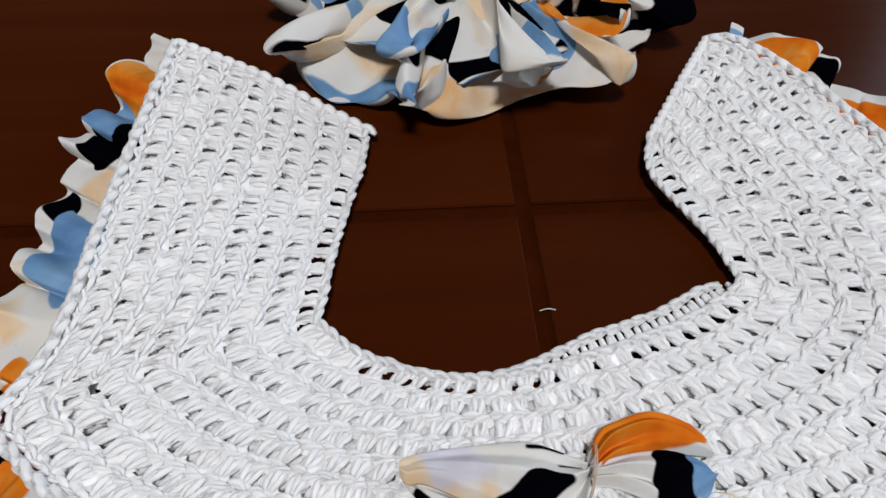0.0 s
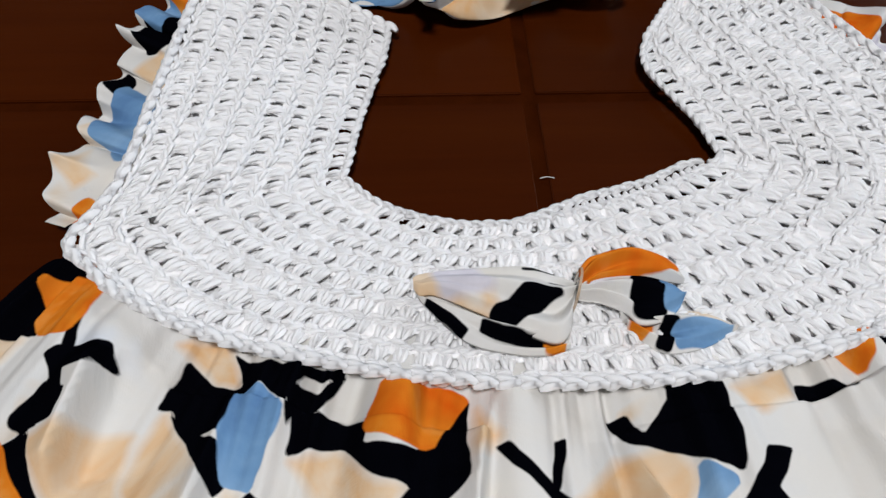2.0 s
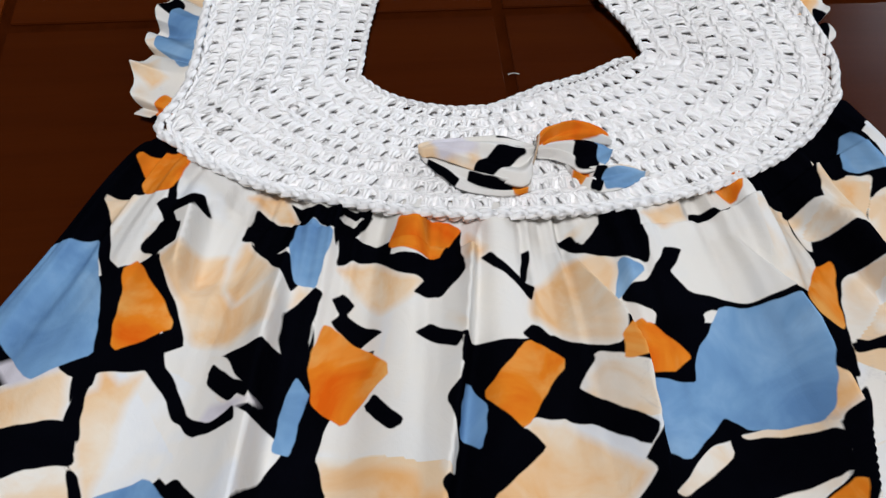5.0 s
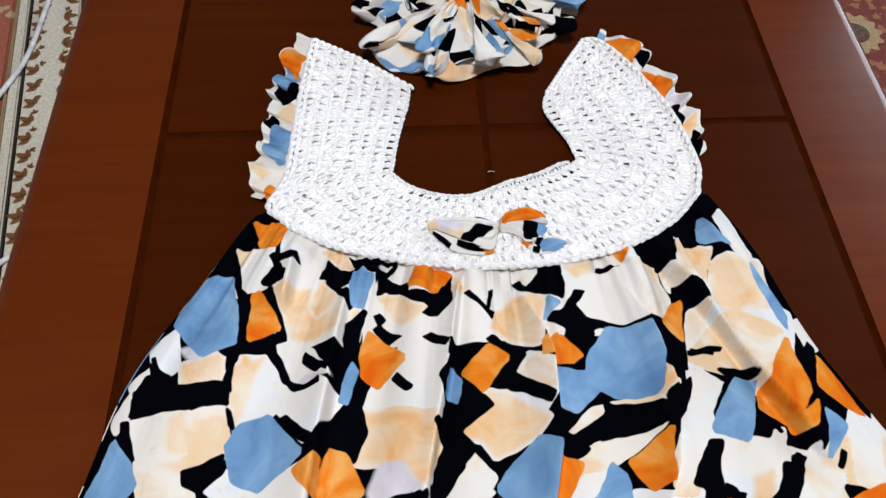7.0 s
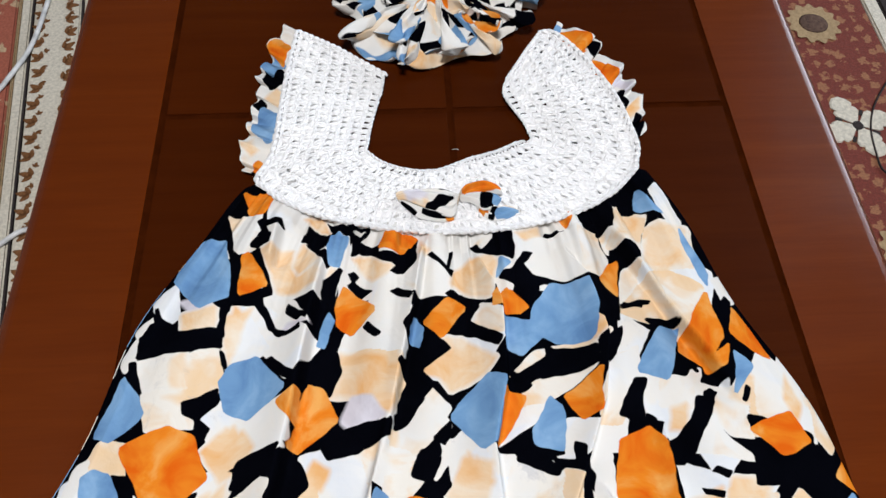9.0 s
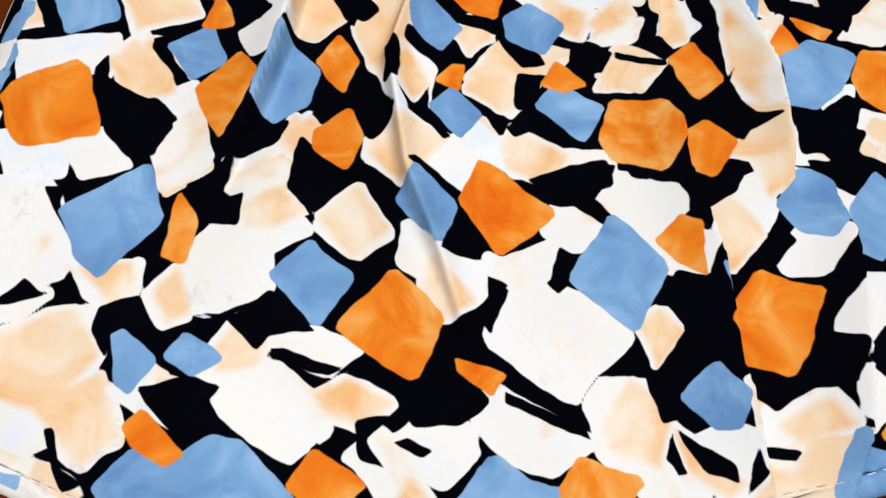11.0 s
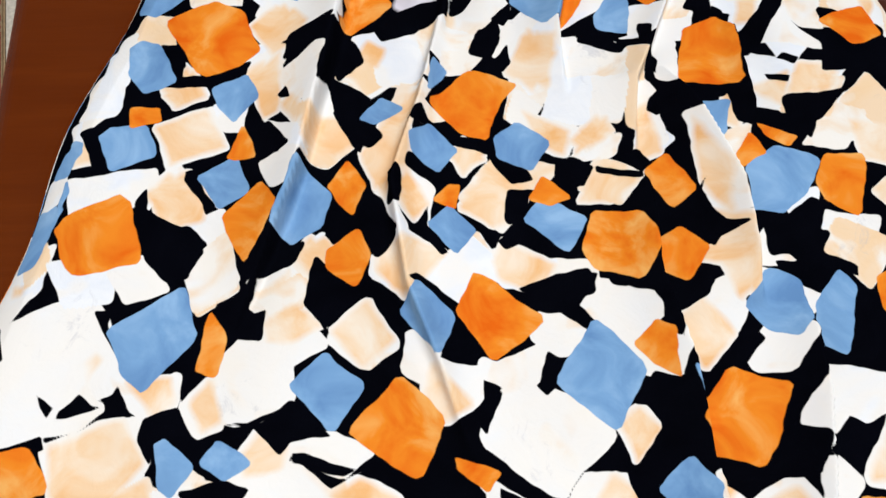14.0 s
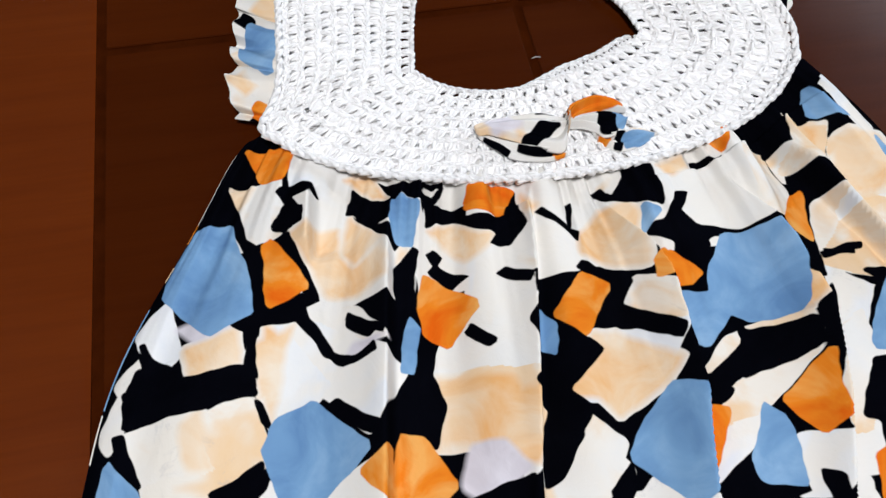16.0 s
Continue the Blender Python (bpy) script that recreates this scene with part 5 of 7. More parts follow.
patch("P", (-9.1, -57.9), (-8.2, -55.0), (-5.8, -57.6), (-7.5, -58.6))
patch("B", (-16.5, -56.3), (-14.5, -54.3), (-12.2, -56.3), (-14.0, -58.9))
patch("B", (-1.0, -56.6), (1.7, -52.8), (4.4, -55.8), (2.4, -59.5), (-0.3, -57.3))
patch("B", (-27.3, -52.5), (-23.1, -49.9), (-22.1, -53.0), (-25.0, -56.1), (-26.3, -55.1))
patch("B", (-24.0, -59.1), (-23.4, -58.9), (-21.7, -60.4), (-22.8, -62.0), (-23.5, -61.6))
patch("B", (-21.4, -60.2), (-20.4, -59.0), (-18.6, -60.4), (-19.9, -61.3))
patch("B", (4.2, -62.7), (6.1, -61.1), (7.6, -62.6), (7.0, -64.4), (6.0, -64.4))
patch("B", (-24.3, -66.3), (-22.5, -64.6), (-20.9, -65.3), (-19.0, -64.1), (-17.4, -64.3), (-14.6, -67.5), (-19.7, -67.8), (-23.9, -66.9))
patch("B", (-7.8, -68.2), (-5.4, -65.2), (-1.2, -68.3))
patch("B", (11.8, -67.8), (12.9, -64.3), (15.7, -66.8), (14.5, -67.8))
patch("B", (-29.6, -65.1), (-27.5, -65.7), (-27.7, -66.3))
patch("B", (6.9, -56.0), (7.9, -56.6), (7.2, -57.5))
patch("K", (-20.4, -58.2), (-18.1, -58.2), (-16.4, -57.0), (-15.0, -58.1), (-14.0, -59.1), (-16.3, -59.3), (-17.0, -60.0), (-18.4, -58.5))
patch("K", (-22.5, -61.7), (-20.2, -61.2), (-18.5, -61.7), (-19.0, -62.4), (-18.4, -63.7), (-20.0, -64.6), (-21.0, -63.6))
patch("K", (-16.3, -59.9), (-15.6, -60.0), (-12.6, -61.0), (-13.4, -61.3), (-16.3, -60.5))
patch("K", (-12.9, -61.2), (-10.3, -60.9), (-9.1, -61.7), (-7.3, -60.6), (-5.3, -62.7), (-7.0, -63.9), (-9.3, -63.9), (-10.3, -61.9))
patch("K", (-5.7, -58.6), (-5.1, -56.7), (-4.1, -56.9), (-5.2, -59.4))
patch("K", (-4.6, -62.3), (-0.8, -64.1), (-0.5, -64.8), (-4.7, -62.9))
patch("K", (1.2, -60.8), (1.9, -60.3), (3.1, -61.5), (1.8, -61.3))
patch("K", (3.9, -57.4), (6.8, -56.4), (6.9, -58.9), (6.4, -59.9), (4.9, -60.9), (4.0, -62.9), (3.1, -61.5), (4.9, -59.2))
patch("K", (7.5, -59.2), (9.9, -62.0), (12.3, -59.3), (14.3, -60.0), (13.2, -62.4), (11.5, -62.4), (9.6, -63.6), (8.1, -62.3))
patch("K", (-14.3, -64.8), (-13.9, -64.4), (-12.8, -65.4), (-13.5, -65.7))
patch("K", (-10.3, -64.5), (-9.6, -64.3), (-8.2, -65.1), (-8.8, -65.4))
patch("K", (3.9, -64.2), (6.9, -66.1), (7.0, -67.0), (5.3, -66.5))
patch("K", (8.7, -65.2), (10.6, -65.6), (10.2, -66.1), (8.9, -65.9))
patch("K", (-24.8, -57.6), (-22.9, -57.1), (-22.4, -58.3), (-24.0, -59.0), (-24.2, -60.3), (-25.0, -58.9))
patch("K", (-29.9, -57.5), (-27.3, -57.0), (-27.9, -56.8), (-28.6, -56.0), (-29.7, -57.0))
patch("K", (-33.0, -59.1), (-30.4, -58.4), (-30.2, -59.2), (-32.5, -59.7))
patch("K", (13.8, -61.1), (15.1, -59.7), (15.6, -60.4), (14.3, -61.8))
patch("K", (-32.9, -63.0), (-30.2, -62.1), (-29.8, -62.7), (-32.2, -63.6))
patch("K", (-26.8, -63.6), (-26.3, -63.5), (-25.8, -65.2), (-24.6, -66.0), (-25.7, -66.4))
patch("K", (-12.2, -63.5), (-10.3, -63.2), (-11.6, -64.5), (-10.6, -65.7), (-11.9, -65.4))
patch("K", (2.5, -61.5), (3.9, -61.2), (4.6, -63.8), (3.2, -64.1))
patch("P", (-30.1, -59.2), (-27.2, -57.9), (-25.9, -57.6), (-24.4, -60.0), (-26.9, -62.9), (-29.6, -61.8))
patch("P", (-26.7, -61.9), (-24.4, -61.6), (-23.2, -63.9), (-24.7, -65.3), (-25.9, -64.5))
patch("P", (-26.1, -55.4), (-23.4, -55.3), (-23.1, -56.9), (-24.1, -57.9))
patch("P", (-19.3, -60.1), (-17.7, -58.2), (-16.3, -58.8), (-16.9, -60.8), (-18.9, -61.1))
patch("P", (-21.7, -61.2), (-19.3, -62.0), (-20.3, -62.7))
patch("P", (-0.1, -64.1), (1.8, -61.7), (3.9, -63.5), (3.0, -66.3), (0.5, -65.3))
patch("P", (2.4, -59.1), (3.8, -58.1), (4.9, -59.4), (3.2, -61.4))
patch("P", (7.5, -61.9), (9.4, -62.6), (7.8, -64.3))
patch("P", (9.5, -64.3), (12.1, -62.7), (12.9, -64.3), (10.7, -65.3))
patch("P", (16.5, -62.8), (18.6, -59.4), (19.4, -59.8), (18.7, -63.2))
patch("P", (-10.9, -68.1), (-9.3, -66.4), (-7.9, -68.2))
patch("P", (7.3, -68.0), (8.9, -66.5), (11.6, -67.8), (10.2, -68.6))
patch("P", (-22.4, -56.9), (-21.1, -55.5), (-20.3, -58.0), (-21.4, -58.6))
patch("P", (-17.2, -68.0), (-16.6, -67.7), (-16.0, -68.0))
patch("W", (-33.2, -52.2), (-30.8, -51.2), (-28.5, -50.6), (-27.5, -51.8), (-26.3, -55.1), (-26.9, -56.1), (-29.6, -56.8), (-30.6, -56.1), (-32.7, -54.3))
patch("W", (-34.1, -55.5), (-32.9, -54.3), (-30.3, -58.0), (-31.6, -59.1), (-33.4, -59.4))
patch("W", (-26.3, -55.1), (-25.2, -56.1), (-23.0, -55.3), (-23.2, -57.1), (-24.1, -57.9), (-25.6, -56.9))
patch("W", (-29.9, -57.1), (-28.5, -56.3), (-27.3, -57.0), (-28.8, -58.0), (-30.4, -58.3))
patch("W", (-30.3, -59.2), (-27.2, -57.9), (-25.0, -57.7), (-24.4, -60.0), (-24.8, -60.9), (-27.0, -62.2), (-29.5, -61.5))
patch("W", (-30.0, -62.8), (-29.3, -61.8), (-27.0, -62.4), (-26.4, -64.1), (-27.9, -64.7), (-29.5, -63.9))
patch("W", (-27.1, -62.5), (-23.8, -61.6), (-23.1, -63.9), (-24.7, -65.3), (-25.9, -64.6))
patch("W", (-22.7, -57.1), (-21.1, -55.5), (-20.3, -58.2), (-21.6, -58.7))
patch("W", (-20.7, -54.5), (-19.4, -53.4), (-16.5, -54.4), (-16.4, -57.0), (-17.8, -57.4), (-19.4, -58.2), (-20.3, -57.8), (-20.8, -55.5))
patch("W", (-18.4, -52.3), (-17.4, -50.5), (-16.7, -50.8), (-14.3, -51.6), (-15.9, -52.3), (-14.5, -53.8), (-16.5, -54.9), (-18.3, -53.4))
patch("W", (-14.3, -53.5), (-12.0, -51.3), (-10.3, -53.9), (-12.0, -55.3))
patch("W", (-9.8, -55.4), (-9.5, -53.2), (-7.8, -54.7), (-8.9, -56.1))
patch("W", (-8.5, -55.0), (-7.5, -55.4), (-5.4, -55.6), (-5.6, -57.4), (-7.5, -58.6), (-8.9, -57.9))
patch("W", (-5.2, -55.1), (-4.3, -55.5), (-1.3, -54.2), (-2.3, -56.6), (-3.3, -56.7), (-5.1, -56.0))
patch("W", (-2.1, -53.7), (-1.1, -52.0), (1.1, -53.7), (-0.3, -55.0))
patch("W", (-5.4, -59.3), (-4.0, -56.9), (-3.2, -56.6), (1.7, -58.2), (1.9, -59.8), (-0.2, -61.5), (-1.3, -62.9), (-5.2, -60.0))
patch("W", (0.7, -51.3), (2.1, -50.5), (5.2, -51.7), (5.7, -52.7), (3.0, -54.3), (1.6, -52.2))
patch("W", (-16.5, -59.4), (-14.0, -59.0), (-11.9, -60.0), (-13.4, -61.2), (-16.0, -60.0))
patch("W", (-19.0, -62.2), (-16.4, -60.5), (-14.2, -62.1), (-13.4, -63.9), (-15.3, -65.3), (-18.5, -63.0))
patch("W", (-19.6, -60.4), (-17.7, -58.2), (-16.3, -58.8), (-16.9, -60.8), (-18.9, -61.4), (-19.7, -61.2))
patch("W", (-21.7, -61.2), (-19.3, -62.0), (-20.3, -62.7), (-21.5, -61.7))
patch("W", (-22.6, -60.3), (-21.2, -61.2), (-20.7, -63.5), (-22.4, -62.3))
patch("W", (-14.1, -62.2), (-12.3, -61.4), (-10.1, -62.6), (-11.7, -64.0), (-13.6, -63.1))
patch("W", (-12.5, -65.2), (-10.9, -64.0), (-10.3, -64.5), (-8.1, -62.8), (-6.4, -64.1), (-6.2, -65.2), (-8.0, -66.7), (-9.2, -65.9), (-10.3, -67.9), (-11.9, -65.7))
patch("W", (-6.3, -63.6), (-5.3, -62.0), (-0.3, -64.9), (-2.5, -66.2), (-4.5, -65.6))
patch("W", (-0.7, -63.1), (0.4, -61.8), (3.1, -62.2), (3.9, -63.5), (3.0, -65.7), (1.4, -66.0), (-0.1, -64.7))
patch("W", (3.5, -54.3), (5.0, -53.4), (6.6, -54.9), (5.9, -56.7), (4.1, -56.0))
patch("W", (6.6, -52.7), (8.4, -51.2), (10.2, -53.9), (8.0, -55.7), (6.7, -54.6))
patch("W", (8.4, -51.2), (10.1, -50.8), (11.1, -52.4), (10.2, -53.9))
patch("W", (10.9, -55.4), (12.6, -53.2), (14.7, -54.0), (13.2, -56.3), (11.1, -56.1))
patch("W", (13.2, -59.3), (15.4, -56.2), (19.1, -57.0), (19.5, -58.4), (17.2, -59.4), (16.3, -58.7), (14.1, -61.1))
patch("W", (13.5, -61.7), (15.1, -61.4), (16.0, -62.8), (14.5, -64.7), (13.3, -63.7))
patch("W", (16.4, -62.8), (18.6, -59.4), (19.4, -59.8), (18.6, -63.5))
patch("W", (7.5, -61.9), (9.8, -62.7), (12.2, -62.4), (12.9, -64.0), (12.2, -66.2), (10.6, -68.1), (8.6, -66.2), (7.9, -64.2))
patch("W", (4.4, -65.1), (6.2, -64.2), (7.8, -64.7), (7.2, -66.7), (5.0, -66.1))
patch("W", (-0.2, -65.3), (1.4, -66.0), (3.3, -66.0), (4.1, -67.8), (2.2, -67.6))
patch("W", (7.3, -68.0), (8.9, -66.5), (11.6, -67.8), (10.2, -68.6))
patch("W", (2.4, -59.1), (3.8, -58.1), (4.9, -59.4), (3.2, -61.4))
patch("W", (14.6, -51.1), (16.5, -52.1), (14.9, -52.9))
patch("W", (-10.9, -67.2), (-9.3, -66.2), (-7.9, -68.1), (-10.6, -68.1))
dab("W", -28.3, -63.5, 2.8, 2.6, 19, -74, -0.0)
dab("W", -25.0, -63.2, 2.9, 3.5, 21, -82, -0.2)
dab("W", -27.4, -65.5, 5.2, 2.7, -19, -28, -0.3)
dab("W", -22.2, -62.4, 1.4, 2.0, 8, -46, -0.1)
dab("P", -25.1, -63.1, 2.9, 3.3, 22, -82, -0.2)
dab("W", -31.2, -64.6, 3.9, 1.7, -15, -63, -0.0)
print_on(skirt, skirt_v[:, :2] * 100, DABS)

# back layer of the skirt, which shows as a thin lip round the edges
back = plan.copy()
centre = np.array((-0.02, -0.40))
back = centre + (back - centre) * 1.004
sub = (slice(None, None, 6), slice(None, None, 6))
back_v = np.concatenate([back[sub], np.full(back[sub].shape[:2] + (1,), 0.0016)], -1).reshape(-1, 3)
under = mesh_object("back_panel", back_v, grid_faces(*back[sub].shape[:2]), CLOTH, dress)
print_on(under, back_v[:, :2] * 100 + 4.0, [("W", 0.0, -36.0, 100.0, 100.0, 0, -90, 0)] + DABS)

# turned hem with its line of stitches
hem_u = np.linspace(0.06, 0.94, 420)
hem_line = np.stack([np.interp(hem_u, np.linspace(0, 1, 300), HEM[:, k]) for k in (0, 1)], 1)
inward = np.stack([np.zeros(420), np.ones(420)], 1)
hem_rows = []
for k, off in enumerate((0.0, 0.0, 0.004, 0.008, 0.011, 0.0125)):
    z = (0.0012, 0.0050, 0.0078, 0.0092, 0.0098, 0.0075)[k] + 0.0007 * np.sin(hem_u * 140 + k * 0.7) * (k > 1)
    hem_rows.append(np.concatenate([hem_line + inward * (off - 0.002 + 0.0012 * np.sin(hem_u * 55)[:, None]), z[:, None]], 1))
hem_v = np.array(hem_rows).reshape(-1, 3)
hem = mesh_object("hem", hem_v, grid_faces(6, 420)[:, ::-1], CLOTH, dress, "turned and stitched hem band")
print_on(hem, hem_v[:, :2] * 100, DABS)
stitch_lines = []
for i in range(70):
    u0 = 0.08 + 0.012 * i
    seg = np.linspace(u0, u0 + 0.006, 3)
    x = np.interp(seg, np.linspace(0, 1, 300), HEM[:, 0])
    y = np.interp(seg, np.linspace(0, 1, 300), HEM[:, 1]) + 0.0118
    stitch_lines.append(np.stack([x, y, [0.0102, 0.0112, 0.0102]], 1))
tagged(tube_object("hem_stitches", np.array(stitch_lines), 0.00022, THREAD_WHITE, hem, "fine white running stitches", 4), kind="stuff")

# ---- crochet yoke ----
N = 500
INNER = np.vstack([
    smooth_curve([(-0.062, 0.041), (-0.0635, 0.024), (-0.073, -0.013), (-0.079, -0.050)], 150),
    smooth_curve([(-0.079, -0.052), (-0.064, -0.065), (-0.039, -0.0745), (-0.013, -0.076), (0.018, -0.0685), (0.045, -0.0595), (0.070, -0.046)], 200),
    smooth_curve([(0.073, -0.041), (0.066, -0.021), (0.053, 0.004), (0.053, 0.018), (0.058, 0.030)], 150)])
OUTER = np.vstack([
    smooth_curve([(-0.143, 0.088), (-0.151, 0.030), (-0.155, -0.023), (-0.159, -0.057), (-0.171, -0.083)], 150),
    smooth_curve([(-0.170, -0.088), (-0.148, -0.107), (-0.119, -0.122), (-0.085, -0.131), (-0.051, -0.138), (-0.012, -0.142), (0.027, -0.142), (0.062, -0.137), (0.098, -0.127), (0.131, -0.110), (0.156, -0.086)], 200),
    smooth_curve([(0.158, -0.082), (0.163, -0.060), (0.159, -0.031), (0.151, 0.006), (0.131, 0.050), (0.109, 0.080), (0.094, 0.083)], 150)])
S = np.linspace(0, 1, N)


def yoke_point(s, r, shift=0.0):
    """Plan place at s along the yoke (0 to 1) and r from the neck edge (0) to the outer edge (1)."""
    a = np.stack([np.interp(s, S, INNER[:, k]) for k in (0, 1)], -1)
    b = np.stack([np.interp(s, S, OUTER[:, k]) for k in (0, 1)], -1)
    p = a + (b - a) * np.asarray(r)[..., None]
    p[..., 1] += shift * np.clip((np.asarray(s) - 0.45) / 0.1, 0, 1) * np.clip((0.75 - np.asarray(s)) / 0.08, 0, 1)
    return p


def yoke_height(p, r):
    return 0.0066 + 0.0084 * np.clip(np.asarray(r) / 0.55, 0, 1) + 0.0012 * np.sin(p[..., 0] * 38 + 1) + 0.0010 * np.sin(p[..., 1] * 55 + p[..., 0] * 21)


yoke = empty("yoke")
yoke.parent = dress
tagged(yoke, "white hand-crocheted cotton yoke with open neck")
CROCHET_ROWS = 8
rng = np.random.RandomState(4)


def strands(s, r, z, jitter=0.00022):
    p = yoke_point(s, r)
    xyz = np.concatenate([p, (yoke_height(p, r) + z)[..., None]], -1)
    return xyz + rng.normal(0, jitter, (len(xyz), 1, 3))


EYELETS = ((-0.141, -0.080, 0.0022), (-0.142, -0.088, 0.0028), (-0.1465, -0.0765, 0.0018), (-0.150, -0.084, 0.0016))


def plied(lines, rad, plies):
    """Each yarn as thinner plies that twist round one another."""
    tangent = np.gradient(lines, axis=1)
    tangent /= np.linalg.norm(tangent, axis=2, keepdims=True) + 1e-9
    side = np.cross(tangent, np.array([0.05, 0.03, 1.0]))
    side /= np.linalg.norm(side, axis=2, keepdims=True) + 1e-9
    up = np.cross(side, tangent)
    start = rng.uniform(0, 6.28, (len(lines), 1))
    turn = np.linspace(0, 2.4, lines.shape[1])[None]
    out = []
    for i in range(plies):
        a = (start + turn + 2 * np.pi * i / plies)[..., None]
        out.append(lines + 0.44 * rad[..., None] * (np.cos(a) * side + np.sin(a) * up))
    return np.concatenate(out), np.tile(rad * 0.66, (plies, 1))


def crochet_row(k, drop, pitch, name, thick, plies=1):
    """One round of tall stitches: slanting posts in pairs, closed by a plaited chain along the round's outer side."""
    r0, r1 = k / CROCHET_ROWS, (k + 1) / CROCHET_ROWS
    mid = yoke_point(S, np.full(N, (r0 + r1) / 2))
    length = np.r_[0, np.cumsum(np.linalg.norm(np.diff(mid, axis=0), axis=1))]
    count = int(length[-1] / pitch)
    at = (np.arange(count) + 0.5 + rng.uniform(-0.05, 0.05, count)) * length[-1] / count
    s = np.interp(at, length, S)[:, None]
    ds = np.interp(np.clip(at + pitch, 0, length[-1]), length, S)[:, None] - s
    ds = np.maximum(ds, 0.001)
    h = r1 - r0
    lines, rads = [], []
    t = np.linspace(0, 1, 6)[None]
    wob = rng.uniform(-0.06, 0.06, (count, 1))
    lift_by = rng.uniform(-0.03, 0.03, (count, 1))
    arch = np.sin(np.pi * t)
    # posts: two plump legs that lean together, then the plait along the round
    way = 1 if k % 2 else -1
    lines.append(strands(s + ds * (-0.20 + wob + way * 0.10 * (t - 0.5) + 0.14 * t ** 1.4), r0 + h * (lift_by + 0.06 + 0.74 * t), drop - 0.0004 + 0.0010 * arch + 0 * s))
    rads.append(thick * np.array([0.85, 1.15, 1.3, 1.25, 1.05, 0.75]))
    lines.append(strands(s + ds * (0.20 + wob + way * 0.10 * (t - 0.5) - 0.14 * t ** 1.4), r0 + h * (lift_by + 0.08 + 0.70 * t), drop - 0.0006 + 0.0010 * arch + 0 * s))
    rads.append(thick * np.array([0.8, 1.1, 1.25, 1.2, 1.0, 0.7]))
    lines.append(strands(s + ds * (-0.42 + 0.85 * t), r1 + h * (-0.14 + 0.16 * t * t), drop + 0.0001 + 0.0008 * arch + 0 * s))
    rads.append(thick * np.array([0.5, 0.9, 1.1, 1.1, 0.85, 0.45]))
    lines.append(strands(s + ds * (-0.05 + 0.85 * t), r1 + h * (0.10 - 0.16 * t * t), drop + 0.0 + 0.0007 * arch + 0 * s))
    rads.append(thick * np.array([0.5, 0.9, 1.05, 1.0, 0.8, 0.4]))
    rad = np.concatenate([np.broadcast_to(q, (count, 6)) for q in rads]) * rng.uniform(0.88, 1.12, (4 * count, 1))
    lines = np.concatenate(lines)
    far = np.ones(len(lines), bool)
    for hx, hy, hr in EYELETS:
        far &= np.hypot(lines[:, 2:4, 0].mean(1) - hx, lines[:, 2:4, 1].mean(1) - hy) > hr
    lines, rad = lines[far], rad[far]
    if plies < 2:
        return tube_object(name, lines, rad, YARN, yoke, "", 7)
    return tube_object(name, *plied(lines, rad, plies), YARN, yoke, "", 5)


def crochet_ground(k, pitch):
    """The soft matted body of one round: plump posts, a raised band along its outer side, dents and holes between the posts."""
    r0, r1 = k / CROCHET_ROWS, (k + 1) / CROCHET_ROWS
    mid = yoke_point(S, np.full(N, (r0 + r1) / 2))
    length = np.r_[0, np.cumsum(np.linalg.norm(np.diff(mid, axis=0), axis=1))]
    count = int(length[-1] / pitch)
    along, across = int(length[-1] / 0.00055), 18
    at, b = np.meshgrid(np.linspace(0, length[-1], along), np.linspace(0.0, 1.06, across))
    sway = 0.05 * np.sin(at * 310 + k) + 0.04 * np.sin(at * 730 + 2 * k)
    a = at / length[-1] * count + sway - 0.10 * (b - 0.5) * (1 if k % 2 else -1)
    cell = np.clip(np.round(a).astype(int), 0, count)
    f = a - np.round(a)
    deep = rng.uniform(0.6, 1.0, count + 1)[cell]
    gap = (rng.uniform(0, 1, count + 1) < 0.75)[cell]
    centre = 0.52 + rng.uniform(-0.05, 0.05, count + 1)[cell]
    pit = np.exp(-(f * pitch / 0.0012) ** 2 - ((b - centre) / 0.19) ** 2)
    side = np.exp(-((abs(f) - 0.5) * pitch / 0.0007) ** 2 - ((b - 0.68) / 0.10) ** 2)
    band = np.exp(-((b - 0.95) / 0.15) ** 2)
    z = -0.0001 - 0.0006 * (1 - np.clip(abs(2 * f), 0, 1) ** 2.0) + 0.0008 * (1 - band)
    z = z + band * (0.0011 + 0.00035 * np.sin(2 * np.pi * (a * 2 + b * 2.2)))
    z = z + 0.00016 * np.sin(2 * np.pi * (a * 3.0 + 0.8 * b)) * (1 - band)
    z = z - 0.0030 * deep * pit - 0.0008 * side
    z = z - 0.004 * np.clip((b - 1.0) / 0.06, 0, 1)
    s = np.interp(at, length, S)
    r = r0 + (r1 - r0) * b
    p = yoke_point(s, r)
    z = z + 0.00022 * np.sin(p[..., 0] * 1900 + 2 * np.sin(p[..., 1] * 1300)) + 0.00018 * np.sin(p[..., 1] * 2300 + 2 * np.sin(p[..., 0] * 900))
    verts = np.concatenate([p, (yoke_height(p, r) + z)[..., None]], -1).reshape(-1, 3)
    hole = (gap & (pit * deep > 0.27)).reshape(-1)
    for hx, hy, hr in EYELETS:
        hole |= np.hypot(verts[:, 0] - hx, verts[:, 1] - hy) < hr * 0.9
    faces = np.asarray(grid_faces(across, along))
    faces = faces[~hole[faces].any(1)]
    return mesh_object("crochet_ground", verts, faces, YARN, yoke)


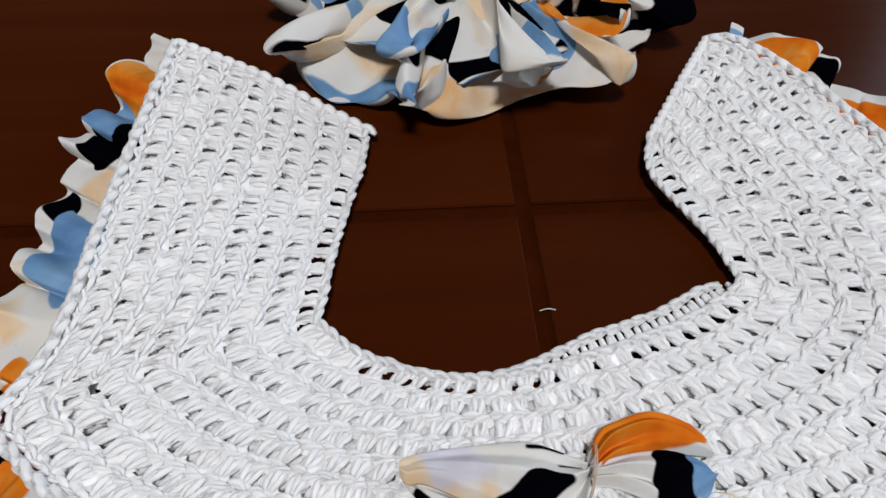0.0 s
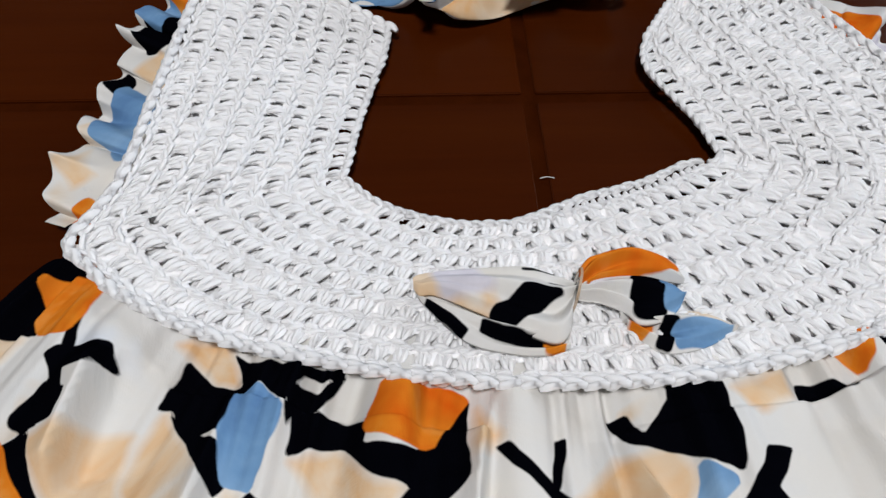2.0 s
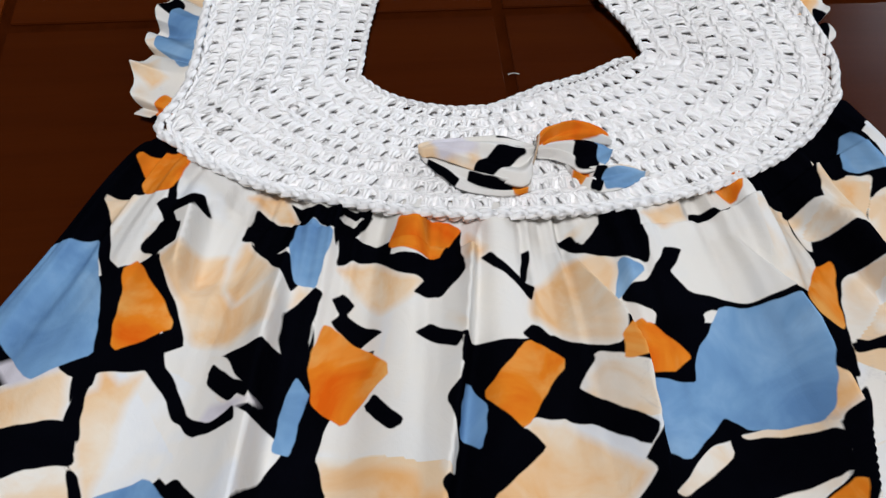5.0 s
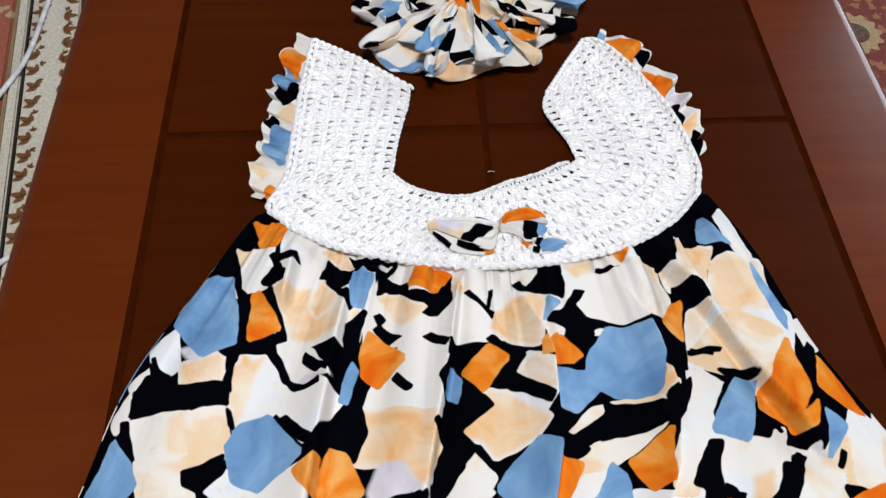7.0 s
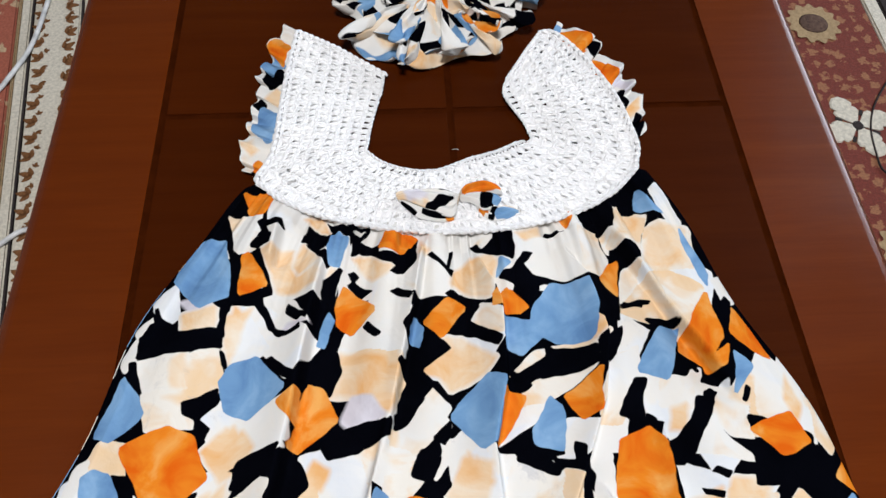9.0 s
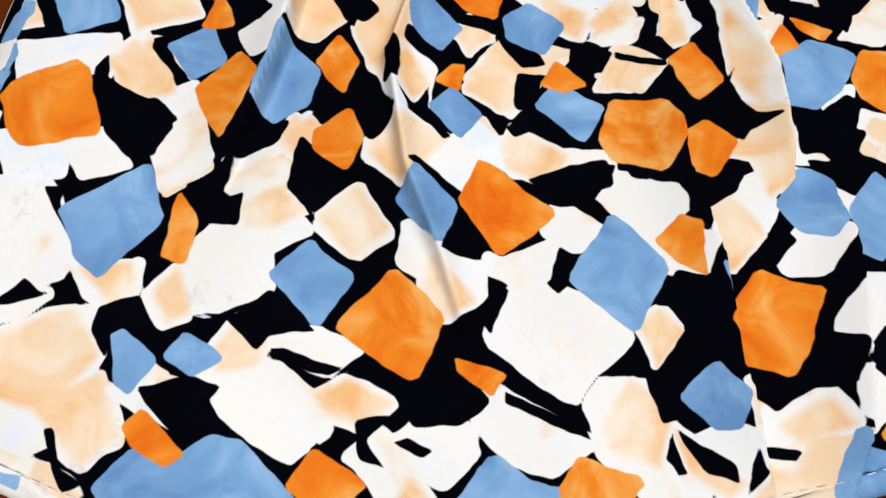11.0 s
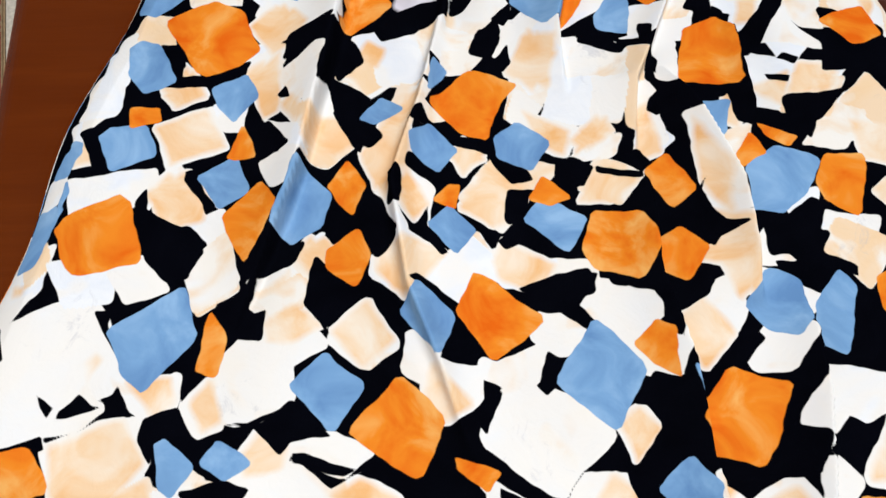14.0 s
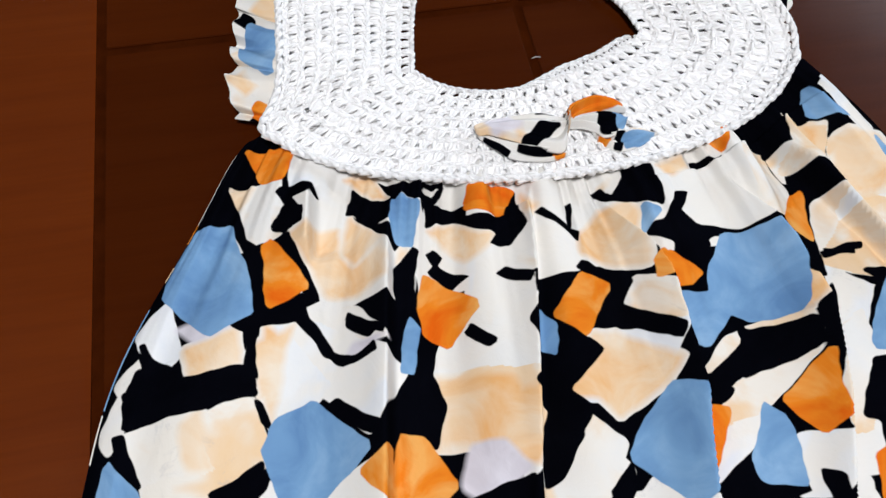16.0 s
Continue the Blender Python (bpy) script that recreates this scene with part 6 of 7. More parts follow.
for k in range(CROCHET_ROWS):
    crochet_row(k, 0.0, 0.0070, "crochet_row", 0.00132, 2)
for k in range(CROCHET_ROWS):
    crochet_ground(k, 0.0070)
for k in range(1, CROCHET_ROWS):
    crochet_row(k, -0.0046, 0.0058, "back_row", 0.00175)


def edging(name, r, drop, thick, pitch, shift=0.0, ends=(0.0, 1.0)):
    """A rope-like edge of looped chain stitches."""
    line = yoke_point(S, np.full(N, r), shift)
    length = np.r_[0, np.cumsum(np.linalg.norm(np.diff(line, axis=0), axis=1))]
    lo, hi = np.interp(ends, (0, 1), (0, length[-1]))
    count = int((hi - lo) / pitch)
    at = lo + (np.arange(count) + 0.5) * (hi - lo) / count
    t = np.linspace(0, 1, 6)[None]
    out, rads = [], []
    tang = np.gradient(line, axis=0)
    tang /= np.linalg.norm(tang, axis=1, keepdims=True)
    norm = np.stack([-tang[:, 1], tang[:, 0]], 1)
    for flip, lift in ((1, 0.0004), (-1, 0.0)):
        d = at[:, None] + pitch * (-0.65 + 1.3 * t)
        off = flip * thick * (0.9 - 1.5 * t) + rng.normal(0, 0.0002, (count, 1))
        p = np.stack([np.interp(d, length, line[:, q]) + off * np.interp(d, length, norm[:, q]) for q in (0, 1)], -1)
        z = yoke_height(p, r) + drop + lift + 0.0009 * np.sin(np.pi * t)
        out.append(np.concatenate([p, z[..., None]], -1))
        rads.append(np.broadcast_to(thick * np.array([0.5, 0.9, 1.05, 1.05, 0.9, 0.5]), (count, 6)) * rng.uniform(0.9, 1.12, (count, 1)))
    return tube_object(name, np.concatenate(out), np.concatenate(rads), YARN, yoke)


edging("neck_edging", 0.010, 0.0004, 0.0013, 0.0050)
edging("back_neck_edging", -0.015, -0.0036, 0.0013, 0.0054, 0.0068, (0.36, 0.76))
post_s = np.linspace(0.40, 0.70, 52)[:, None]
post_t = np.linspace(0, 1, 6)[None]
post_p = yoke_point(post_s + 0 * post_t, 0.03 - 0.035 * post_t + 0 * post_s)
post_p[..., 1] += 0.0060 * post_t * np.clip((post_s - 0.45) / 0.1, 0, 1) * np.clip((0.75 - post_s) / 0.08, 0, 1)
post_p[..., 0] += 0.0009 * np.sin(np.arange(52) * 2.1)[:, None] * post_t
post_z = yoke_height(post_p, 0.0) - 0.0042 + 0.0006 * np.sin(np.pi * post_t) + 0 * post_s
tube_object("back_neck_row", np.concatenate([post_p, post_z[..., None]], -1), 0.00115 * np.array([0.8, 1.0, 1.05, 1.05, 1.0, 0.8]), YARN, yoke, "", 6)
edging("outer_edging", 1.035, 0.0010, 0.0017, 0.0068)
edging("outer_rim", 0.985, -0.0020, 0.0016, 0.0066)
for s_end in (0.002, 0.998):
    r = np.linspace(0, 1, 16)
    t = np.linspace(-0.62, 0.62, 6)[None]
    rr = r[:, None] + t / 15
    p = yoke_point(np.full(rr.shape, s_end), rr)
    z = yoke_height(p, rr) + 0.0004 + 0.0012 * np.cos(t * 2.4)
    p[..., 1] += 0.0012 * np.cos(t * 2.5)
    tube_object("strap_end_edging", np.concatenate([p, z[..., None]], -1), 0.0019 * np.array([0.5, 0.9, 1.1, 1.1, 0.9, 0.5]), YARN, yoke)


# ---- sleeve ruffles ----
WHITE_GROUND = [("W", 30.0, 0.0, 200.0, 200.0, 0, -90, 0)]


def sharp(a):
    """A wave with straight flanks and nearly pointed crests."""
    return np.arcsin(0.97 * np.sin(a)) / 1.33


def ruffle(name, base, rim, waves, seed, label, dabs):
    """A gathered strip from the yoke's edge (base) to a free, waving rim."""
    count, across = 360, 26
    a, b = smooth_curve(base, count), smooth_curve(rim, count)
    u, w = np.meshgrid(np.linspace(0, 1, count), np.linspace(0, 1, across))
    p = a[None] * (1 - w[..., None]) + b[None] * w[..., None]
    way = b - a
    way /= np.linalg.norm(way, axis=1, keepdims=True)
    run = np.gradient((a + b) / 2, axis=0)
    run /= np.linalg.norm(run, axis=1, keepdims=True)
    ph = 2 * np.pi * waves * (u + 0.035 * np.sin(u * 17 + seed) + 0.02 * np.sin(u * 31 + 2 * seed)) + seed
    swing = w ** 0.8 * (0.45 + 0.75 * np.sin(u * 23 + 3 * seed) ** 2) * np.clip(u / 0.06, 0, 1) * np.clip((1 - u) / 0.04, 0, 1)
    p += run[None] * ((0.0052 * np.sin(ph - 1.0 + 0.6 * w) + 0.0016 * np.sin(u * 61 + 3 * seed + 1.5 * w)) * swing)[..., None]
    p += way[None] * ((0.0022 * np.sin(ph + 0.3) + 0.0020 * np.sin(u * 37 + 2 * seed)) * swing)[..., None]
    z = 0.0105 + 0.0065 * sharp(ph) * swing - 0.0025 * w + 0.0012 * np.sin(ph * 2.3 + w * 5) * swing
    verts = np.concatenate([p, np.maximum(z, 0.0012)[..., None]], -1).reshape(-1, 3)
    ob = mesh_object(name, verts, grid_faces(across, count), CLOTH, dress, label)
    length = np.linalg.norm(np.diff((a + b) / 2, axis=0), axis=1).sum() * 100
    print_on(ob, np.stack([u * length * 1.25, w * 4.2], -1).reshape(-1, 2), WHITE_GROUND + dabs)
    return ob


LEFT_DABS = [("K", 0.7, 1.5, 1.6, 1.2, 20, -80, 0.2), ("K", 2.6, 1.0, 1.3, 1.5, 35, -90, 0), ("O", 4.3, 3.0, 2.6, 2.2, 15, -90, 0.2), ("B", 6.6, 3.2, 2.4, 2.0, 25, -90, 0),
             ("K", 8.2, 2.2, 3.0, 2.4, 55, -90, 0.2), ("P", 11.0, 1.6, 2.2, 2.2, 30, -90, 0), ("K", 13.0, 3.4, 1.1, 1.6, 25, -90, 0), ("B", 15.3, 2.2, 4.2, 2.4, 10, -80, 0.1),
             ("O", 21.2, 1.8, 1.6, 1.3, 20, -90, 0), ("K", 22.4, 1.6, 1.4, 2.0, 40, -90, 0), ("P", 18.9, 3.2, 1.5, 1.6, 40, -90, 0)]
ruffle("left_sleeve_ruffle", [(-0.136, 0.090), (-0.148, 0.030), (-0.153, -0.023), (-0.157, -0.056), (-0.166, -0.080)],
       [(-0.162, 0.110), (-0.176, 0.066), (-0.184, 0.018), (-0.188, -0.026), (-0.190, -0.070)], 7, 0.5, "gathered print ruffle along the armhole", LEFT_DABS)
RIGHT_DABS = [("B", 0.8, 2.5, 1.6, 1.8, 20, -90, 0), ("O", 3.2, 2.2, 3.2, 3.0, 25, -90, 0.1), ("K", 5.8, 3.0, 1.6, 1.8, 40, -90, 0), ("O", 9.0, 1.8, 4.0, 2.6, 12, -90, 0.1),
              ("G", 12.0, 3.0, 2.2, 1.6, 10, -90, 0), ("K", 13.8, 1.6, 2.6, 2.0, 20, -85, 0.3), ("P", 16.0, 2.2, 1.4, 3.0, 10, -90, 0), ("K", 18.4, 2.4, 2.6, 3.2, 35, -90, 0)]
ruffle("right_sleeve_ruffle", [(0.106, 0.082), (0.129, 0.050), (0.149, 0.006), (0.157, -0.031), (0.161, -0.056)],
       [(0.118, 0.107), (0.150, 0.082), (0.168, 0.045), (0.182, 0.005), (0.182, -0.038)], 6, 2.0, "gathered print ruffle along the armhole", RIGHT_DABS)


# ---- bow ----
bow = empty("bow", (0.0, -0.114, 0.0158))
bow.parent = dress
tagged(bow, "small bow of the same printed cloth tied with thread")


def bow_wing(upper, lower, lift, bulge, seed, dabs):
    """A loop of folded cloth between two edges that both run from the knot outwards: a swollen upper layer with creases from the knot, and a flat one below."""
    count, across, under = 64, 44, 10
    a, b = smooth_curve([(x / 100, y / 100) for x, y in upper], count), smooth_curve([(x / 100, y / 100) for x, y in lower], count)
    w = np.concatenate([np.linspace(0, 1, across), np.linspace(1, 0, under + 2)[1:-1]])[None]
    top = np.concatenate([np.ones(across), np.zeros(under)])[None]
    t = np.linspace(0, 1, count)[:, None]
    p = a[:, None] * (1 - w[..., None]) + b[:, None] * w[..., None]
    dome = np.sin(np.pi * w) ** 0.55 * (0.35 + 0.65 * np.sin(np.pi * np.clip(0.12 + 0.80 * t, 0, 1)))
    crease = 0.0030 * sharp(w * 15 + seed + 1.5 * t) * (1 - t) ** 0.9 + 0.0014 * sharp(w * 8 - 6 * t + seed)
    z = lift + 0.0008 + top * (bulge * dome + crease * np.sin(np.pi * w) ** 0.5)
    ob = mesh_object("bow_wing", np.concatenate([p, z[..., None]], -1).reshape(-1, 3), grid_faces(count, across + under, True), CLOTH, bow)
    print_on(ob, p.reshape(-1, 2) * 100, WHITE_GROUND + dabs)
    return ob


bow_wing([(-0.3, -1.0), (-2.0, -0.8), (-3.5, -0.1), (-5.2, 0.40)], [(-0.4, -1.95), (-1.2, -2.15), (-2.3, -2.05), (-3.7, -1.55), (-5.0, -0.15), (-5.3, 0.35)], 0.0005, 0.0034, 0.4,
         [("K", -4.35, -0.80, 1.7, 0.36, -47, -90, 0), ("K", -2.2, -1.52, 2.3, 0.38, -17, -90, 0), ("O", -0.85, -1.95, 0.5, 0.3, 0, -90, 0)])
bow_wing([(0, 0.3), (-1.0, 0.85), (-1.8, 1.1), (-4.1, 1.0), (-5.1, 0.85), (-5.35, 0.70)], [(-0.05, -0.3), (-0.35, -1.5), (-0.9, -1.9), (-2.1, -1.35), (-3.3, -0.65), (-4.6, 0.0), (-5.15, 0.05), (-5.35, 0.35)], 0.0032, 0.0052, 1.3,
         [("G", -3.75, 0.50, 1.7, 1.4, 10, -75, 0.1), ("P", -5.0, 0.35, 1.3, 1.6, 0, -80, 0), ("P", -4.0, -0.28, 2.4, 0.5, -34, -90, 0), ("P", -3.0, -0.2, 0.4, 0.9, 12, -90, 0.2),
          ("K", -1.95, -0.60, 2.2, 1.0, 28, -70, 0.3), ("K", -1.1, 0.72, 1.1, 0.16, -14, -90, 0), ("K", -0.5, 0.15, 0.8, 0.10, -4, -90, 0)])
bow_wing([(1.2, -0.5), (3.4, -0.6), (4.4, -0.8), (5.2, -1.3)], [(1.6, -1.3), (2.4, -2.1), (3.2, -2.2), (4.2, -1.95), (5.2, -1.4)], 0.0005, 0.0036, 2.0,
         [("B", 4.0, -1.6, 1.9, 0.7, 8, -80, 0.1), ("K", 2.75, -1.65, 0.6, 1.1, -20, -90, 0), ("O", 1.95, -1.25, 0.5, 0.6, 20, -90, 0), ("P", 4.3, -0.8, 1.2, 0.25, -20, -90, 0)])
bow_wing([(0, 0.4), (0.5, 1.2), (1.0, 1.5), (2.3, 1.8), (3.5, 1.2), (3.75, 0.5)], [(0.1, 0.0), (1.0, 0.4), (2.0, 0.5), (3.0, 0.4), (3.75, 0.3)], 0.0022, 0.0054, 0.9,
         [("O", 1.8, 1.15, 3.0, 1.35, 8, -75, 0.1), ("K", 0.75, 1.4, 0.4, 0.5, -40, -90, 0), ("K", 1.85, 1.2, 0.65, 0.32, 35, -70, -0.6)])
bow_wing([(0, 0.2), (1.2, 0.5), (2.4, 0.55), (3.3, 0.2), (3.6, -0.25)], [(0.1, -0.35), (0.8, -0.5), (1.5, -0.9), (1.9, -1.35), (2.7, -1.25), (3.3, -0.8), (3.6, -0.35)], 0.0040, 0.0042, 2.6,
         [("G", 0.95, 0.30, 0.7, 0.25, 8, -90, 0), ("K", 2.35, -0.35, 1.2, 1.7, -8, -95, 0), ("B", 3.2, -0.2, 0.5, 1.4, -14, -90, 0)])
ring = np.array([[(0.0026 * math.cos(q) + 0.0005 * k, 0.0095 * math.cos(q + 0.2) * 0.9, 0.0060 + 0.0066 * math.sin(q)) for q in np.linspace(0, 2 * math.pi, 26)] for k in range(2)])
tube_object("knot_thread", ring, 0.00020, plain("beige_thread", (0.60, 0.44, 0.30), 0.8), bow, "beige sewing thread wound round the middle", 5)

# ---- hair scrunchie ----
scrunchie = empty("hair_scrunchie", (-0.010, 0.134, 0.0))
tagged(scrunchie, "ruffled hair scrunchie of orange, blue and black print", "scrunchie")


def frill(name, lobes, middle, half, lift, high, seed, dabs):
    """A closed ring of loose cloth: a few broad, soft folds along the rim that flop over one another, gathered tight at the core."""
    count, across = 720, 64
    th, ph = np.meshgrid(np.linspace(0, 2 * np.pi, count, endpoint=False), np.linspace(0, 2 * np.pi, across, endpoint=False))
    fold = lobes * th + 1.1 * np.sin(2 * th + seed) + 0.9 * np.sin(3 * th + 2.3 * seed)
    rim = (0.5 + 0.5 * np.cos(ph)) ** 0.8
    core = 1 - rim
    size = 1 + 0.12 * np.sin(3 * th + 3 * seed) + 0.10 * np.sin(5 * th + seed)
    rad = middle + half * np.cos(ph) * (1 + (size - 1) * rim + 0.27 * sharp(fold + 0.5) * rim + 0.13 * sharp(2.3 * fold + seed) * rim)
    sway = (1.45 / lobes) * np.sin(fold + 1.2 + 0.7 * np.sin(ph) + 0.9 * rim) + (0.40 / lobes) * sharp(2.0 * fold + 1.7 * ph + seed)
    tt = th + sway * rim ** 0.8 * size + 0.06 * np.sin(3 * ph + fold) * core
    crumple = 0.0016 * np.sin(3.1 * fold + 2 * ph + seed) + 0.0010 * np.sin(5.3 * fold - 3 * ph)
    z = 0.0030 + lift + high * (0.5 + 0.5 * np.sin(fold + 0.9 * rim)) * (0.35 + 0.65 * rim) + 0.011 * np.sin(ph) * (0.2 + 0.8 * core) + 0.008 * core * (1 + 0.5 * np.sin(fold * 2 + ph)) + crumple
    xyz = np.stack([rad * np.cos(tt) * 1.10, rad * np.sin(tt) * 0.98, np.maximum(z, 0.001)], -1)
    index = np.arange(across * count).reshape(across, count)
    wrapped = np.vstack([np.hstack([index, index[:, :1]]), np.hstack([index[:1], index[:1, :1]])])
    faces = np.stack([wrapped[:-1, :-1], wrapped[:-1, 1:], wrapped[1:, 1:], wrapped[1:, :-1]], -1).reshape(-1, 4)
    ob = mesh_object(name, xyz.reshape(-1, 3), faces, CLOTH, scrunchie)
    around = (middle + half) * 100 * 0.66
    print_on(ob, np.stack([th * around, (1 - np.cos(ph)) * half * 90 + (ph > np.pi) * 11], -1).reshape(-1, 2), WHITE_GROUND + dabs)
    return ob


frill("outer_frill", 10, 0.054, 0.037, 0.0, 0.024, 0.4, scatter(11, 76, 24, 3.2, "PPKKKKOBBW"))
frill("upper_frill", 8, 0.045, 0.034, 0.012, 0.022, 2.1, scatter(8, 68, 24, 3.1, "PPKKKKOBBW"))
frill("inner_frill", 6, 0.026, 0.018, 0.018, 0.016, 3.3, scatter(5, 40, 18, 3.0, "WPKKOBPW"))


# ---- threads on the table ----
def loose_thread(name, points, radius, mat, label):
    line = smooth_curve(points, 40)
    ob = tube_object(name, line[None], radius, mat, None, "", 5)
    return tagged(ob, label, "thread")


loose_thread("loose_thread", [(-0.077, -0.698, 0.0012), (-0.083, -0.706, 0.0009), (-0.086, -0.716, 0.0009)], 0.00035, THREAD_DARK, "short dark thread end below the hem on the table")
loose_thread("loose_thread", [(-0.069, -0.699, 0.0012), (-0.066, -0.708, 0.0009), (-0.070, -0.715, 0.0009)], 0.00025, THREAD_DARK, "short dark thread end below the hem on the table")
loose_thread("loose_thread", [(0.145, -0.676, 0.003), (0.143, -0.692, 0.0009), (0.134, -0.702, 0.0008), (0.129, -0.716, 0.0008)], 0.00009, THREAD_WHITE, "fine pale thread hanging from the hem")
loose_thread("lint_fleck", [(-0.001, -0.048, 0.0008), (0.002, -0.0475, 0.0011), (0.005, -0.048, 0.0008)], 0.0002, THREAD_WHITE, "tiny pale lint fleck on the wooden table")


# ---- rugs ----
def rug(name, pieces, label):
    holder = empty(name, (0, 0, FLOOR_Z))
    tagged(holder, label, "rug")
    for piece, x0, x1, y0, y1, z1, mat in pieces:
        part(piece, box_bm(x0, x1, y0, y1, 0.0, z1, 0.003, 2), mat, holder)
    return holder


left_rug = rug("oriental_rug", [
    ("rug_field", -0.75, -0.001, -1.3, 1.1, 0.009, RUG_RUST),
    ("rug_stripe", 0.0, 0.005, -1.3, 1.1, 0.0094, PETAL_TAN),
    ("rug_stripe", 0.006, 0.023, -1.3, 1.1, 0.0092, PETAL),
    ("rug_line", 0.024, 0.027, -1.3, 1.1, 0.0094, PILE_DARK),
    ("rug_border", 0.028, 0.105, -1.3, 1.1, 0.009, PETAL),
    ("rug_line", 0.106, 0.109, -1.3, 1.1, 0.0094, PILE_DARK),
    ("rug_stripe", 0.110, 0.19, -1.3, 1.1, 0.0092, PETAL)], "rust-red oriental rug with ivory border and brown leaf motifs")
left_rug.location = (-0.655, 0.25, FLOOR_Z)
left_rug.rotation_euler = (0, 0, radians(8.5))


def leaf_mesh():
    """A sprig of three pointed leaves, woven a little proud of the pile."""
    bm = bmesh.new()
    for turn_by, long in ((0, 1.0), (55, 0.8), (-55, 0.8)):
        ring_pts = []
        for q in np.linspace(0, 2 * math.pi, 14, endpoint=False):
            x, y = 0.5 + 0.5 * math.cos(q), 0.24 * math.sin(q) * (1 - 0.45 * math.cos(q))
            p = Matrix.Rotation(radians(turn_by), 3, "Z") @ Vector((x * long, y * long, 0))
            ring_pts.append(p * 0.020)
        top = [bm.verts.new((p.x, p.y, 0.0012)) for p in ring_pts]
        foot = [bm.verts.new((p.x, p.y, 0.0)) for p in ring_pts]
        bm.faces.new(top)
        for i in range(14):
            bm.faces.new((foot[i], foot[(i + 1) % 14], top[(i + 1) % 14], top[i]))
    me = bpy.data.meshes.new("leaf_motif")
    bm.normal_update()
    bm.to_mesh(me)
    bm.free()
    me.materials.append(LEAF_BROWN)
    return me


LEAF_BROWN = plain("brown_leaf_pile", (0.17, 0.075, 0.03), 0.95, 260.0, 0.45, 0.4)
LEAF = leaf_mesh()
leaf_turns = random.Random(3)
for i in range(-22, 24):
    for column, x in enumerate((0.047, 0.084)):
        leaf = new("leaf_motif", LEAF)
        leaf.parent = left_rug
        leaf.matrix_basis = pose(x + leaf_turns.uniform(-0.003, 0.003), 0.034 * i + 0.017 * column, 0.0091, 0, 0, (20 if column else 160) + leaf_turns.uniform(-25, 25))
        bud = new("leaf_motif", LEAF)
        bud.parent = left_rug
        bud.matrix_basis = pose(x + 0.004, 0.034 * i + 0.017 * column + 0.016, 0.0091, 0, 0, leaf_turns.uniform(-180, 180)) @ Matrix.Diagonal((0.42, 0.42, 1, 1))
right_rug = rug("oriental_rug", [
    ("rug_field", 0.45, 0.80, -1.6, 1.5, 0.009, RUG_RED),
    ("rug_stripe", 0.802, 0.83, -1.6, 1.5, 0.0095, PETAL),
    ("rug_border", 0.832, 0.92, -1.6, 1.5, 0.009, PILE_DARK),
    ("rug_stripe", 0.922, 0.945, -1.6, 1.5, 0.0095, PETAL),
    ("rug_field", 0.947, 1.7, -1.6, 1.5, 0.009, RUG_RED)], "dark red oriental rug with ivory flowers")


def flower(x, y, radius, petals, seed):
    """A woven flower: rounded petals round a dark eye, a little proud of the pile."""
    r = random.Random(seed)
    for i in range(petals):
        a = 2 * math.pi * i / petals + 0.3
        half = ((0.10, 0.07), (0.26, 0.20), (0.42, 0.33), (0.54, 0.34), (0.60, 0.25), (0.70, 0.30), (0.84, 0.24), (0.96, 0.10))
        outline = [(px, py) for px, py in half] + [(px, -py * r.uniform(0.85, 1.0)) for px, py in half[::-1]]
        bm = bmesh.new()
        top = [bm.verts.new((px * radius * 0.94, py * radius * 0.94, 0.0018)) for px, py in outline]
        foot = [bm.verts.new((px * radius, py * radius, 0.0)) for px, py in outline]
        bm.faces.new(top[::-1])
        for q in range(len(top)):
            bm.faces.new((foot[q], top[q], top[(q + 1) % len(top)], foot[(q + 1) % len(top)]))
        bmesh.ops.recalc_face_normals(bm, faces=bm.faces[:])
        bm.transform(Matrix.Translation((x, y, 0.0098)) @ Matrix.Rotation(a, 4, "Z"))
        part("petal", bm, PETAL, right_rug)
        bm = box_bm(-0.006, 0.006, -0.003, 0.003, 0, 0.0012, 0.0006, 1)
        bm.transform(Matrix.Translation((x, y, 0.0098)) @ Matrix.Rotation(a + math.pi / petals, 4, "Z") @ Matrix.Translation((radius * 0.46, 0, 0)))
        part("petal_shade", bm, PILE_DARK, right_rug)
    bm = bmesh.new()
    bmesh.ops.create_uvsphere(bm, u_segments=14, v_segments=6, radius=1.0)
    for v in bm.verts:
        v.co = Vector((x + v.co.x * radius * 0.17, y + v.co.y * radius * 0.17, 0.0105 + v.co.z * 0.002))
    part("flower_eye", bm, PILE_DARK, right_rug, smooth=True)


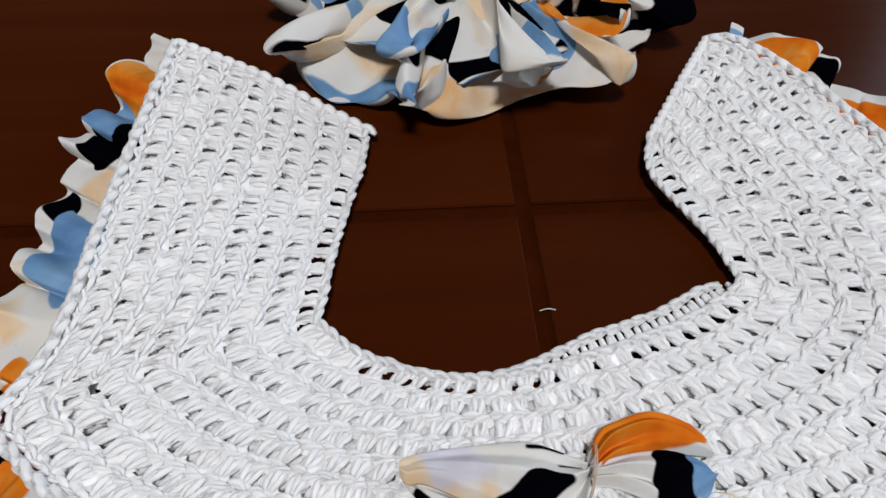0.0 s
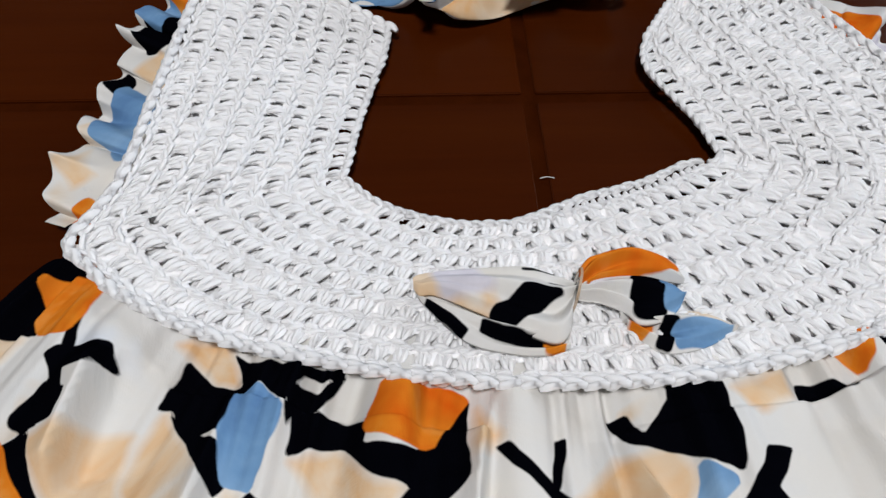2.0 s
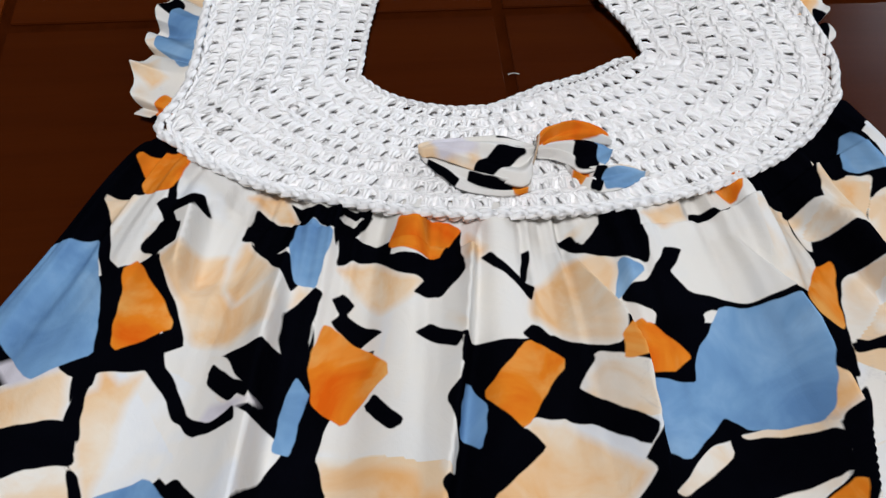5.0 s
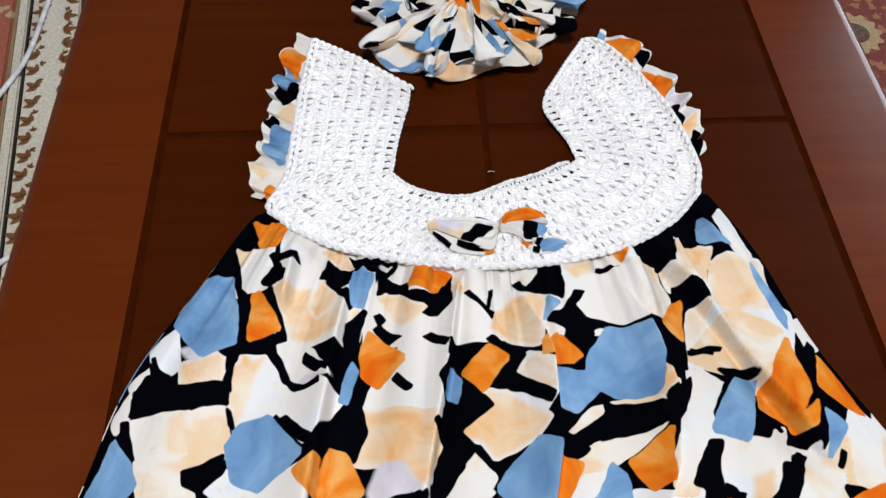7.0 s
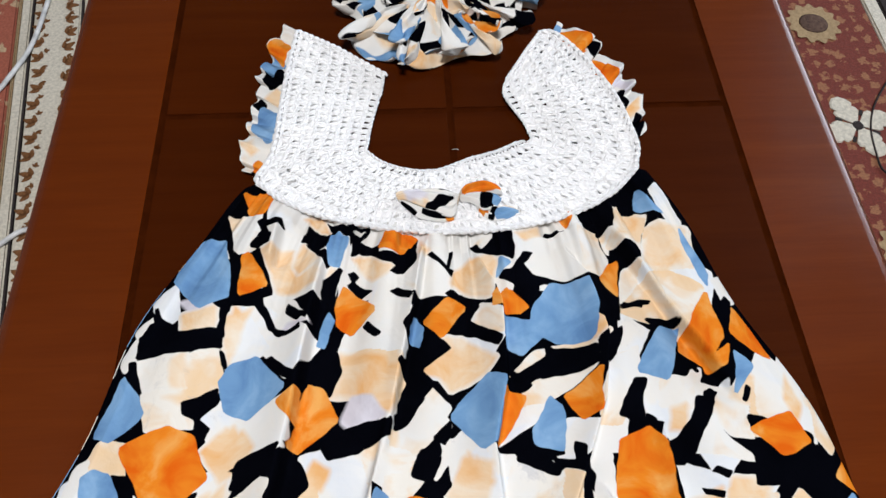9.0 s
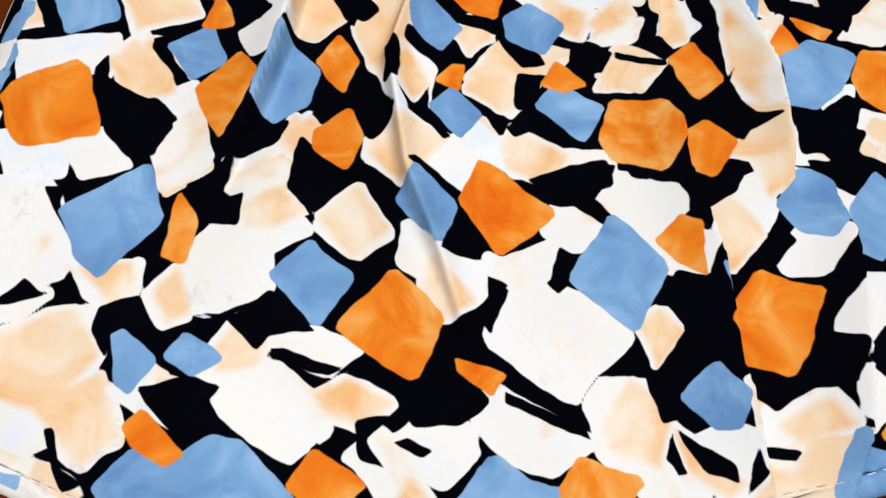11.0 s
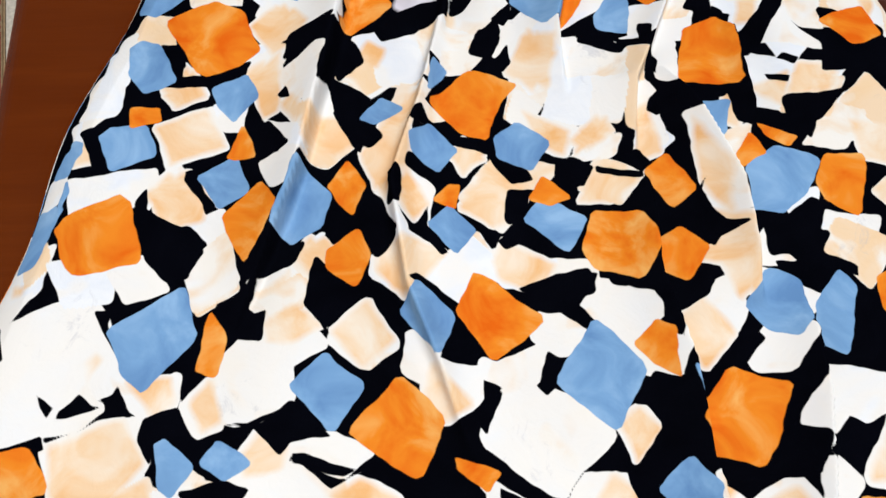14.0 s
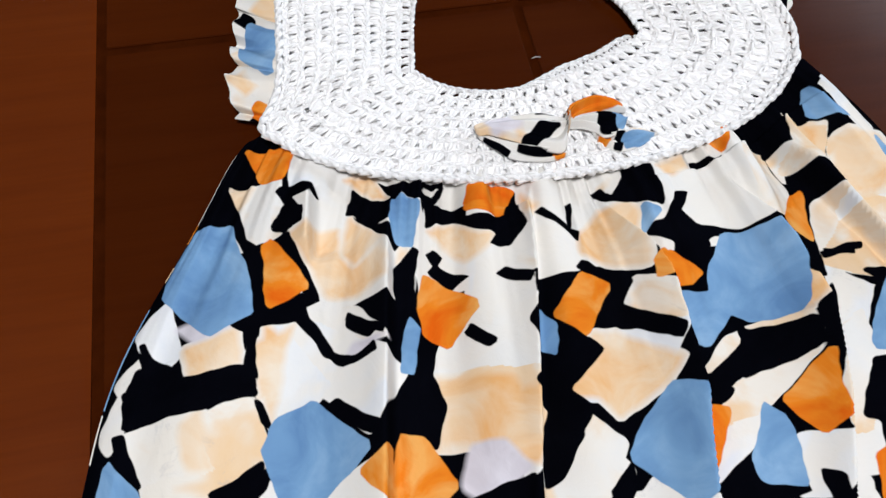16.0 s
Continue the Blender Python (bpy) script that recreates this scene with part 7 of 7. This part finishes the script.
def rosette(x, y, radius):
    bm = bmesh.new()
    rim = [bm.verts.new((x + radius * (1 + 0.10 * math.cos(13 * a)) * math.cos(a), y + radius * (1 + 0.10 * math.cos(13 * a)) * math.sin(a), 0.0112)) for a in np.linspace(0, 2 * math.pi, 78, endpoint=False)]
    bm.faces.new(rim)
    part("rosette", bm, PETAL_TAN, right_rug)
    bm = bmesh.new()
    bmesh.ops.create_uvsphere(bm, u_segments=20, v_segments=6, radius=1.0)
    for v in bm.verts:
        v.co = Vector((x + v.co.x * radius * 0.58, y + v.co.y * radius * 0.52, 0.0112 + v.co.z * 0.002))
    part("rosette_eye", bm, plain("brown_pile", (0.10, 0.06, 0.045), 0.95, 200.0, 0.4), right_rug, smooth=True)


for k in range(-20, 21):
    bm = bmesh.new()
    bmesh.ops.create_uvsphere(bm, u_segments=10, v_segments=5, radius=1.0)
    for v in bm.verts:
        v.co = Vector((0.874 + 0.018 * (k % 2) - 0.009 + v.co.x * 0.014, 0.3 + 0.035 * k + v.co.y * 0.009 * (1 + 0.4 * v.co.x), 0.0092 + v.co.z * 0.002))
    part("petal", bm, PETAL, right_rug, smooth=True)
for k in range(-2, 3):
    flower(0.690 + 0.01 * (k % 2), 0.240 + 0.46 * k, 0.066, 4, k)
    rosette(0.690, 0.470 + 0.46 * k, 0.045)
def floor_cable(points, label):
    line = smooth_curve([(x, y, 0) for x, y in points], 60)
    line[:, 2] = FLOOR_Z + 0.0138
    return tagged(tube_object("electric_cable", line[None], 0.0038, CABLE_WHITE, None, "", 8), label, "cable", "cables on the rug")


floor_cable([(-0.62, 1.1), (-0.646, 0.63), (-0.652, 0.465), (-0.670, 0.392), (-0.700, 0.33), (-0.80, 0.24), (-1.0, 0.20)], "thin white electric cable curving across the ivory rug border")
floor_cable([(-0.45, 0.12), (-0.567, 0.097), (-0.593, 0.089), (-0.626, 0.063), (-0.70, 0.045), (-0.95, 0.06)], "thin white electric cable running under the table")
cord = smooth_curve([(x, y, FLOOR_Z + 0.0120) for x, y in [(0.796, 0.353), (0.766, 0.323), (0.729, 0.276), (0.708, 0.231), (0.699, 0.181), (0.7, 0.149), (0.73, 0.119)]], 50)
tagged(tube_object("thin_cord", cord[None], 0.0016, PILE_DARK, None, "", 6), "thin dark cord lying curled on the red rug", "cord")

# ---- ceiling lamp ----
lamp = empty("ceiling_lamp", (-0.13, -0.86, CEIL_Z))
tagged(lamp, "round white ceiling lamp above the table", "lamp")
bm = bmesh.new()
bmesh.ops.create_cone(bm, cap_ends=True, segments=40, radius1=0.23, radius2=0.21, depth=0.03)
bmesh.ops.translate(bm, verts=bm.verts[:], vec=(0, 0, -0.016))
part("lamp_base", bm, LAMP_WHITE, lamp)
